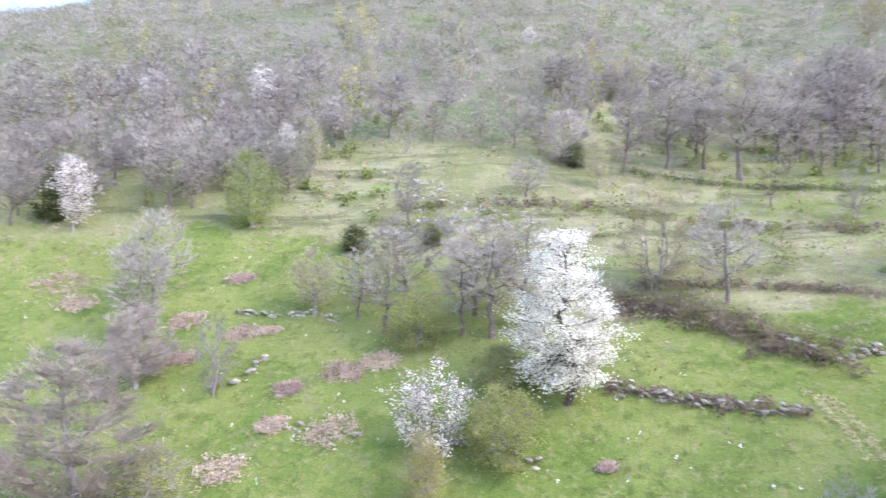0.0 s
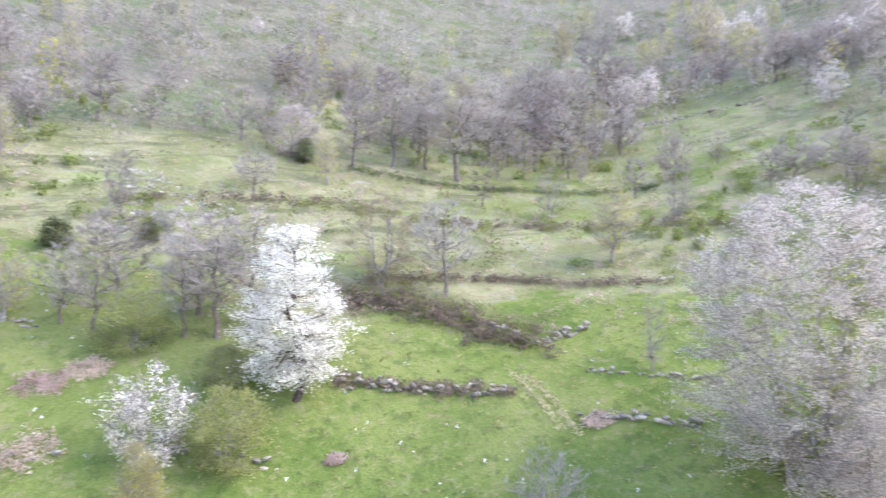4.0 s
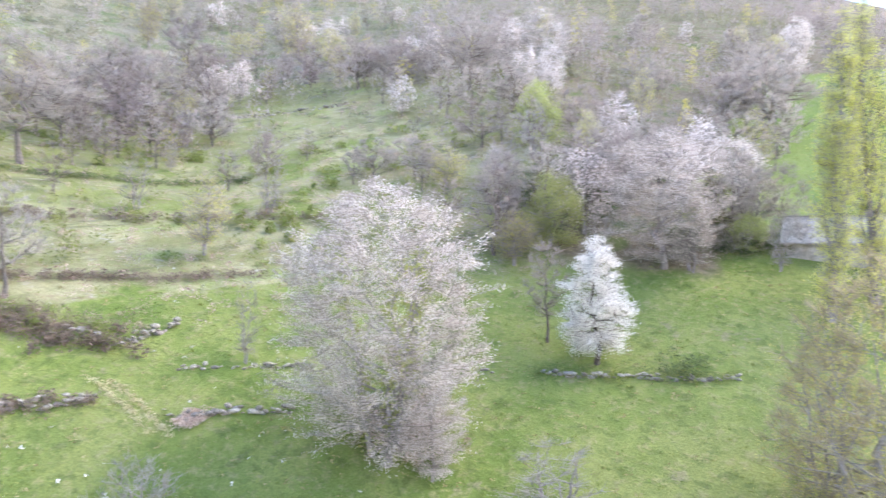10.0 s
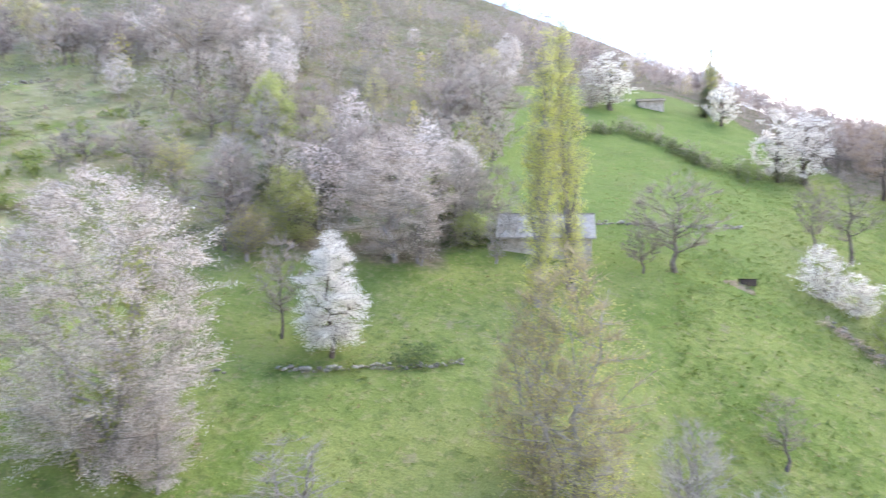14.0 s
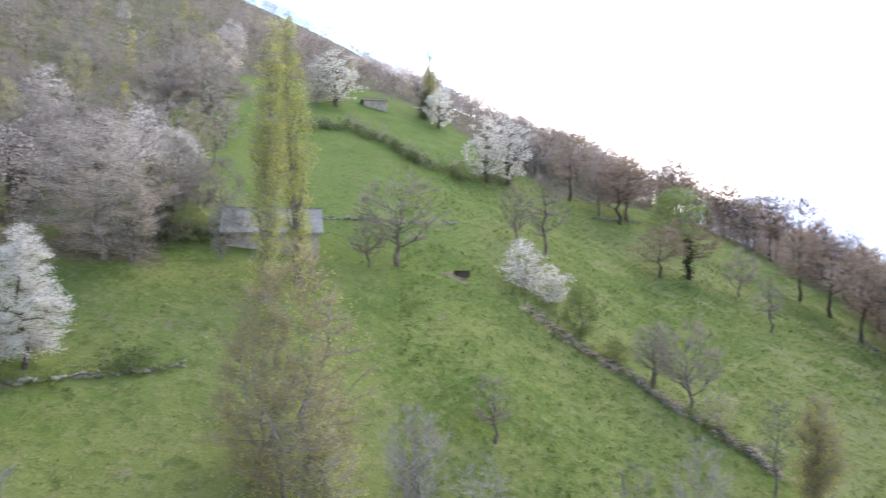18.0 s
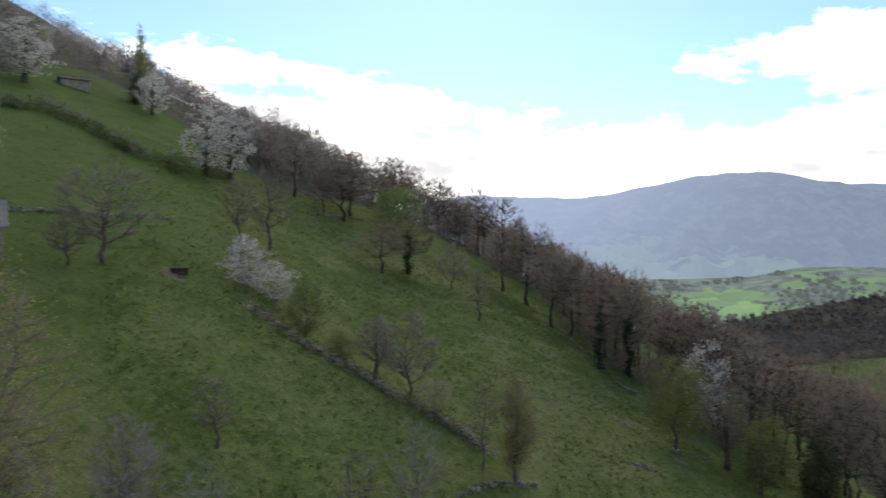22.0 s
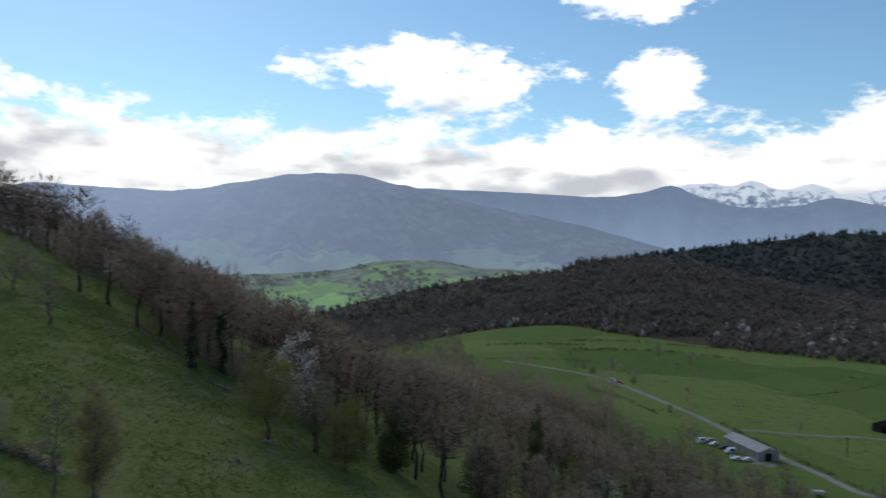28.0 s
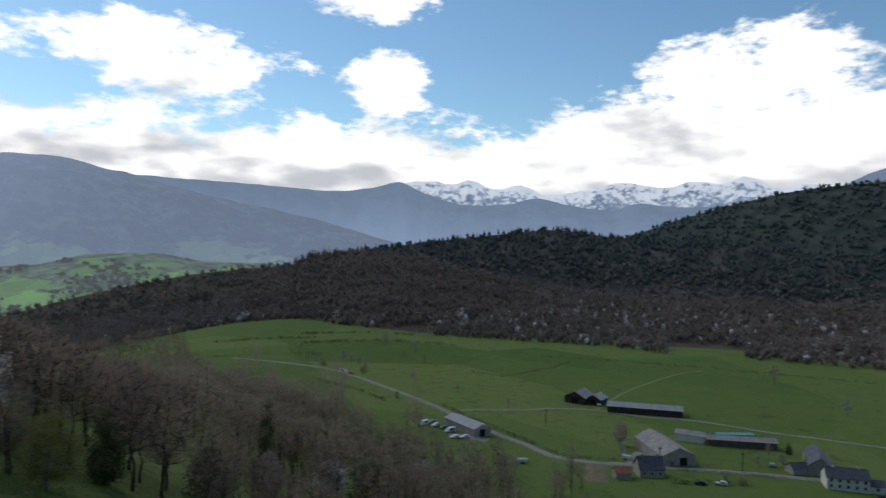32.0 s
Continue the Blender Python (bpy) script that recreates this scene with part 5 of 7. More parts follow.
clumps("slope_stones", az, r, rs.uniform(0.15, 0.5, len(az)), rs.uniform(0.3, 0.9, len(az)), 8, STONE, "pale stones scattered over the dry slope", "mound", 0.45, category="stones")

# nearer trees of the wooded flank, one by one
def scatter(n, az0, az1, r0, r1, h0, h1, seed, kinds, keep, gap=4.2):
    rng = random.Random(seed)
    placed, rows = [], []
    for _ in range(n * 12):
        a, d = rng.uniform(az0, az1), rng.uniform(r0, r1)
        p = spot(a, d)
        if keep(a, d) and all((p - q).length > gap for q in placed):
            placed.append(p)
            rows.append((rng.choice(kinds), round(a, 1), round(d, 1), rng.uniform(h0, h1), rng.uniform(0.85, 1.15)))
        if len(placed) >= n:
            break
    return rows


def thicket(a, d, seed, level):
    return float(patchy(a, d, 0.055, seed)) > level


MOSTLY_BARE = ("hill_bare",) * 7 + ("hill_blossom", "hill_blossom", "leafing")
for row in scatter(34, 57, 76.5, 62, 92, 5.0, 8.5, 61, ("hill_bare",) * 4 + ("hill_blossom", "hill_blossom", "bush", "pale", "pale", "pale", "leafing", "leafing"), lambda a, d: d > 62 + 3 * math.sin(a * 1.3) and not (a > 74 and d < 80)):
    tree(*row, group="trees on the wooded hillside")
forest("hillside_wood", scatter(70, 34, 79, 96, 210, 5, 9, 62, MOSTLY_BARE, lambda a, d: thicket(a, d, 2.0, 0.55), 3.4)
       + scatter(26, 74, 79, 84, 200, 6, 9, 66, MOSTLY_BARE, lambda a, d: True), "clusters of leafless and blossoming trees on the upper slope")
forest("skyline_wood", scatter(110, 79, 113, 128, 270, 6, 10, 63, ("slope_bare",) * 9 + ("hill_blossom",), lambda a, d: d > float(edge_r(a)) + 4)
       + scatter(50, 101, 119, 126, 200, 7, 10.5, 67, ("slope_bare", "slope_bare", "row_oak"), lambda a, d: d > float(edge_r(a)) + 2, 3.2), "leafless and blossoming trees below the skyline")
BELT = ("hill_bare",) * 12 + ("slope_bare",) * 4 + ("hill_blossom", "leafing", "pale")
forest("upper_slope_trees", scatter(84, -38, -10, 70, 112, 3.6, 7.0, 64, BELT, lambda a, d: d > 70 + 4 * math.sin(a), 3.2)
       + scatter(22, -9, 12, 76, 140, 3.2, 6.0, 68, BELT, lambda a, d: d > 78 or a < -4, 4.0), "belt of leafless lilac trees along the foot of the heath")
forest("terrace_trees", scatter(60, 8, 36, 86, 118, 4.5, 8.5, 65, BELT, lambda a, d: d > 88 + 5 * math.sin(a * 0.6), 3.2)
       + scatter(34, 34, 56, 116, 150, 4.5, 8.0, 69, BELT, lambda a, d: d > 120 + 8 * math.sin(a * 0.5), 3.4)
       + scatter(14, 24, 54, 66, 100, 3.0, 5.5, 70, ("hill_bare", "hill_bare", "pale"), lambda a, d: True, 7.0), "belt of leafless grey trees above the terraces")

# the wood below the pasture, down to the valley floor
def lower_wood(a, d, q):
    z = polar_z(a, d)
    return (d > edge_r(a) + 30 + 22 * (a > 146)) & (z > -86.5 + 3 * np.sin(a)) & (z < 30)


az, r, rs = sow(3600, 104, 186, 80, 520, 18, lower_wood, 1.25)
near = r < 165
thin = rs.rand(len(az)) < 0.6
forest("lower_wood_trees", [(rs.choice(("row_oak", "row_oak", "row_oak", "row_ivied")), a, d, rs.uniform(8.5, 13), rs.uniform(0.75, 1.05)) for a, d in zip(az[near & thin][:150], r[near & thin][:150])],
       "leafless brown trees standing below the pasture")
mid = (r >= 150) & (r < 340) & thin
forest("lower_wood_mid", [("far_oak", a, d, rs.uniform(9, 14), rs.uniform(0.8, 1.15)) for a, d in zip(az[mid], r[mid])], "leafless brown wood running down towards the valley")
far = r >= 300
clumps("lower_wood", az[far], r[far], rs.uniform(8, 13.5, far.sum()), rs.uniform(4.5, 7.5, far.sum()), 110, TWIG_DARK, "dense leafless brown wood running down to the valley", "twig", 0.2, trunk=0.012, fine=0.6, spray=0.6)
# and out on to the valley floor, where the fields begin
FIELD_AZ, FIELD_R = (134, 148, 150, 150.6, 151.4, 156.5, 160, 165, 170.8, 176), (780, 780, 740, 560, 460, 375, 330, 298, 270, 255)
az, r, rs = sow(3400, 134, 176, 190, 780, 27, lambda a, d, q: (d < np.interp(a, FIELD_AZ, FIELD_R) + 8 * np.sin(a * 2.3)) & (d > np.where(a < 150, 430, 0.66 * np.interp(a, FIELD_AZ, FIELD_R))))
forest("valley_wood", [("far_oak", a, d, rs.uniform(8, 13), rs.uniform(0.8, 1.2)) for a, d in zip(az[:900], r[:900])], "leafless brown wood at the edge of the valley fields")

# its first rows, tree by tree
rng = random.Random(404)
row, joined = [(a, e) for a in np.arange(112.0, 184.0, 0.8) for e in (0, 1, 2)], []
for k, (a, e) in enumerate(row):
    a += rng.uniform(-0.5, 0.5)
    d = float(edge_r(a)) + 5 + 11 * e + rng.uniform(-3, 5)
    if rng.random() < (0.3 if a < 144 else 0.62) or polar_z(a, d) < -80:
        continue
    one = (rng.choice(("row_oak", "row_oak", "row_oak", "row_oak", "row_ivied")), a, d, (rng.uniform(11.5, 15) if e == 0 else rng.uniform(9, 12.5)) * (0.75 if a > 150 else 1), rng.uniform(0.75, 1.05))
    if e == 0 and k % 2 == 0:
        tree(*one, group="trees at the edge of the wood")
    else:
        joined.append(one)
forest("wood_edge", joined, "leafless brown wood along the foot of the pasture")
az, r, rs = sow(150, 112, 186, 95, 330, 19, lower_wood, 1.2)
clumps("lower_wood_budding", az, r, rs.uniform(5, 10, len(az)), rs.uniform(2.5, 4.5, len(az)), 160, LEAF_OLIVE, "olive-green budding trees in the lower wood", "mound", 0.05, trunk=0.012)
az, r, rs = sow(45, 125, 186, 95, 300, 20, lower_wood, 1.2)
clumps("lower_wood_ivy", az, r, rs.uniform(6, 10, len(az)), rs.uniform(2, 3.2, len(az)), 260, LEAF_DARK, "dark ivy-clad trees in the lower wood", "mound", 0.05)


# ---------------------------------------------------------------- woods on the hills across the valley
def on_hill(h, n, seed, lo=0.0, hi=1.06, keep=None):
    a, A, R, Z, S = h
    rs = np.random.RandomState(seed)
    i = rs.randint(0, A.shape[0] - 1, n)
    cols = np.nonzero((S[0] >= lo) & (S[0] <= hi))[0]
    j = cols[rs.randint(0, len(cols) - 1, n)]
    f, g = rs.rand(n), rs.rand(n)
    az = A[i, j] + f * (A[i + 1, j] - A[i, j])
    r = R[i, j] + g * (R[i, j + 1] - R[i, j])
    z = (Z[i, j] * (1 - f) + Z[i + 1, j] * f) * (1 - g) + (Z[i, j + 1] * (1 - f) + Z[i + 1, j + 1] * f) * g
    ok = z > polar_z(az, r) - 1
    if keep is not None:
        ok &= keep(az, r)
    return az[ok], r[ok], z[ok], rs


TWIG_FAR = leafy("brown_winter_crowns", (0.135, 0.102, 0.086), (0.30, 0.235, 0.20), 0.12, scale=0.02)
TWIG_CROWN = leafy("winter_tree_crowns", (0.120, 0.092, 0.070), (0.240, 0.188, 0.152), 0.1, scale=0.01, single=0.6)
PINE = leafy("pine_needles", (0.020, 0.032, 0.022), (0.048, 0.064, 0.042), 0.0, scale=0.02)
PALE_FAR = leafy("pale_far_crowns", (0.16, 0.145, 0.10), (0.34, 0.31, 0.24), 0.2, scale=0.02)
BLOSSOM_FAR = leafy("far_blossom", (0.44, 0.39, 0.36), (0.70, 0.65, 0.62), 0.25, scale=0.02)
glade = lambda a, d: ~((a > 158) & (a < 169) & (d < 700)) & ~((a > 187.6) & (a < 193) & (d < 690 + 8 * np.sin(a * 3)))
az, r, z, rs = on_hill(HILL_A, 11000, 31, keep=glade)
clumps("hill_trees", az, r, rs.uniform(7, 12, len(az)), rs.uniform(5, 9, len(az)), 34, TWIG_FAR, "bare brown trees covering the low hill", "mound", 0.11, z)
lumps("hill_crowns", az, r, rs.uniform(4, 8, len(az)), rs.uniform(2.5, 5, len(az)), TWIG_CROWN, "rounded bare crowns of the trees on the low hill", z, sink=-0.05)
az, r, z, rs = on_hill(HILL_A, 150, 32, hi=0.75, keep=glade)
clumps("hill_pale_trees", az, r, rs.uniform(6, 10, len(az)), rs.uniform(4, 7, len(az)), 40, PALE_FAR, "pale blossoming trees among the brown woods", "mound", 0.11, z)
az, r, z, rs = on_hill(HILL_A, 9000, 39, hi=0.8, keep=glade)
low = (z < polar_z(az, r) + 8) & (np.arange(len(az)) % 15 == 0)
az, r, z = az[low], r[low], z[low]
clumps("hill_foot_blossom", az, r, rs.uniform(6, 11, len(az)), rs.uniform(4, 8, len(az)), 60, BLOSSOM_FAR, "pale blossoming trees along the foot of the wood", "mound", 0.09, z)
lumps("hill_foot_crowns", az[::3], r[::3], rs.uniform(5, 8, len(az[::3])), rs.uniform(3, 6, len(az[::3])), BLOSSOM_FAR, "white blossoming crowns along the foot of the wood", z[::3], sink=-0.1)
az, r, z, rs = on_hill(HILL_A, 260, 37, lo=0.3)
clumps("hill_pines", az, r, rs.uniform(8, 13, len(az)), rs.uniform(4, 5, len(az)), 22, PINE, "single dark pines among the brown woods", "cone", 0.09, z)
az, r, z, rs = on_hill(SPUR, 2600, 33)
clumps("spur_trees", az, r, rs.uniform(7, 12, len(az)), rs.uniform(6, 10, len(az)), 24, TWIG_FAR, "bare trees on the spur above the lowland", "mound", 0.17, z)
lumps("spur_crowns", az, r, rs.uniform(4, 9, len(az)), rs.uniform(4, 7, len(az)), PALE_FAR, "rounded budding crowns of the trees on the spur", z, sink=-0.05)
az, r, z, rs = on_hill(SPUR, 1100, 38)
clumps("spur_budding_trees", az, r, rs.uniform(7, 12, len(az)), rs.uniform(6, 9, len(az)), 24, PALE_FAR, "budding beige trees on the sunny spur", "mound", 0.15, z)
az, r, z, rs = on_hill(HILL_B, 2600, 34, lo=0.55, hi=1.1)
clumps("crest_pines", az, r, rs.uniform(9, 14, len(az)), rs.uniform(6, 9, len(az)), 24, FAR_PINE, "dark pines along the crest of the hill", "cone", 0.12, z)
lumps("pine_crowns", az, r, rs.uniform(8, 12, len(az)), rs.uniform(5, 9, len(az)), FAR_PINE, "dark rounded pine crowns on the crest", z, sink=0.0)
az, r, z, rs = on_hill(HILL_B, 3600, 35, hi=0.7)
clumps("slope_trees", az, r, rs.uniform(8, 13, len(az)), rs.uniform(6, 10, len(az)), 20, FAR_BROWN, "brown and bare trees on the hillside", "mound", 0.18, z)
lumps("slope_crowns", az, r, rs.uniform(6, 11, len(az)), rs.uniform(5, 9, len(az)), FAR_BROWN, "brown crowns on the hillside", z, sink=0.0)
az, r, z, rs = on_hill(HILL_B, 420, 41, hi=0.8)
clumps("slope_blossom", az, r, rs.uniform(7, 11, len(az)), rs.uniform(6, 9, len(az)), 24, PALE_FAR, "pale budding trees on the hillside", "mound", 0.13, z)
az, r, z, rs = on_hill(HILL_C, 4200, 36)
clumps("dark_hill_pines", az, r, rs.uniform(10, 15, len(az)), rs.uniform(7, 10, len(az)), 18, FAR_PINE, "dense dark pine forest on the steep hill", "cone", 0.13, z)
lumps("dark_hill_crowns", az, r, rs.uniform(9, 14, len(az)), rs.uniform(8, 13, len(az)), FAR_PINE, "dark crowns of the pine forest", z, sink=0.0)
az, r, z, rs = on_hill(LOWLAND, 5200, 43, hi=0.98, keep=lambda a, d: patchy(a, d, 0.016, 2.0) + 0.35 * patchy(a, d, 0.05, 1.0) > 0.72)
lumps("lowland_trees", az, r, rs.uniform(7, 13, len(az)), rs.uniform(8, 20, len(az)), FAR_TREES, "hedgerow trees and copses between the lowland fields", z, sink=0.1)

# ---------------------------------------------------------------- dry stone walls, banks, stones
DRY_PATH = mottled("worn_dry_grass", (0.17, 0.185, 0.070), (0.27, 0.26, 0.13), 1.2, rough=1.0, depth=0.03)
EARTH = mottled("bare_earth", (0.155, 0.120, 0.075), (0.255, 0.205, 0.130), 0.8, rough=1.0, depth=0.05)


def rock_mesh(seed, size=1.0):
    rng = random.Random(seed)
    bm = bmesh.new()
    bmesh.ops.create_icosphere(bm, subdivisions=1, radius=0.5)
    for v in bm.verts:
        v.co *= rng.uniform(0.78, 1.15)
        v.co.z *= 0.7
        v.co *= size
    me = bpy.data.meshes.new("stone")
    bm.to_mesh(me)
    bm.free()
    me.materials.append(STONE)
    return me


ROCKS = [rock_mesh(i) for i in range(8)]


def polyline(points):
    """Points on the ground along bearings and distances, with the lengths run."""
    pts = [spot(*p) for p in points]
    run = [0.0]
    for a, b in zip(pts, pts[1:]):
        run.append(run[-1] + (b - a).length)
    return pts, run


def along(pts, run, s):
    i = max(0, min(len(pts) - 2, int(np.searchsorted(run, s)) - 1))
    f = (s - run[i]) / max(run[i + 1] - run[i], 1e-6)
    return pts[i].lerp(pts[i + 1], f), (pts[i + 1] - pts[i]).normalized()


def stone_wall(points, high, size, label, gaps=0.08, seed=1, loose=0.13):
    rng = random.Random(seed)
    pts, run = polyline(points)
    wall = new("stone_wall")
    wall.location = pts[0]
    rows = max(1, round(high / (size * 0.55)))
    for row in range(rows):
        s = rng.uniform(0, size)
        while s < run[-1]:
            if rng.random() > gaps * (1 + row):
                p, d = along(pts, run, s)
                side = Vector((-d.y, d.x, 0))
                k = size * rng.uniform(0.6, 1.4)
                q = p + side * rng.gauss(0, loose)
                q.z = float(ground_z(q.x, q.y)) + size * 0.55 * row + 0.12 * size + rng.gauss(0, 0.03)
                ob = new("stone", rng.choice(ROCKS))
                ob.parent = wall
                ob.matrix_local = Matrix.LocRotScale(q - pts[0], Euler((rng.gauss(0, 0.25), rng.gauss(0, 0.25), math.atan2(d.y, d.x) + rng.gauss(0, 0.25))), (k * rng.uniform(1.0, 1.5), k, k))
            s += size * rng.uniform(0.8, 1.15)
    return tagged(wall, label, "stone wall", "dry stone walls")


def fringe(name, points, n, spread, h, w, k, mat, label, shape="mound", size=0.26, seed=5, category="brush"):
    """Brush along a line on the ground."""
    rs = np.random.RandomState(seed)
    pts, run = polyline(points)
    P = [along(pts, run, s)[0] for s in rs.rand(n) * run[-1]]
    x = np.array([p.x for p in P]) + rs.normal(0, spread, n)
    y = np.array([p.y for p in P]) + rs.normal(0, spread, n)
    return clumps(name, np.degrees(np.arctan2(x, y)), np.hypot(x, y), rs.uniform(*h, n), rs.uniform(*w, n), k, mat, label, shape, size, category=category)


stone_wall([(13.0, 41.6), (18.2, 41.0), (23.4, 41.0), (27.4, 41.5)], 0.6, 0.34, "low ruined dry stone wall across the green meadow", 0.2, seed=1, loose=0.2)
stone_wall([(32.0, 40.0), (36.9, 40.4), (41.3, 40.5)], 0.4, 0.34, "low line of mossy stones across the meadow", seed=2)
stone_wall([(32.8, 44.5), (37.8, 44.5), (41.7, 44.5)], 0.4, 0.34, "broken stone wall under a small grassy bank", 0.25, seed=3)
stone_wall([(25.0, 47.6), (28.4, 46.8), (29.8, 47.2), (32.8, 49.0)], 0.8, 0.42, "heap of grey stones at the end of a brown bank", 0.1, seed=4)
stone_wall([(60.8, 46.0), (65.2, 46.4), (68.4, 46.9), (71.5, 47.0), (75.6, 48.0)], 0.45, 0.36, "low broken stone wall below a white cherry tree", 0.2, seed=5)
stone_wall([(46.0, 45.0), (49.5, 45.4), (53.0, 45.6), (57.0, 45.8)], 0.35, 0.34, "low line of stones across the meadow", 0.3, seed=6)
stone_wall([(102.2, 72.5), (104.2, 71.5), (106.5, 69.5), (110.0, 69.0), (112.7, 66.5), (115.7, 65.5), (119.0, 62.0), (120.8, 60.8)], 0.75, 0.42, "long dry stone wall with brambles dividing two pastures", 0.16, seed=7, loose=0.28)
stone_wall([(85.2, 78.2), (89.0, 80.0), (93.4, 82.5), (96.5, 88.0)], 0.5, 0.4, "stone terrace wall below the upper field", 0.25, seed=8)
stone_wall([(118.3, 52.0), (121.4, 55.5), (124.6, 57.5)], 0.6, 0.45, "heap of stones at the wall's lower end", 0.2, seed=9)
stone_wall([(130.6, 94.5), (132.8, 93.0)], 0.5, 0.45, "pale stones along the edge of the wood", 0.2, seed=10)
stone_wall([(125.6, 115.0), (128.2, 104.0), (130.3, 98.5)], 0.35, 0.42, "old stone line at the edge of the wood", 0.35, seed=11)
stone_wall([(132.2, 69.5), (134.0, 70.0)], 0.35, 0.4, "small heap of stones on the pasture", 0.2, seed=12)
stone_wall([(134.8, 76.5), (137.8, 78.5)], 0.4, 0.4, "stones round the foot of a tree", 0.3, seed=13)
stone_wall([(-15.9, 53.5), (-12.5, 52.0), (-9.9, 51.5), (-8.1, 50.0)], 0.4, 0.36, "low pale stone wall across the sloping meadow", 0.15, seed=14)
stone_wall([(-18.0, 45.6), (-15.4, 46.0), (-13.8, 47.5)], 0.5, 0.38, "tumbled stones on a grassy bank", 0.2, seed=15)
stone_wall([(-13.7, 41.5), (-10.6, 40.5), (-6.7, 39.0)], 0.35, 0.36, "mossy stones half sunk in grass", 0.35, seed=16)
stone_wall([(-31.5, 52.0), (-28.5, 51.5), (-26, 51)], 0.4, 0.36, "low stones under budding trees", 0.25, seed=17)
stone_wall([(27.0, 118.0), (33.0, 116.0), (40.0, 117.0), (46.0, 120.0)], 0.5, 0.6, "ruined pale stone wall across the upper slope", 0.25, seed=18)
stone_wall([(1.0, 38.0), (4.5, 37.0), (8, 36.6)], 0.35, 0.34, "stones under the shrubs", 0.3, seed=19)
stone_wall([(106.9, 126.0), (110.8, 135.5)], 0.5, 0.5, "dark stone line under the skyline trees", 0.2, seed=20)

fringe("cherry_bramble", [(69.5, 47.6), (71, 47.8), (73.5, 48.6)], 40, 0.7, (0.4, 0.9), (0.6, 1.3), 60, LEAF_EVER, "dark green bramble heap by the low stone wall", size=0.14, seed=31)
fringe("thicket_brush", [(71, 66), (74, 67), (77, 69), (80, 70)], 130, 1.1, (0.8, 2.6), (1.0, 2.2), 70, TWIG_OAK, "tangled brown undergrowth along the thicket", "twig", 0.25, seed=41)
fringe("thicket_ivy", [(72, 66.5), (75, 68), (79, 70)], 46, 1.0, (0.6, 1.8), (0.8, 1.8), 80, LEAF_EVER, "dark green ivy and brambles along the thicket", size=0.18, seed=42)
fringe("wood_edge_brush", [(a, float(edge_r(a)) + 5) for a in range(112, 140, 2)], 420, 2.2, (1.2, 4.5), (1.5, 3.2), 80, TWIG_DARK, "brown undergrowth along the edge of the wood", "twig", 0.2, seed=33)
fringe("bank_brush", [(13.2, 51.0), (18, 50.4), (21.6, 49.4), (25.1, 47.8), (29.6, 47.6)], 240, 0.8, (0.5, 1.3), (0.7, 1.8), 46, BRAMBLE, "brown brambles and dead bracken on the terrace bank", "twig", 0.3)
fringe("bank_green", [(13.2, 51.0), (18, 50.2), (21.6, 49.0), (25.1, 47.6), (29.0, 47.6)], 110, 0.9, (0.4, 1.0), (0.7, 1.6), 60, LEAF_GORSE, "green brambles on the terrace bank", size=0.16, seed=26)
fringe("bank_bracken", [(13.2, 50.4), (18, 49.8), (21.6, 48.6), (25.1, 47.2), (29.0, 47.2)], 190, 0.7, (0.4, 0.9), (0.7, 1.6), 40, BRAMBLE, "dead brown bracken on the terrace bank", seed=6)
fringe("terrace_brush", [(15.0, 53.0), (18.1, 53.5), (27.8, 55.0), (33.6, 55.5), (39, 56.5)], 240, 0.35, (0.25, 0.65), (0.6, 1.4), 26, BRAMBLE, "brown grass along the terrace step", seed=7)
fringe("upper_terrace_brush", [(14, 78.5), (20.5, 78.5), (27.6, 81.5), (32.1, 80.5), (38, 83)], 240, 0.4, (0.3, 0.7), (0.9, 2.0), 34, LEAF_EVER, "brown brush along the upper terrace step", seed=8)
fringe("middle_terrace_brush", [(-3, 66), (4, 66.5), (12, 67), (20, 66), (29, 68), (38, 69.5), (46, 70)], 210, 0.5, (0.3, 0.9), (0.7, 1.7), 34, BRAMBLE, "brown brambles along a low terrace step", seed=28)
fringe("middle_terrace_green", [(-3, 65.6), (12, 66.6), (20, 65.6), (29, 67.6), (46, 69.6)], 90, 0.7, (0.4, 1.0), (0.7, 1.6), 60, LEAF_GORSE, "green brambles along a low terrace step", size=0.2, seed=29)
fringe("wall_brambles", [(102.2, 72.5), (106.5, 69.5), (110.0, 69.0), (115.7, 65.5), (120.8, 60.8)], 240, 0.55, (0.3, 1.0), (0.5, 1.3), 40, BRAMBLE, "brown brambles over the long stone wall", "twig", 0.3, seed=9)
fringe("wall_grass", [(13.0, 41.6), (18.2, 41.0), (27.4, 41.5)], 130, 0.3, (0.3, 0.6), (0.5, 1.0), 30, BRAMBLE, "brown grass along the low wall", seed=10)
fringe("cherry_wall_grass", [(60.8, 46.0), (68.4, 46.9), (75.6, 48.0)], 70, 0.4, (0.25, 0.6), (0.5, 1.1), 30, LEAF_GORSE, "rough green growth along the low wall", seed=11)
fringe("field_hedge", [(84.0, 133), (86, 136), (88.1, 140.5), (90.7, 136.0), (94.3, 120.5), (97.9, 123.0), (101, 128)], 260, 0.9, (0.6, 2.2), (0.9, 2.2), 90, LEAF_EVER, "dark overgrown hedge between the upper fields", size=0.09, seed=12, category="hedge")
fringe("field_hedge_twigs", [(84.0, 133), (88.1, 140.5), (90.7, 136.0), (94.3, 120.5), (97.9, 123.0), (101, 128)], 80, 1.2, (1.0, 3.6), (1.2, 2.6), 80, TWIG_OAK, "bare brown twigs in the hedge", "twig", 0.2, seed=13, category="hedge")
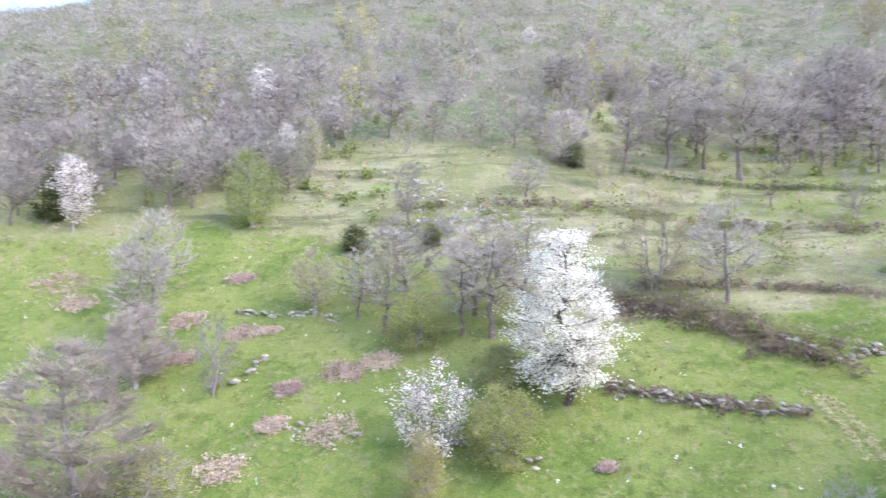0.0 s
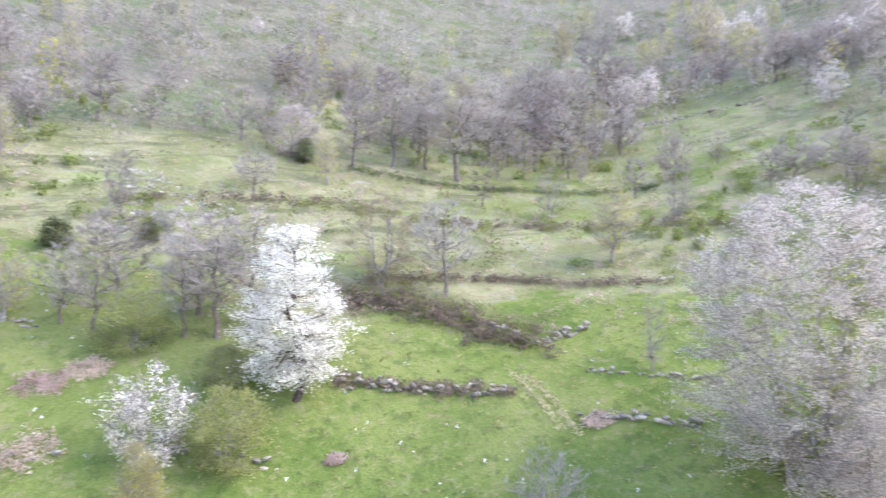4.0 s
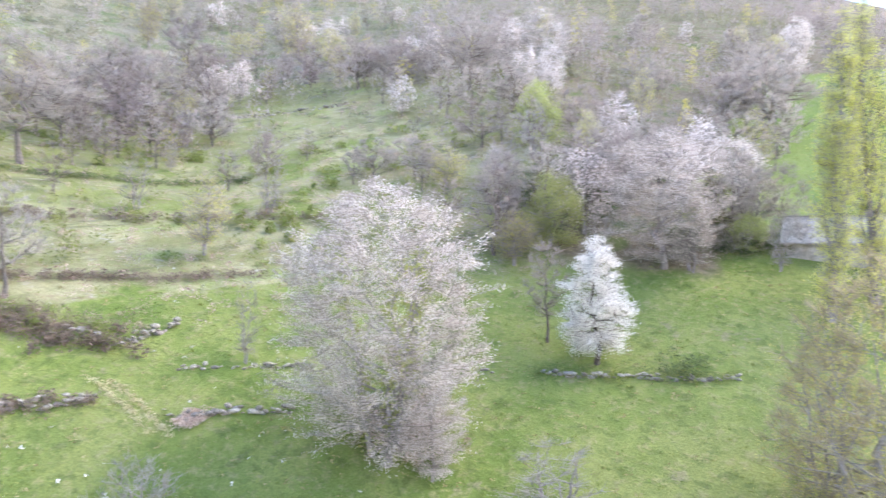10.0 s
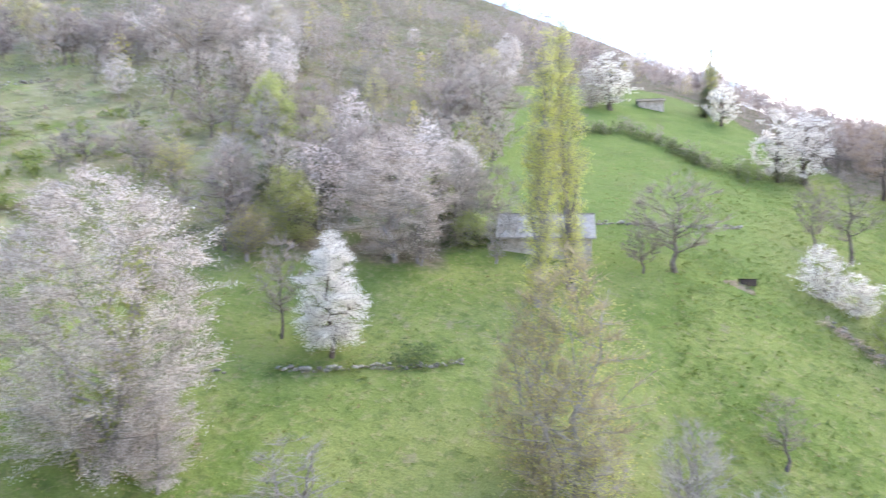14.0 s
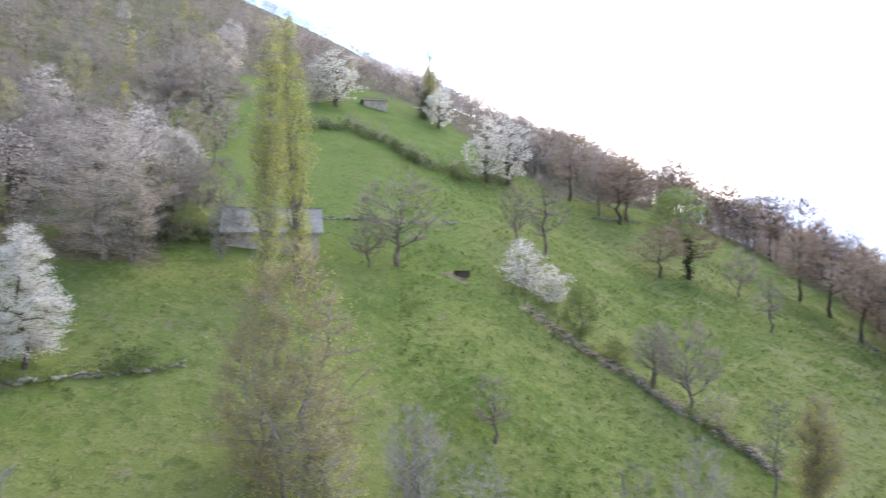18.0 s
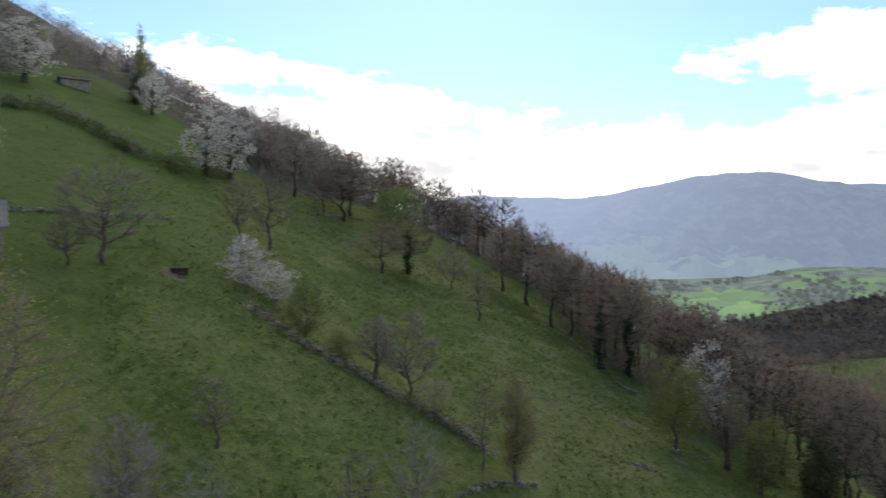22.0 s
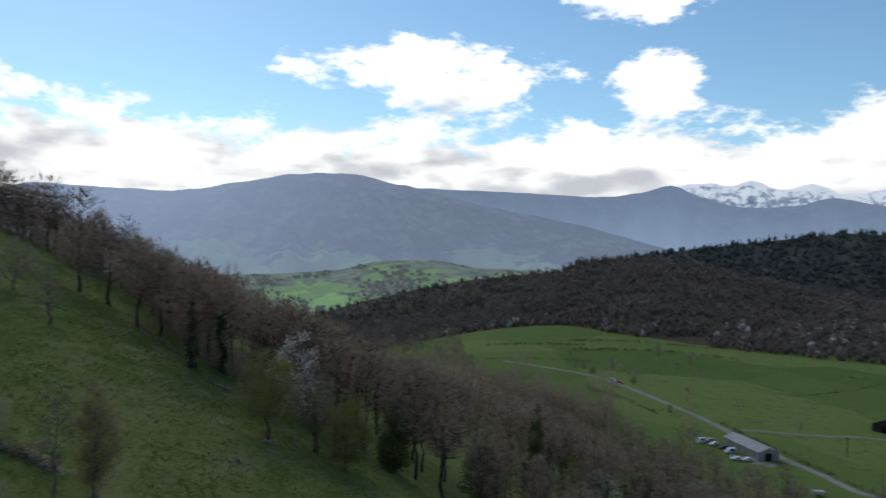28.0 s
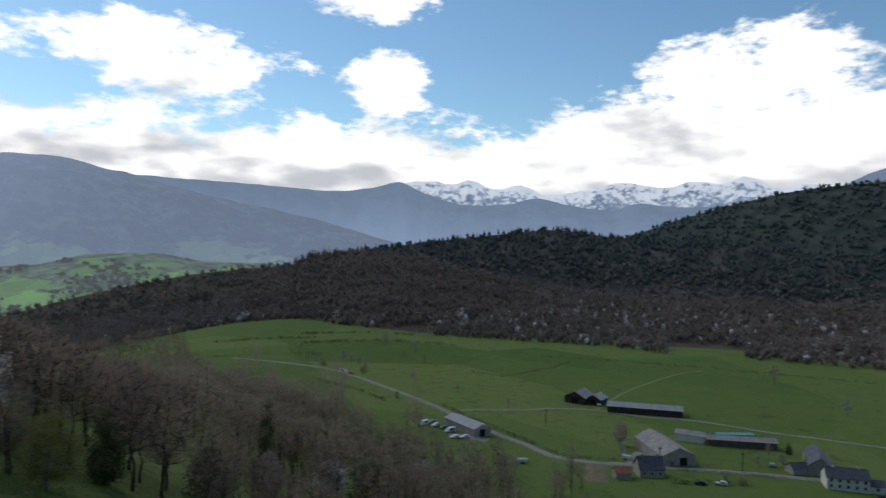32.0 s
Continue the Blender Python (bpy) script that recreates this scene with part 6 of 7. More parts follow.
fringe("edge_brush", [(122, 113), (125.6, 112), (128.2, 104.0), (130.3, 99), (132.6, 95)], 60, 1.5, (0.4, 1.2), (0.8, 1.8), 40, TWIG_DARK, "low brush at the edge of the wood", "twig", 0.3, seed=14)
fringe("reddish_brush", [(48.5, 39), (50, 40.5), (51.5, 38)], 60, 1.0, (0.3, 0.9), (0.5, 1.2), 40, BRACKEN, "rust-brown bracken beside the blossoming tree", seed=15)
fringe("wall_tussocks", [(102.2, 72.5), (106.5, 69.5), (110.0, 69.0), (115.7, 65.5), (120.8, 60.8)], 160, 0.6, (0.25, 0.6), (0.5, 1.2), 50, BRACKEN, "dead grass and bracken along the long stone wall", seed=19)
fringe("wall_green", [(102.2, 72.5), (106.5, 69.5), (110.0, 69.0), (115.7, 65.5), (120.8, 60.8)], 60, 0.5, (0.4, 1.0), (0.6, 1.2), 60, LEAF_GORSE, "green brambles over the long stone wall", size=0.14, seed=20)


def bracken_mound(az, r, w, h):
    p = spot(az, r)
    rs = np.random.RandomState(int(az * 10) + 900)
    n = 190
    th, q = rs.rand(n) * 6.283, np.sqrt(rs.rand(n)) * (1 + 0.2 * rs.normal(0, 1, n))
    x, y = p.x + np.cos(th) * q * w * 0.40, p.y + np.sin(th) * q * w * 0.26
    ob = clumps("bracken_mound", np.degrees(np.arctan2(x, y)), np.hypot(x, y), rs.uniform(0.15, 0.5, n) * h, rs.uniform(0.3, 0.8, n), 16, BRACKEN, "low mound of dead pinkish-brown bracken on green grass", "mound", 0.55, category="bracken")
    del ob["kind"]
    ob["group"] = "bracken mounds"


bracken_mound(-27.9, 63.0, 5.6, 0.50)
bracken_mound(-27.0, 60.0, 3.8, 0.50)
bracken_mound(-19.6, 54.0, 3.4, 0.50)
bracken_mound(-15.4, 51.0, 3.5, 0.50)
bracken_mound(-15.7, 58.0, 2.9, 0.50)
bracken_mound(-7.6, 44.5, 3.6, 0.50)
bracken_mound(-4.8, 45.0, 3.1, 0.50)
bracken_mound(-17.0, 39.5, 3.5, 0.50)
bracken_mound(-12.0, 44.0, 2.2, 0.50)
bracken_mound(-8.7, 40.0, 4.0, 0.50)
bracken_mound(-13.2, 41.5, 2.1, 0.50)
bracken_mound(-19.9, 50.0, 2.5, 0.50)
bracken_mound(-13.4, 50.5, 1.6, 0.50)
bracken_mound(33.8, 40.0, 2.0, 0.50)
bracken_mound(13.1, 36.5, 0.9, 0.50)

# ---------------------------------------------------------------- buildings
ROOF_GREY = mottled("weathered_grey_sheet_roof", (0.27, 0.265, 0.26), (0.42, 0.41, 0.395), 0.35, rough=0.6, fine=3.0, depth=0.02)
ROOF_PALE = mottled("pale_fibre_cement_roof", (0.24, 0.215, 0.195), (0.40, 0.365, 0.33), 0.3, rough=0.8, fine=3.0, depth=0.02)
ROOF_SLATE = mottled("dark_slate_roof", (0.055, 0.057, 0.065), (0.12, 0.12, 0.13), 0.8, rough=0.55, fine=5.0, depth=0.02)
ROOF_STONE = mottled("pale_slate_slab_roof", (0.21, 0.190, 0.165), (0.36, 0.335, 0.295), 0.9, rough=0.95, fine=6.0, depth=0.02, per_object=0.2)
ROOF_RUIN = mottled("mossy_rubble_roof", (0.11, 0.095, 0.070), (0.24, 0.21, 0.165), 1.2, rough=1.0, fine=6.0, depth=0.05)
ROOF_TILE = mottled("red_tile_roof", (0.24, 0.085, 0.055), (0.38, 0.16, 0.11), 0.8, rough=0.8, fine=5.0)
RENDER_WHITE = mottled("white_render", (0.55, 0.515, 0.45), (0.70, 0.665, 0.60), 0.4, rough=0.9, fine=4.0)
RENDER_GREY = mottled("grey_block_wall", (0.24, 0.22, 0.20), (0.38, 0.35, 0.32), 0.4, rough=0.95, fine=4.0)
BOARD_DARK = mottled("dark_timber_boards", (0.035, 0.028, 0.024), (0.085, 0.068, 0.055), 0.6, rough=0.85, fine=6.0)
BOARD_BROWN = mottled("brown_timber_boards", (0.10, 0.068, 0.048), (0.19, 0.135, 0.10), 0.6, rough=0.85, fine=6.0)
STONE_WALL = mottled("rubble_stone_wall", (0.22, 0.20, 0.17), (0.42, 0.39, 0.34), 1.6, rough=0.95, fine=7.0, depth=0.05)
# near-black: painted shade inside sheds and wide doors; also wheels, drawbar and rim
SHADE_AND_BLACK = mottled("inner_shade_and_black_parts", (0.012, 0.011, 0.010), (0.03, 0.028, 0.025), 0.8)
PANE = mottled("window_glass", (0.02, 0.025, 0.03), (0.05, 0.06, 0.07), 1.0, rough=0.12)
PAINT = mottled("painted_joinery", (0.42, 0.40, 0.37), (0.60, 0.58, 0.54), 2.0, rough=0.6)
GRAVEL = mottled("pale_gravel_lane", (0.20, 0.182, 0.150), (0.33, 0.305, 0.262), 0.35, rough=1.0, fine=3.0)
TEAL = mottled("teal_plastic_sheet", (0.010, 0.22, 0.21), (0.03, 0.36, 0.33), 0.4, rough=0.45)


def part(name, bm, mat, parent, label=""):
    me = bpy.data.meshes.new(name)
    bmesh.ops.recalc_face_normals(bm, faces=bm.faces)
    bm.to_mesh(me)
    bm.free()
    me.materials.append(mat)
    ob = new(name, me)
    ob.parent = parent
    return tagged(ob, label) if label else ob


def box(x0, x1, y0, y1, z0, z1, bevel=0.0):
    bm = bmesh.new()
    bmesh.ops.create_cube(bm, size=1)
    for v in bm.verts:
        v.co = Vector((x0 if v.co.x < 0 else x1, y0 if v.co.y < 0 else y1, z0 if v.co.z < 0 else z1))
    if bevel:
        bmesh.ops.bevel(bm, geom=bm.edges[:], offset=bevel, segments=1, affect="EDGES")
    return bm


def prism(profile, x0, x1):
    """A solid drawn as a profile in y, z and pulled along x."""
    bm = bmesh.new()
    a = [bm.verts.new((x0, y, z)) for y, z in profile]
    b = [bm.verts.new((x1, y, z)) for y, z in profile]
    bm.faces.new(a)
    bm.faces.new(b[::-1])
    for i in range(len(profile)):
        j = (i + 1) % len(profile)
        bm.faces.new((a[i], b[i], b[j], a[j]))
    return bm


def building(name, label, x, y, heading, L, W, eave, ridge, wall, roof, windows=0, doors=(), chimneys=0, open_side=0, category="building", over=0.4, lift=0.0):
    """A gabled building with its ridge along the heading (degrees clockwise from the drone's first view). windows: a row on each long side;
    doors: (side, place along it, width, height) where side is +1, -1 or "end", "back"; open_side: a long side left open."""
    house = new(name)
    house.matrix_world = pose(x, y, float(ground_z(x, y)) + lift, 0, 0, 90 - heading)
    h, w, t = L / 2, W / 2, 0.3
    for s in (-1, 1):
        if s == open_side:
            n = max(2, round(L / 6))
            for i in range(n + 1):
                px = -h + 0.2 + (L - 0.4) * i / n
                part("post", box(px - 0.14, px + 0.14, s * (w - 0.16) - 0.14, s * (w - 0.16) + 0.14, -0.6, eave), BOARD_BROWN, house)
            # near-black panel painted as the shade in the shed's depth
            part("inner_wall", box(-h + 0.3, h - 0.3, s * (w - 2.6) - 0.1, s * (w - 2.6) + 0.1, -0.6, eave), SHADE_AND_BLACK, house, "near-black panel painted as the shade inside the open shed")
        else:
            part("side_wall", box(-h + t, h - t, min(s * w, s * (w - t)), max(s * w, s * (w - t)), -1.0, eave), wall, house)
    gable = [(-w, -1.0), (w, -1.0), (w, eave), (0, ridge - 0.02), (-w, eave)]
    part("gable_wall", prism(gable, -h, -h + t), wall, house)
    part("gable_wall", prism(gable, h - t, h), wall, house)
    k = (ridge - eave) / w
    for s in (-1, 1):
        part("roof_slope", prism([(0, ridge + 0.02), (s * (w + over), eave - k * over + 0.02), (s * (w + over), eave - k * over + 0.16), (0, ridge + 0.17)], -h - over, h + over), roof, house)
    part("ridge_cap", box(-h - over, h + over, -0.16, 0.16, ridge + 0.12, ridge + 0.24), roof, house)
    if windows:
        for s in (-1, 1):
            for i in range(windows):
                cx = -h + L * (i + 0.5) / windows
                for z0 in ((1.0, eave - 1.7) if eave > 4.4 else (1.0,)):
                    fr = part("window", box(cx - 0.55, cx + 0.55, s * w - 0.06, s * w + 0.06, z0, z0 + 1.3), PAINT, house)
                    part("pane", box(cx - 0.45, cx + 0.45, s * (w + 0.065) - 0.01, s * (w + 0.065) + 0.01, z0 + 0.1, z0 + 1.2), PANE, fr)
    # doors over 2 m wide are near-black, painted as shade in an opening
    for side, at, dw, dh in doors:
        if side in (-1, 1):
            part("door", box(at - dw / 2, at + dw / 2, side * w - 0.05, side * w + 0.05, -0.3, dh), SHADE_AND_BLACK if dw > 2 else BOARD_BROWN, house)
        else:
            e = h if side == "end" else -h
            part("door", box(e - 0.05, e + 0.05, at - dw / 2, at + dw / 2, -0.3, dh), SHADE_AND_BLACK if dw > 2 else BOARD_BROWN, house)
    for i in range(chimneys):
        cx = (-0.5 + i) * L * 0.6
        ch = part("chimney", box(cx - 0.35, cx + 0.35, -0.3, 0.3, ridge - 0.5, ridge + 0.9), wall, house)
        part("chimney_cap", box(cx - 0.42, cx + 0.42, -0.37, 0.37, ridge + 0.9, ridge + 1.0), STONE_WALL, ch)
    return tagged(house, label, category)


building("barn", "long grey steel barn beside the gravel lane", 45.6, -334.7, 317, 24.4, 9.4, 3.6, 5.2, RENDER_GREY, ROOF_GREY, doors=(("end", 0, 3.2, 3.0), (1, 4, 3, 2.8)))
building("barn", "grey gabled barn with a dark timber front", -7.5, -411.5, 205, 13, 12.3, 3.6, 6.6, BOARD_DARK, ROOF_PALE, doors=(("back", 0, 4, 3.4),))
building("barn", "smaller gabled barn joined to a larger one", -17.0, -408.5, 205, 10, 8.4, 3.4, 5.6, BOARD_DARK, ROOF_GREY, doors=(("back", 0, 3, 3),))
building("cattle_shed", "long open-fronted cattle shed with a grey roof", -41.0, -392.5, 273, 38, 9, 3.4, 5.0, BOARD_DARK, ROOF_GREY, open_side=1)
building("farm_hall", "large farm hall with a wide pale roof and light gable", -41.5, -316.0, 163, 29, 14, 4.2, 7.4, RENDER_GREY, ROOF_PALE, doors=(("back", -2, 3.2, 3.4), ("back", 3, 1.2, 2.1)))
building("farmhouse", "stone farmhouse with a dark slate roof", -32.3, -286.2, 256, 9.5, 7.5, 3.2, 7.2, STONE_WALL, ROOF_SLATE, windows=3, doors=((1, 0.0, 1.1, 2.1),), chimneys=2, category="house")
building("shed", "small shed with a red tiled roof", -21.6, -279.2, 256, 5.8, 5.2, 2.6, 4.0, RENDER_GREY, ROOF_TILE, doors=((1, 0.5, 1.0, 2.0),))
building("shed", "low open shed with a pale roof in the farmyard", -57.0, -343.8, 288, 13, 7, 3.2, 4.4, RENDER_WHITE, ROOF_PALE, open_side=1)
building("cattle_shed", "long low cattle shed of grey boards", -77.6, -340.8, 268, 30, 7, 3.0, 4.2, BOARD_BROWN, ROOF_PALE, doors=((1, -6, 2.6, 2.4), (1, 6, 2.6, 2.4)))
building("barn", "old stone barn with a dark slate roof", -101.0, -309.5, 196, 11, 8.6, 4.0, 7.2, STONE_WALL, ROOF_SLATE, doors=((-1, 0, 2.8, 3.0), (1, 0, 2.8, 3.0)))
building("barn", "slate-roofed stone barn behind another", -103.5, -321.5, 188, 12, 8.0, 4.0, 7.0, STONE_WALL, ROOF_SLATE, doors=((1, 0, 3.0, 3.2),))
building("shed", "low slate-roofed outbuilding beside the yard", -92.0, -307.0, 251, 7, 5, 2.6, 4.2, STONE_WALL, ROOF_SLATE, doors=((1, 0, 1.4, 2.0),))
building("house", "white rendered house with a dark slate roof", -105.0, -293.6, 274, 14.5, 8.2, 4.8, 7.6, RENDER_WHITE, ROOF_SLATE, windows=5, doors=((1, -1.2, 1.1, 2.1),), chimneys=2, category="house")
building("house_annex", "low white annex of the house", -115.2, -292.6, 274, 5, 6, 2.8, 4.2, RENDER_WHITE, ROOF_SLATE, windows=1, category="house")
_p = spot(82.1, 70.0)
building("stone_barn", "small old barn with a pale slate roof behind poplars", _p.x, _p.y, 172, 8.4, 5.0, 1.3, 3.3, STONE_WALL, ROOF_STONE, doors=((1, 0, 1.4, 2.0),), lift=-0.3)
_p = spot(90.0, 172.0)
building("stone_hut", "ruined stone hut among trees on the upper field", _p.x, _p.y, 175, 5.5, 4.0, 1.5, 2.2, STONE_WALL, ROOF_RUIN, doors=((1, 0, 1.2, 1.4),), lift=-0.4)

clamp = new("silage_clamp")
clamp.matrix_world = pose(-78.5, -354.8, float(ground_z(-78.5, -354.8)), 0, 0, 90 - 257)
part("silage_cover", prism([(-2.4, 0), (2.4, 0), (1.9, 1.7), (-1.9, 1.7)], -9, 9), TEAL, clamp)
part("retaining_wall", box(-9.6, 9.6, 2.5, 2.8, -0.3, 1.6, 0.03), RENDER_GREY, clamp)
tagged(clamp, "silage clamp under a teal plastic sheet", "silage")


# ---------------------------------------------------------------- lanes, yards and field edges on the valley floor
def lane(name, points, width, mat, label, lift=0.10):
    P = [Vector((x, y, 0)) for x, y in points]
    line = []
    for i in range(len(P) - 1):
        a, b, c, d = P[max(i - 1, 0)], P[i], P[i + 1], P[min(i + 2, len(P) - 1)]
        for k in range(8):
            t = k / 8
            line.append(0.5 * (2 * b + (c - a) * t + (2 * a - 5 * b + 4 * c - d) * t * t + (3 * b - a - 3 * c + d) * t**3))
    line.append(P[-1])
    verts, faces = [], []
    rng = random.Random(name)
    for i, p in enumerate(line):
        d = (line[min(i + 1, len(line) - 1)] - line[max(i - 1, 0)]).normalized()
        s = Vector((-d.y, d.x, 0))
        for u, dz in ((-0.5, -0.25), (-0.42, 0), (0.42, 0), (0.5, -0.25)):
            q = p + s * width * (u + rng.gauss(0, 0.02))
            verts.append((q.x, q.y, float(ground_z(q.x, q.y)) + lift + dz))
    for i in range(len(line) - 1):
        for k in range(3):
            a = i * 4 + k
            faces.append((a, a + 1, a + 5, a + 4))
    return tagged(mesh_object(name, verts, faces, mat, smooth=True), label, "lane", kind="structure")


lane("lane", [(235, -478), (166, -461), (136, -440), (101, -406), (76, -382.5), (62, -367), (33.3, -334.3), (16, -317.6), (3, -302), (-14.8, -297.6), (-22.3, -298.5), (-40.7, -298.0), (-64, -299.5), (-87, -300.5), (-120, -300.5), (-170, -296)],
     4.6, GRAVEL, "pale gravel lane running along the valley to the farm")
lane("farm_track", [(58, -368), (46.7, -375), (25, -381.2), (4.6, -391), (-16.3, -391.7), (-40.2, -384.0), (-58.7, -383), (-75, -378.6), (-97.4, -369.4), (-119.4, -365), (-140, -359.7), (-170, -352)], 2.6, GRAVEL,
     "narrow gravel track between the farm sheds")
lane("field_track", [(-16.3, -391.7), (-25.5, -419), (-40, -454), (-73, -512), (-95, -535)], 2.0, DRY_PATH, "faint track across the far field")
lane("farmyard", [(-12.5, -296), (-12.2, -284), (-11.8, -270)], 10.0, EARTH, "bare brown earth paddock beside the farmhouse")
lane("barnyard", [(52, -322), (44, -322), (34, -320)], 8.0, GRAVEL, "gravel yard beside the grey barn", 0.12)
lane("farm_court", [(-28, -300), (-30, -309), (-33, -318)], 7.0, GRAVEL, "pale farm court", 0.12)

HEDGE = leafy("hedge_leaves", (0.045, 0.055, 0.026), (0.11, 0.115, 0.05), 0.2)


def hedge_line(name, points, n, h, label):
    rs = np.random.RandomState(len(name) + n)
    P = np.array(points, float)
    run = np.concatenate([[0], np.cumsum(np.hypot(*np.diff(P, axis=0).T))])
    s = rs.rand(n) * run[-1]
    x = np.interp(s, run, P[:, 0]) + rs.normal(0, 0.6, n)
    y = np.interp(s, run, P[:, 1]) + rs.normal(0, 0.6, n)
    clumps(name, np.degrees(np.arctan2(x, y)), np.hypot(x, y), rs.uniform(0.6, 1.3, n) * h, rs.uniform(0.9, 1.8, n) * h, 30, HEDGE, label, "mound", 0.2, category="hedge")


hedge_line("lane_hedge", [(66, -378), (50, -360), (30, -338), (12, -320)], 96, 1.3, "low hedge along the gravel lane")
hedge_line("lane_hedge_low", [(8, -313), (-4, -303), (-20, -303.5)], 54, 1.0, "clipped hedge beside the lane")
hedge_line("field_hedge_far", [(20, -560), (-40, -556), (-110, -545), (-190, -528), (-260, -512)], 192, 1.2, "thin hedge across the far field")
hedge_line("field_hedge_rising", [(64, -480), (40, -470), (12, -510), (-6, -548)], 96, 1.0, "hedge dividing two fields")
hedge_line("field_hedge_scrub", [(150, -412), (120, -395), (95, -372)], 80, 1.4, "scrubby hedge along the field edge")
hedge_line("field_hedge_upper", [(215, -560), (150, -600), (90, -590)], 112, 2.2, "hedge with bushes below the wood")
hedge_line("field_hedge_bank", [(235, -610), (180, -640), (120, -640)], 96, 2.0, "hedge on a bank below the wood")
hedge_line("tongue_hedge", [(292, -556), (258, -572), (214, -590)], 84, 1.9, "dark overgrown hedge across the upper valley field")
hedge_line("tongue_hedge_low", [(258, -478), (226, -496), (180, -512)], 60, 1.3, "low dark hedge across the upper valley field")
hedge_line("farm_hedge", [(-45, -296), (-70, -297), (-86, -298)], 64, 0.8, "low hedge along the farm lane")
hedge_line("garden_shrubs", [(-40, -277), (-55, -280), (-62, -283)], 41, 1.6, "garden shrubs near the farmhouse")

for kind, x, y, h, wide in (("bare", -134.5, -502, 13, 1.2), ("bare", -78.2, -312.4, 6, 1.2), ("bare", -87.8, -311.9, 6, 1.1), ("reddish", -23.7, -327, 11, 0.9), ("fading", -24, -313, 5, 1.2), ("bare", -87, -330, 5, 1.2),
                            ("bare", 116.5, -545.7, 9, 1.2), ("bush", 165, -470, 4, 1.2), ("bare", 172, -476, 8, 1), ("bare", 180, -480, 8, 1), ("bare", 160, -500, 7, 1), ("bush", 131, -452, 4, 1.2), ("bare", 30, -380, 6, 0.8),
                            ("bare", 62, -410, 6, 1), ("bush", 92, -384, 4, 1), ("bare", -60, -284, 5, 1.2), ("bush", -66, -284, 3, 1.3), ("dark", -96, -333, 5, 1.2), ("bare", 18, -270, 7, 1.1), ("bare", 40, -285, 7, 1.1), ("bush", 26, -280, 3, 1),
                            ("bare", 200, -520, 8, 1.2), ("bare", 120, -520, 7, 1.2), ("bare", 100, -500, 6, 1.2), ("bare", 146, -566, 8, 1.2), ("bare", 150, -585, 9, 1.2)):
    tree(kind, math.degrees(math.atan2(x, y)), math.hypot(x, y), h, wide, label="small tree standing alone on the valley floor" if kind == "bare" else "")


# ---------------------------------------------------------------- vehicles in the yard
def car(x, y, heading, paint, label, L=4.2, W=1.75, H=1.45, van=False):
    thing = new("van" if van else "car")
    thing.matrix_world = pose(x, y, float(ground_z(x, y)) + 0.1, 0, 0, 90 - heading)
    m = mottled("car_paint", tuple(c * 0.9 for c in paint), paint, 1.0, rough=0.3)
    if van:
        prof = [(-L / 2, 0.35), (L / 2, 0.35), (L / 2, 0.95), (L / 2 - 0.9, 1.1), (L / 2 - 1.5, H), (-L / 2, H)]
    else:
        prof = [(-L / 2, 0.35), (L / 2, 0.35), (L / 2, 0.75), (L / 2 - 1.1, 0.88), (L / 2 - 1.8, H), (-L / 2 + 0.7, H), (-L / 2, 0.9)]
    bm = bmesh.new()
    a = [bm.verts.new((px, -W / 2, pz)) for px, pz in prof]
    b = [bm.verts.new((px, W / 2, pz)) for px, pz in prof]
    bm.faces.new(a)
    bm.faces.new(b[::-1])
    for i in range(len(prof)):
        j = (i + 1) % len(prof)
        bm.faces.new((a[i], b[i], b[j], a[j]))
    part("body", bm, m, thing)
    z0, z1 = 0.92, H - 0.12
    for s in (-1, 1):
        part("side_window", box(-L / 2 + 0.9, L / 2 - 1.9, s * W / 2 - 0.012, s * W / 2 + 0.012, z0, z1), PANE, thing)
    for wx in (-L / 2 + 0.8, L / 2 - 0.8):
        for s in (-1, 1):
            bm = bmesh.new()
            bmesh.ops.create_cone(bm, cap_ends=True, segments=12, radius1=0.32, radius2=0.32, depth=0.2)
            bmesh.ops.rotate(bm, verts=bm.verts, matrix=Matrix.Rotation(radians(90), 3, "X"))
            bmesh.ops.translate(bm, verts=bm.verts, vec=(wx, s * (W / 2 - 0.05), 0.32))
            part("wheel", bm, SHADE_AND_BLACK, thing)
    return tagged(thing, label, "van" if van else "car", "vehicles in the barnyard")


WHITE_PAINT, GREY_PAINT, BLACK_PAINT, RED_PAINT = (0.75, 0.75, 0.74), (0.3, 0.31, 0.32), (0.03, 0.03, 0.035), (0.45, 0.06, 0.04)
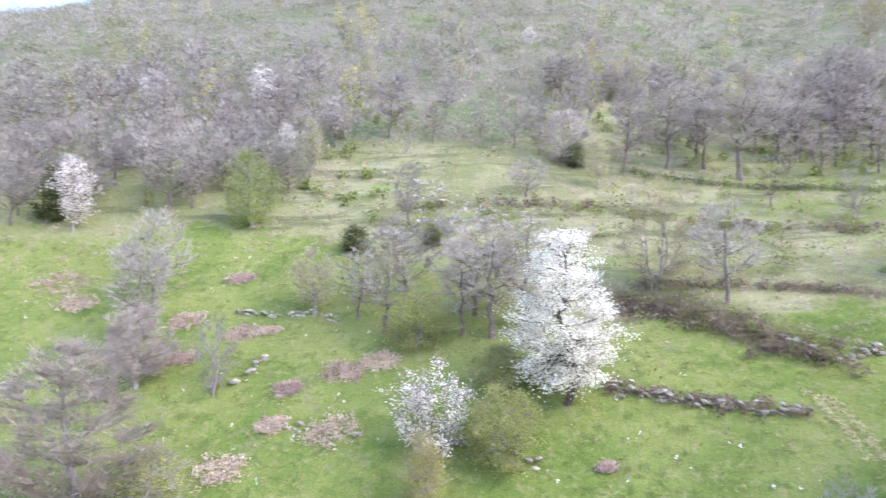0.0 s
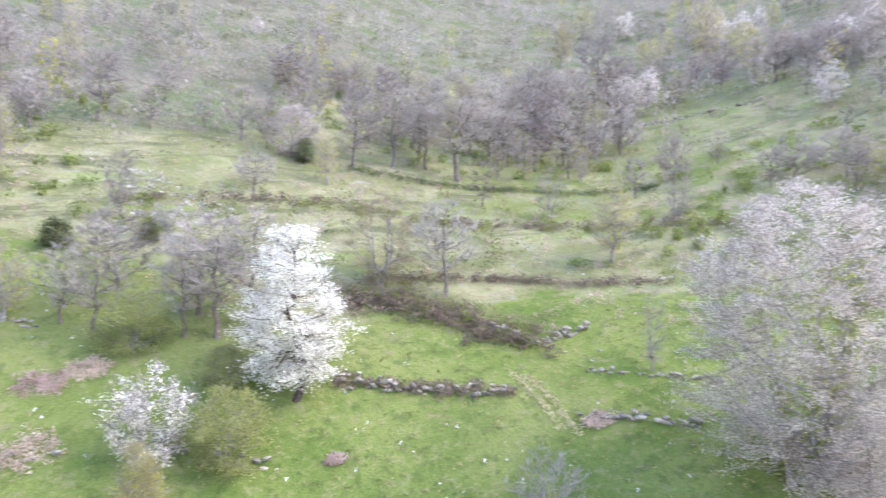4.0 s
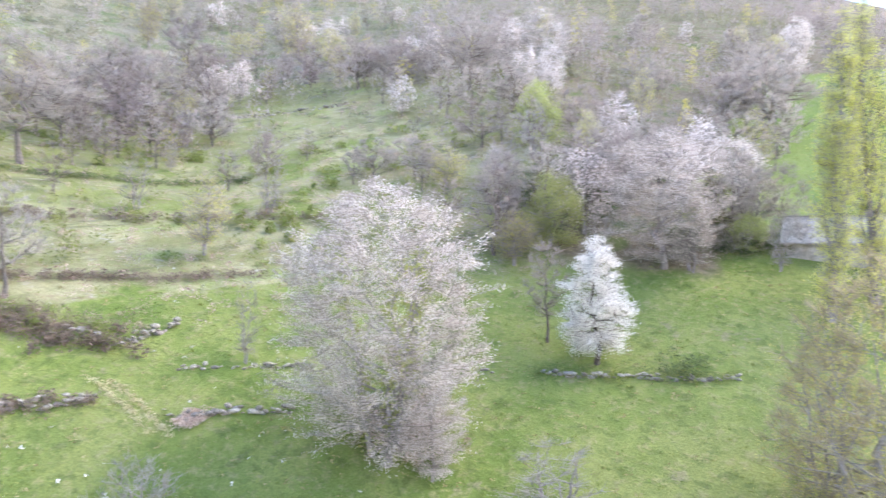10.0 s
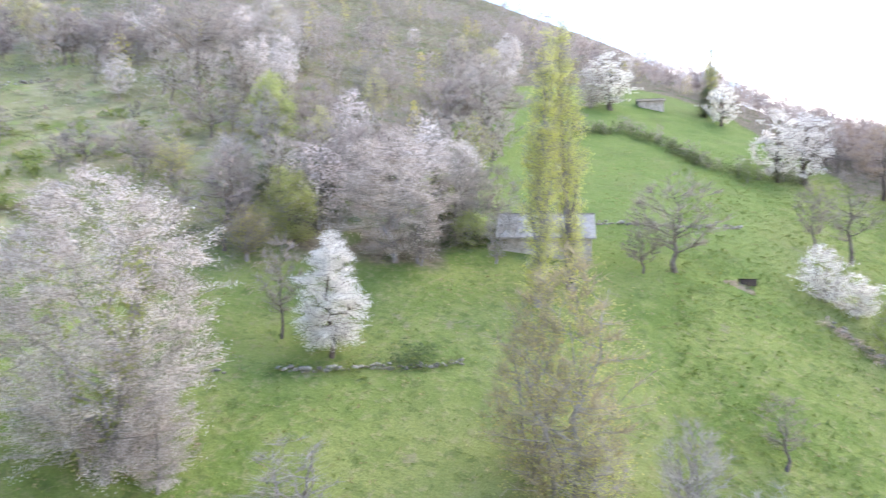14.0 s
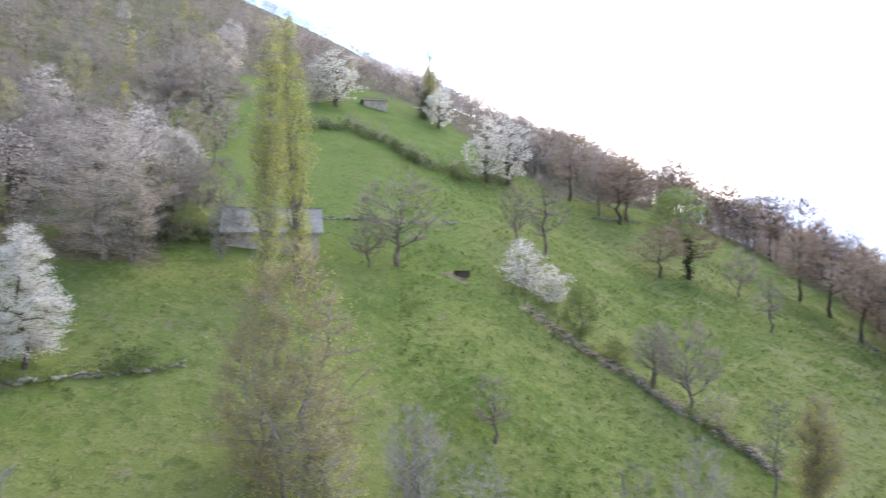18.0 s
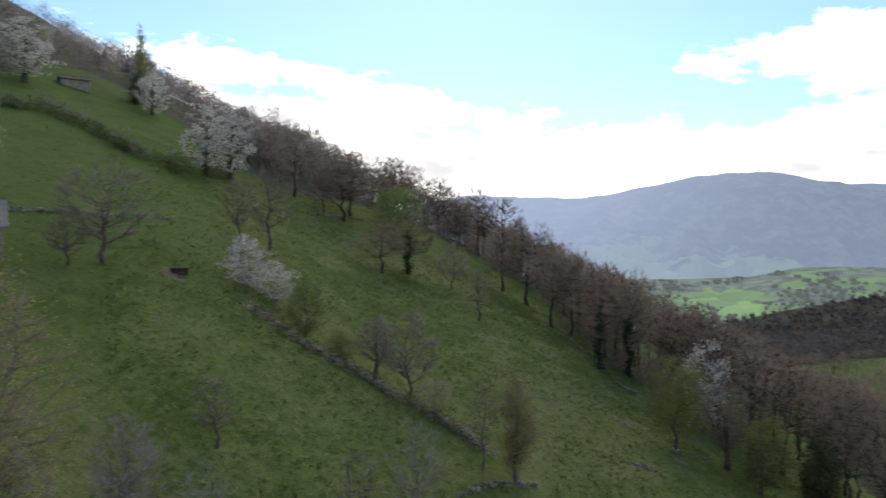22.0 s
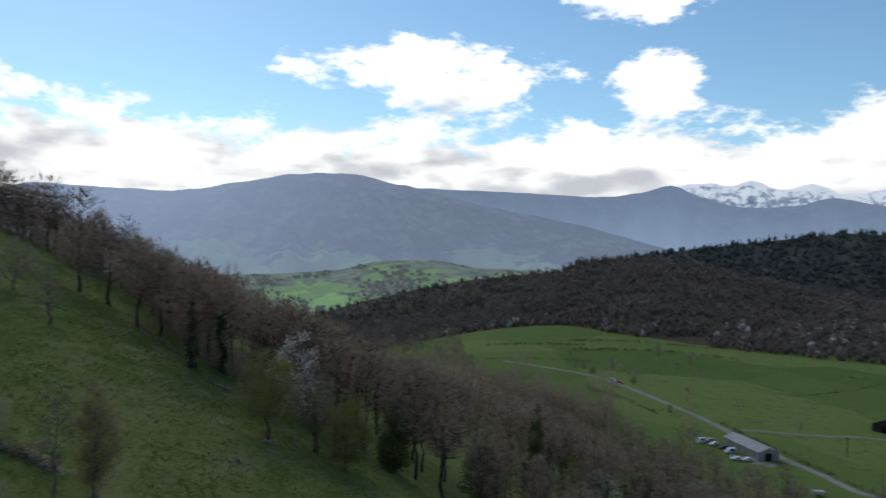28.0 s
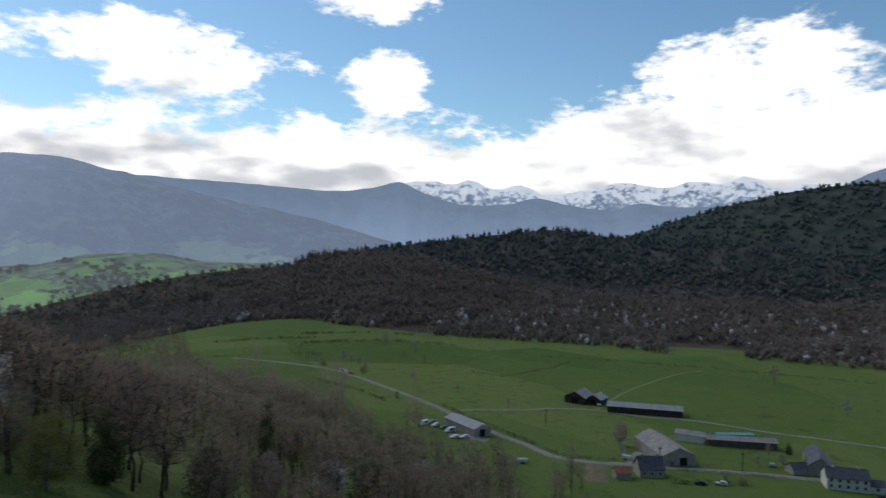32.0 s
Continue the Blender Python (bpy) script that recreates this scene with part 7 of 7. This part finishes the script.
for x, y, hd, c, text, van in ((52.5, -326.5, 40, WHITE_PAINT, "white van parked beside the grey barn", True), (44.5, -319.5, 60, WHITE_PAINT, "white car parked beside the grey barn", False), (48.5, -317, 70, WHITE_PAINT, "white car parked in the yard", False),
                               (56, -331, 50, BLACK_PAINT, "black car parked beside the grey barn", False), (60.5, -333.5, 45, WHITE_PAINT, "white car at the end of the yard", False), (63.5, -338, 45, GREY_PAINT, "grey car at the end of the yard", False),
                               (66, -333, 30, WHITE_PAINT, "white van at the field's edge", True), (39, -342, 320, GREY_PAINT, "grey car behind the barn", False), (142, -446, 300, WHITE_PAINT, "white van far along the lane", True),
                               (137, -444, 300, RED_PAINT, "red car far along the lane", False), (-84, -313, 190, GREY_PAINT, "grey car in the farm court", False), (-18.5, -404, 200, WHITE_PAINT, "white car beside the barns", False),
                               (-115, -284, 274, BLACK_PAINT, "dark car beside the white house", False), (-58, -281, 100, WHITE_PAINT, "white car among garden shrubs", False), (-50, -279, 100, BLACK_PAINT, "dark car on the grass by the farm", False)):
    car(x, y, hd, c, text, 5.0 if van else 4.2, 1.9 if van else 1.75, 2.1 if van else 1.45, van)


def trailer(x, y, heading, label):
    thing = new("farm_trailer")
    thing.matrix_world = pose(x, y, float(ground_z(x, y)), 0, 0, 90 - heading)
    part("bed", box(-2, 2, -1, 1, 0.7, 1.9, 0.05), PAINT, thing)
    part("drawbar", box(2, 3.2, -0.08, 0.08, 0.7, 0.85), SHADE_AND_BLACK, thing)
    for s in (-1, 1):
        bm = bmesh.new()
        bmesh.ops.create_cone(bm, cap_ends=True, segments=14, radius1=0.45, radius2=0.45, depth=0.25)
        bmesh.ops.rotate(bm, verts=bm.verts, matrix=Matrix.Rotation(radians(90), 3, "X"))
        bmesh.ops.translate(bm, verts=bm.verts, vec=(0, s * 0.95, 0.45))
        part("wheel", bm, SHADE_AND_BLACK, thing)
    tagged(thing, label, "trailer")


trailer(16.5, -288.0, 250, "pale livestock trailer standing on the meadow")
trailer(-25.5, -305.5, 120, "pale farm trailer in the farm court")


def pole(x, y, h):
    thing = new("power_pole")
    thing.location = (x, y, float(ground_z(x, y)))
    part("shaft", box(-0.14, 0.14, -0.14, 0.14, -0.5, h, 0.03), BOARD_DARK, thing)
    part("crossarm", box(-0.9, 0.9, -0.08, 0.08, h - 0.7, h - 0.5), BOARD_DARK, thing)
    tagged(thing, "dark wooden power pole on the valley meadow", "power pole")


pole(9.5, -352.0, 8.5)
pole(-38, -300.5, 7.5)
pole(-70, -302, 7.5)


# ---------------------------------------------------------------- the pasture's small things
def feed_trough(az, r):
    p = spot(az, r)
    thing = new("feed_trough")
    thing.matrix_world = pose(p.x, p.y, p.z, 0, 0, -az + 8)
    part("tub", box(-0.75, 0.75, -0.35, 0.35, -0.1, 0.5, 0.06), BOARD_DARK, thing)
    part("rim", box(-0.8, 0.8, -0.4, 0.4, 0.5, 0.56, 0.02), SHADE_AND_BLACK, thing)
    tagged(thing, "dark feed trough on a trampled patch of pasture", "trough")


feed_trough(97.0, 72.6)


def earth_patch(name, az, r, w, d, label):
    verts, faces = [], []
    c = spot(az, r)
    n, k = 26, 4
    for j in range(k + 1):
        for i in range(n):
            a = 2 * math.pi * i / n
            s = j / k * (1 + 0.25 * math.sin(3 * a + az) + 0.12 * math.sin(7 * a))
            x, y = c.x + math.cos(a) * w / 2 * s, c.y + math.sin(a) * d / 2 * s
            verts.append((x, y, float(ground_z(x, y)) + (0.05 if j < k else -0.06)))
    for j in range(k):
        for i in range(n):
            a, b = j * n + i, j * n + (i + 1) % n
            faces.append((a, b, b + n, a + n))
    tagged(mesh_object(name, verts, faces, EARTH, smooth=True), label, "ground", kind="structure")


earth_patch("bare_patch", 96.5, 71.8, 1.8, 3.0, "trampled bare earth round the trough")
az, r, rs = sow(260, -34, 48, 33, 62, 51, lambda a, d, q: d < edge_r(a) + 4)
clumps("pale_stones", az, r, rs.uniform(0.10, 0.26, len(az)), rs.uniform(0.1, 0.3, len(az)), 6, RENDER_WHITE, "small pale stones lying in the grass", "mound", 0.55, category="stones")
az, r, rs = sow(70, 100, 136, 60, 110, 52, lambda a, d, q: d < edge_r(a))
clumps("pasture_stones", az, r, rs.uniform(0.15, 0.4, len(az)), rs.uniform(0.2, 0.6, len(az)), 8, STONE, "grey stones lying on the steep pasture", "mound", 0.5, category="stones")

# tufts of longer grass over the pasture
TUFT = leafy("grass_tufts", (0.118, 0.172, 0.036), (0.222, 0.255, 0.075), 0.15, 0.0, 0.3)
TUFT_DRY = leafy("dry_grass_tufts", (0.22, 0.20, 0.085), (0.37, 0.32, 0.165), 0.3, 0.0, 0.3)
meadow_only = lambda a, d, q: (d < edge_r(a) + 6) & (q < 0.3 + 0.9 * patchy(a, d, 0.25, 4.0))
az, r, rs = sow(34000, -36, 142, 26, 135, 53, meadow_only, 1.2)
clumps("grass_tufts", az, r, rs.uniform(0.06, 0.15, len(az)), rs.uniform(0.3, 0.9, len(az)), 8, TUFT, "tufts of longer grass on the pasture", "mound", 0.9, category="grass")
az, r, rs = sow(12000, -36, 142, 26, 125, 54, meadow_only, 1.2)
clumps("dry_grass", az, r, rs.uniform(0.06, 0.18, len(az)), rs.uniform(0.25, 0.8, len(az)), 6, TUFT_DRY, "dry yellow grass tufts on the pasture", "mound", 0.9, category="grass")
# rough tussocky grazing on the steep pasture, and tufts on the valley fields
az, r, rs = sow(30000, 92, 144, 34, 140, 55, meadow_only, 1.2)
clumps("tussocks", az, r, rs.uniform(0.12, 0.32, len(az)), rs.uniform(0.25, 0.7, len(az)), 8, TUFT, "rough tussocks of grass on the steep pasture", "mound", 0.55, category="grass")
az, r, rs = sow(6000, 146, 206, 230, 600, 56, lambda a, d, q: (polar_z(a, d) < -84) & (q < 0.2 + patchy(a, d, 0.03, 6.0)), 1.3)
clumps("field_tufts", az, r, rs.uniform(0.15, 0.45, len(az)), rs.uniform(0.6, 2.2, len(az)), 8, TUFT, "tufts of darker grass on the valley fields", "mound", 0.6, category="grass")
FLAT_GRASS = leafy("flattened_dry_grass", (0.46, 0.42, 0.22), (0.62, 0.56, 0.34), 0.3)
for _k, _pts in enumerate((((26.9, 43.6), (28.2, 42.2), (29.6, 40.8), (31.0, 39.0)), ((28.2, 43.4), (29.4, 42.2), (30.8, 40.6), (32.2, 38.8)))):
    fringe("worn_path", _pts, 170, 0.12, (0.03, 0.07), (0.25, 0.6), 10, FLAT_GRASS, "worn wheel track of dry flattened grass", "mound", 1.6, seed=60 + _k, category="path")

# hedge banks and ditches crossing the valley fields
for _n, _pts in enumerate((((150, -455), (105, -430), (70, -405)), ((-10, -545), (-30, -500), (-42, -470)), ((-140, -540), (-150, -470), (-160, -400)), ((20, -440), (-40, -452), (-110, -455)), ((110, -470), (70, -520), (30, -560)))):
    hedge_line("ditch_growth", _pts, 60, 0.5, "rough growth along a ditch between valley fields")
for x, y, h in ((135, -470, 7), (142, -478, 8), (150, -486, 7), (158, -492, 8), (95, -440, 5), (-150, -420, 9), (-60, -330, 4)):
    tree("bare", math.degrees(math.atan2(x, y)), math.hypot(x, y), h, 1.2, label="small tree standing alone on the valley floor")
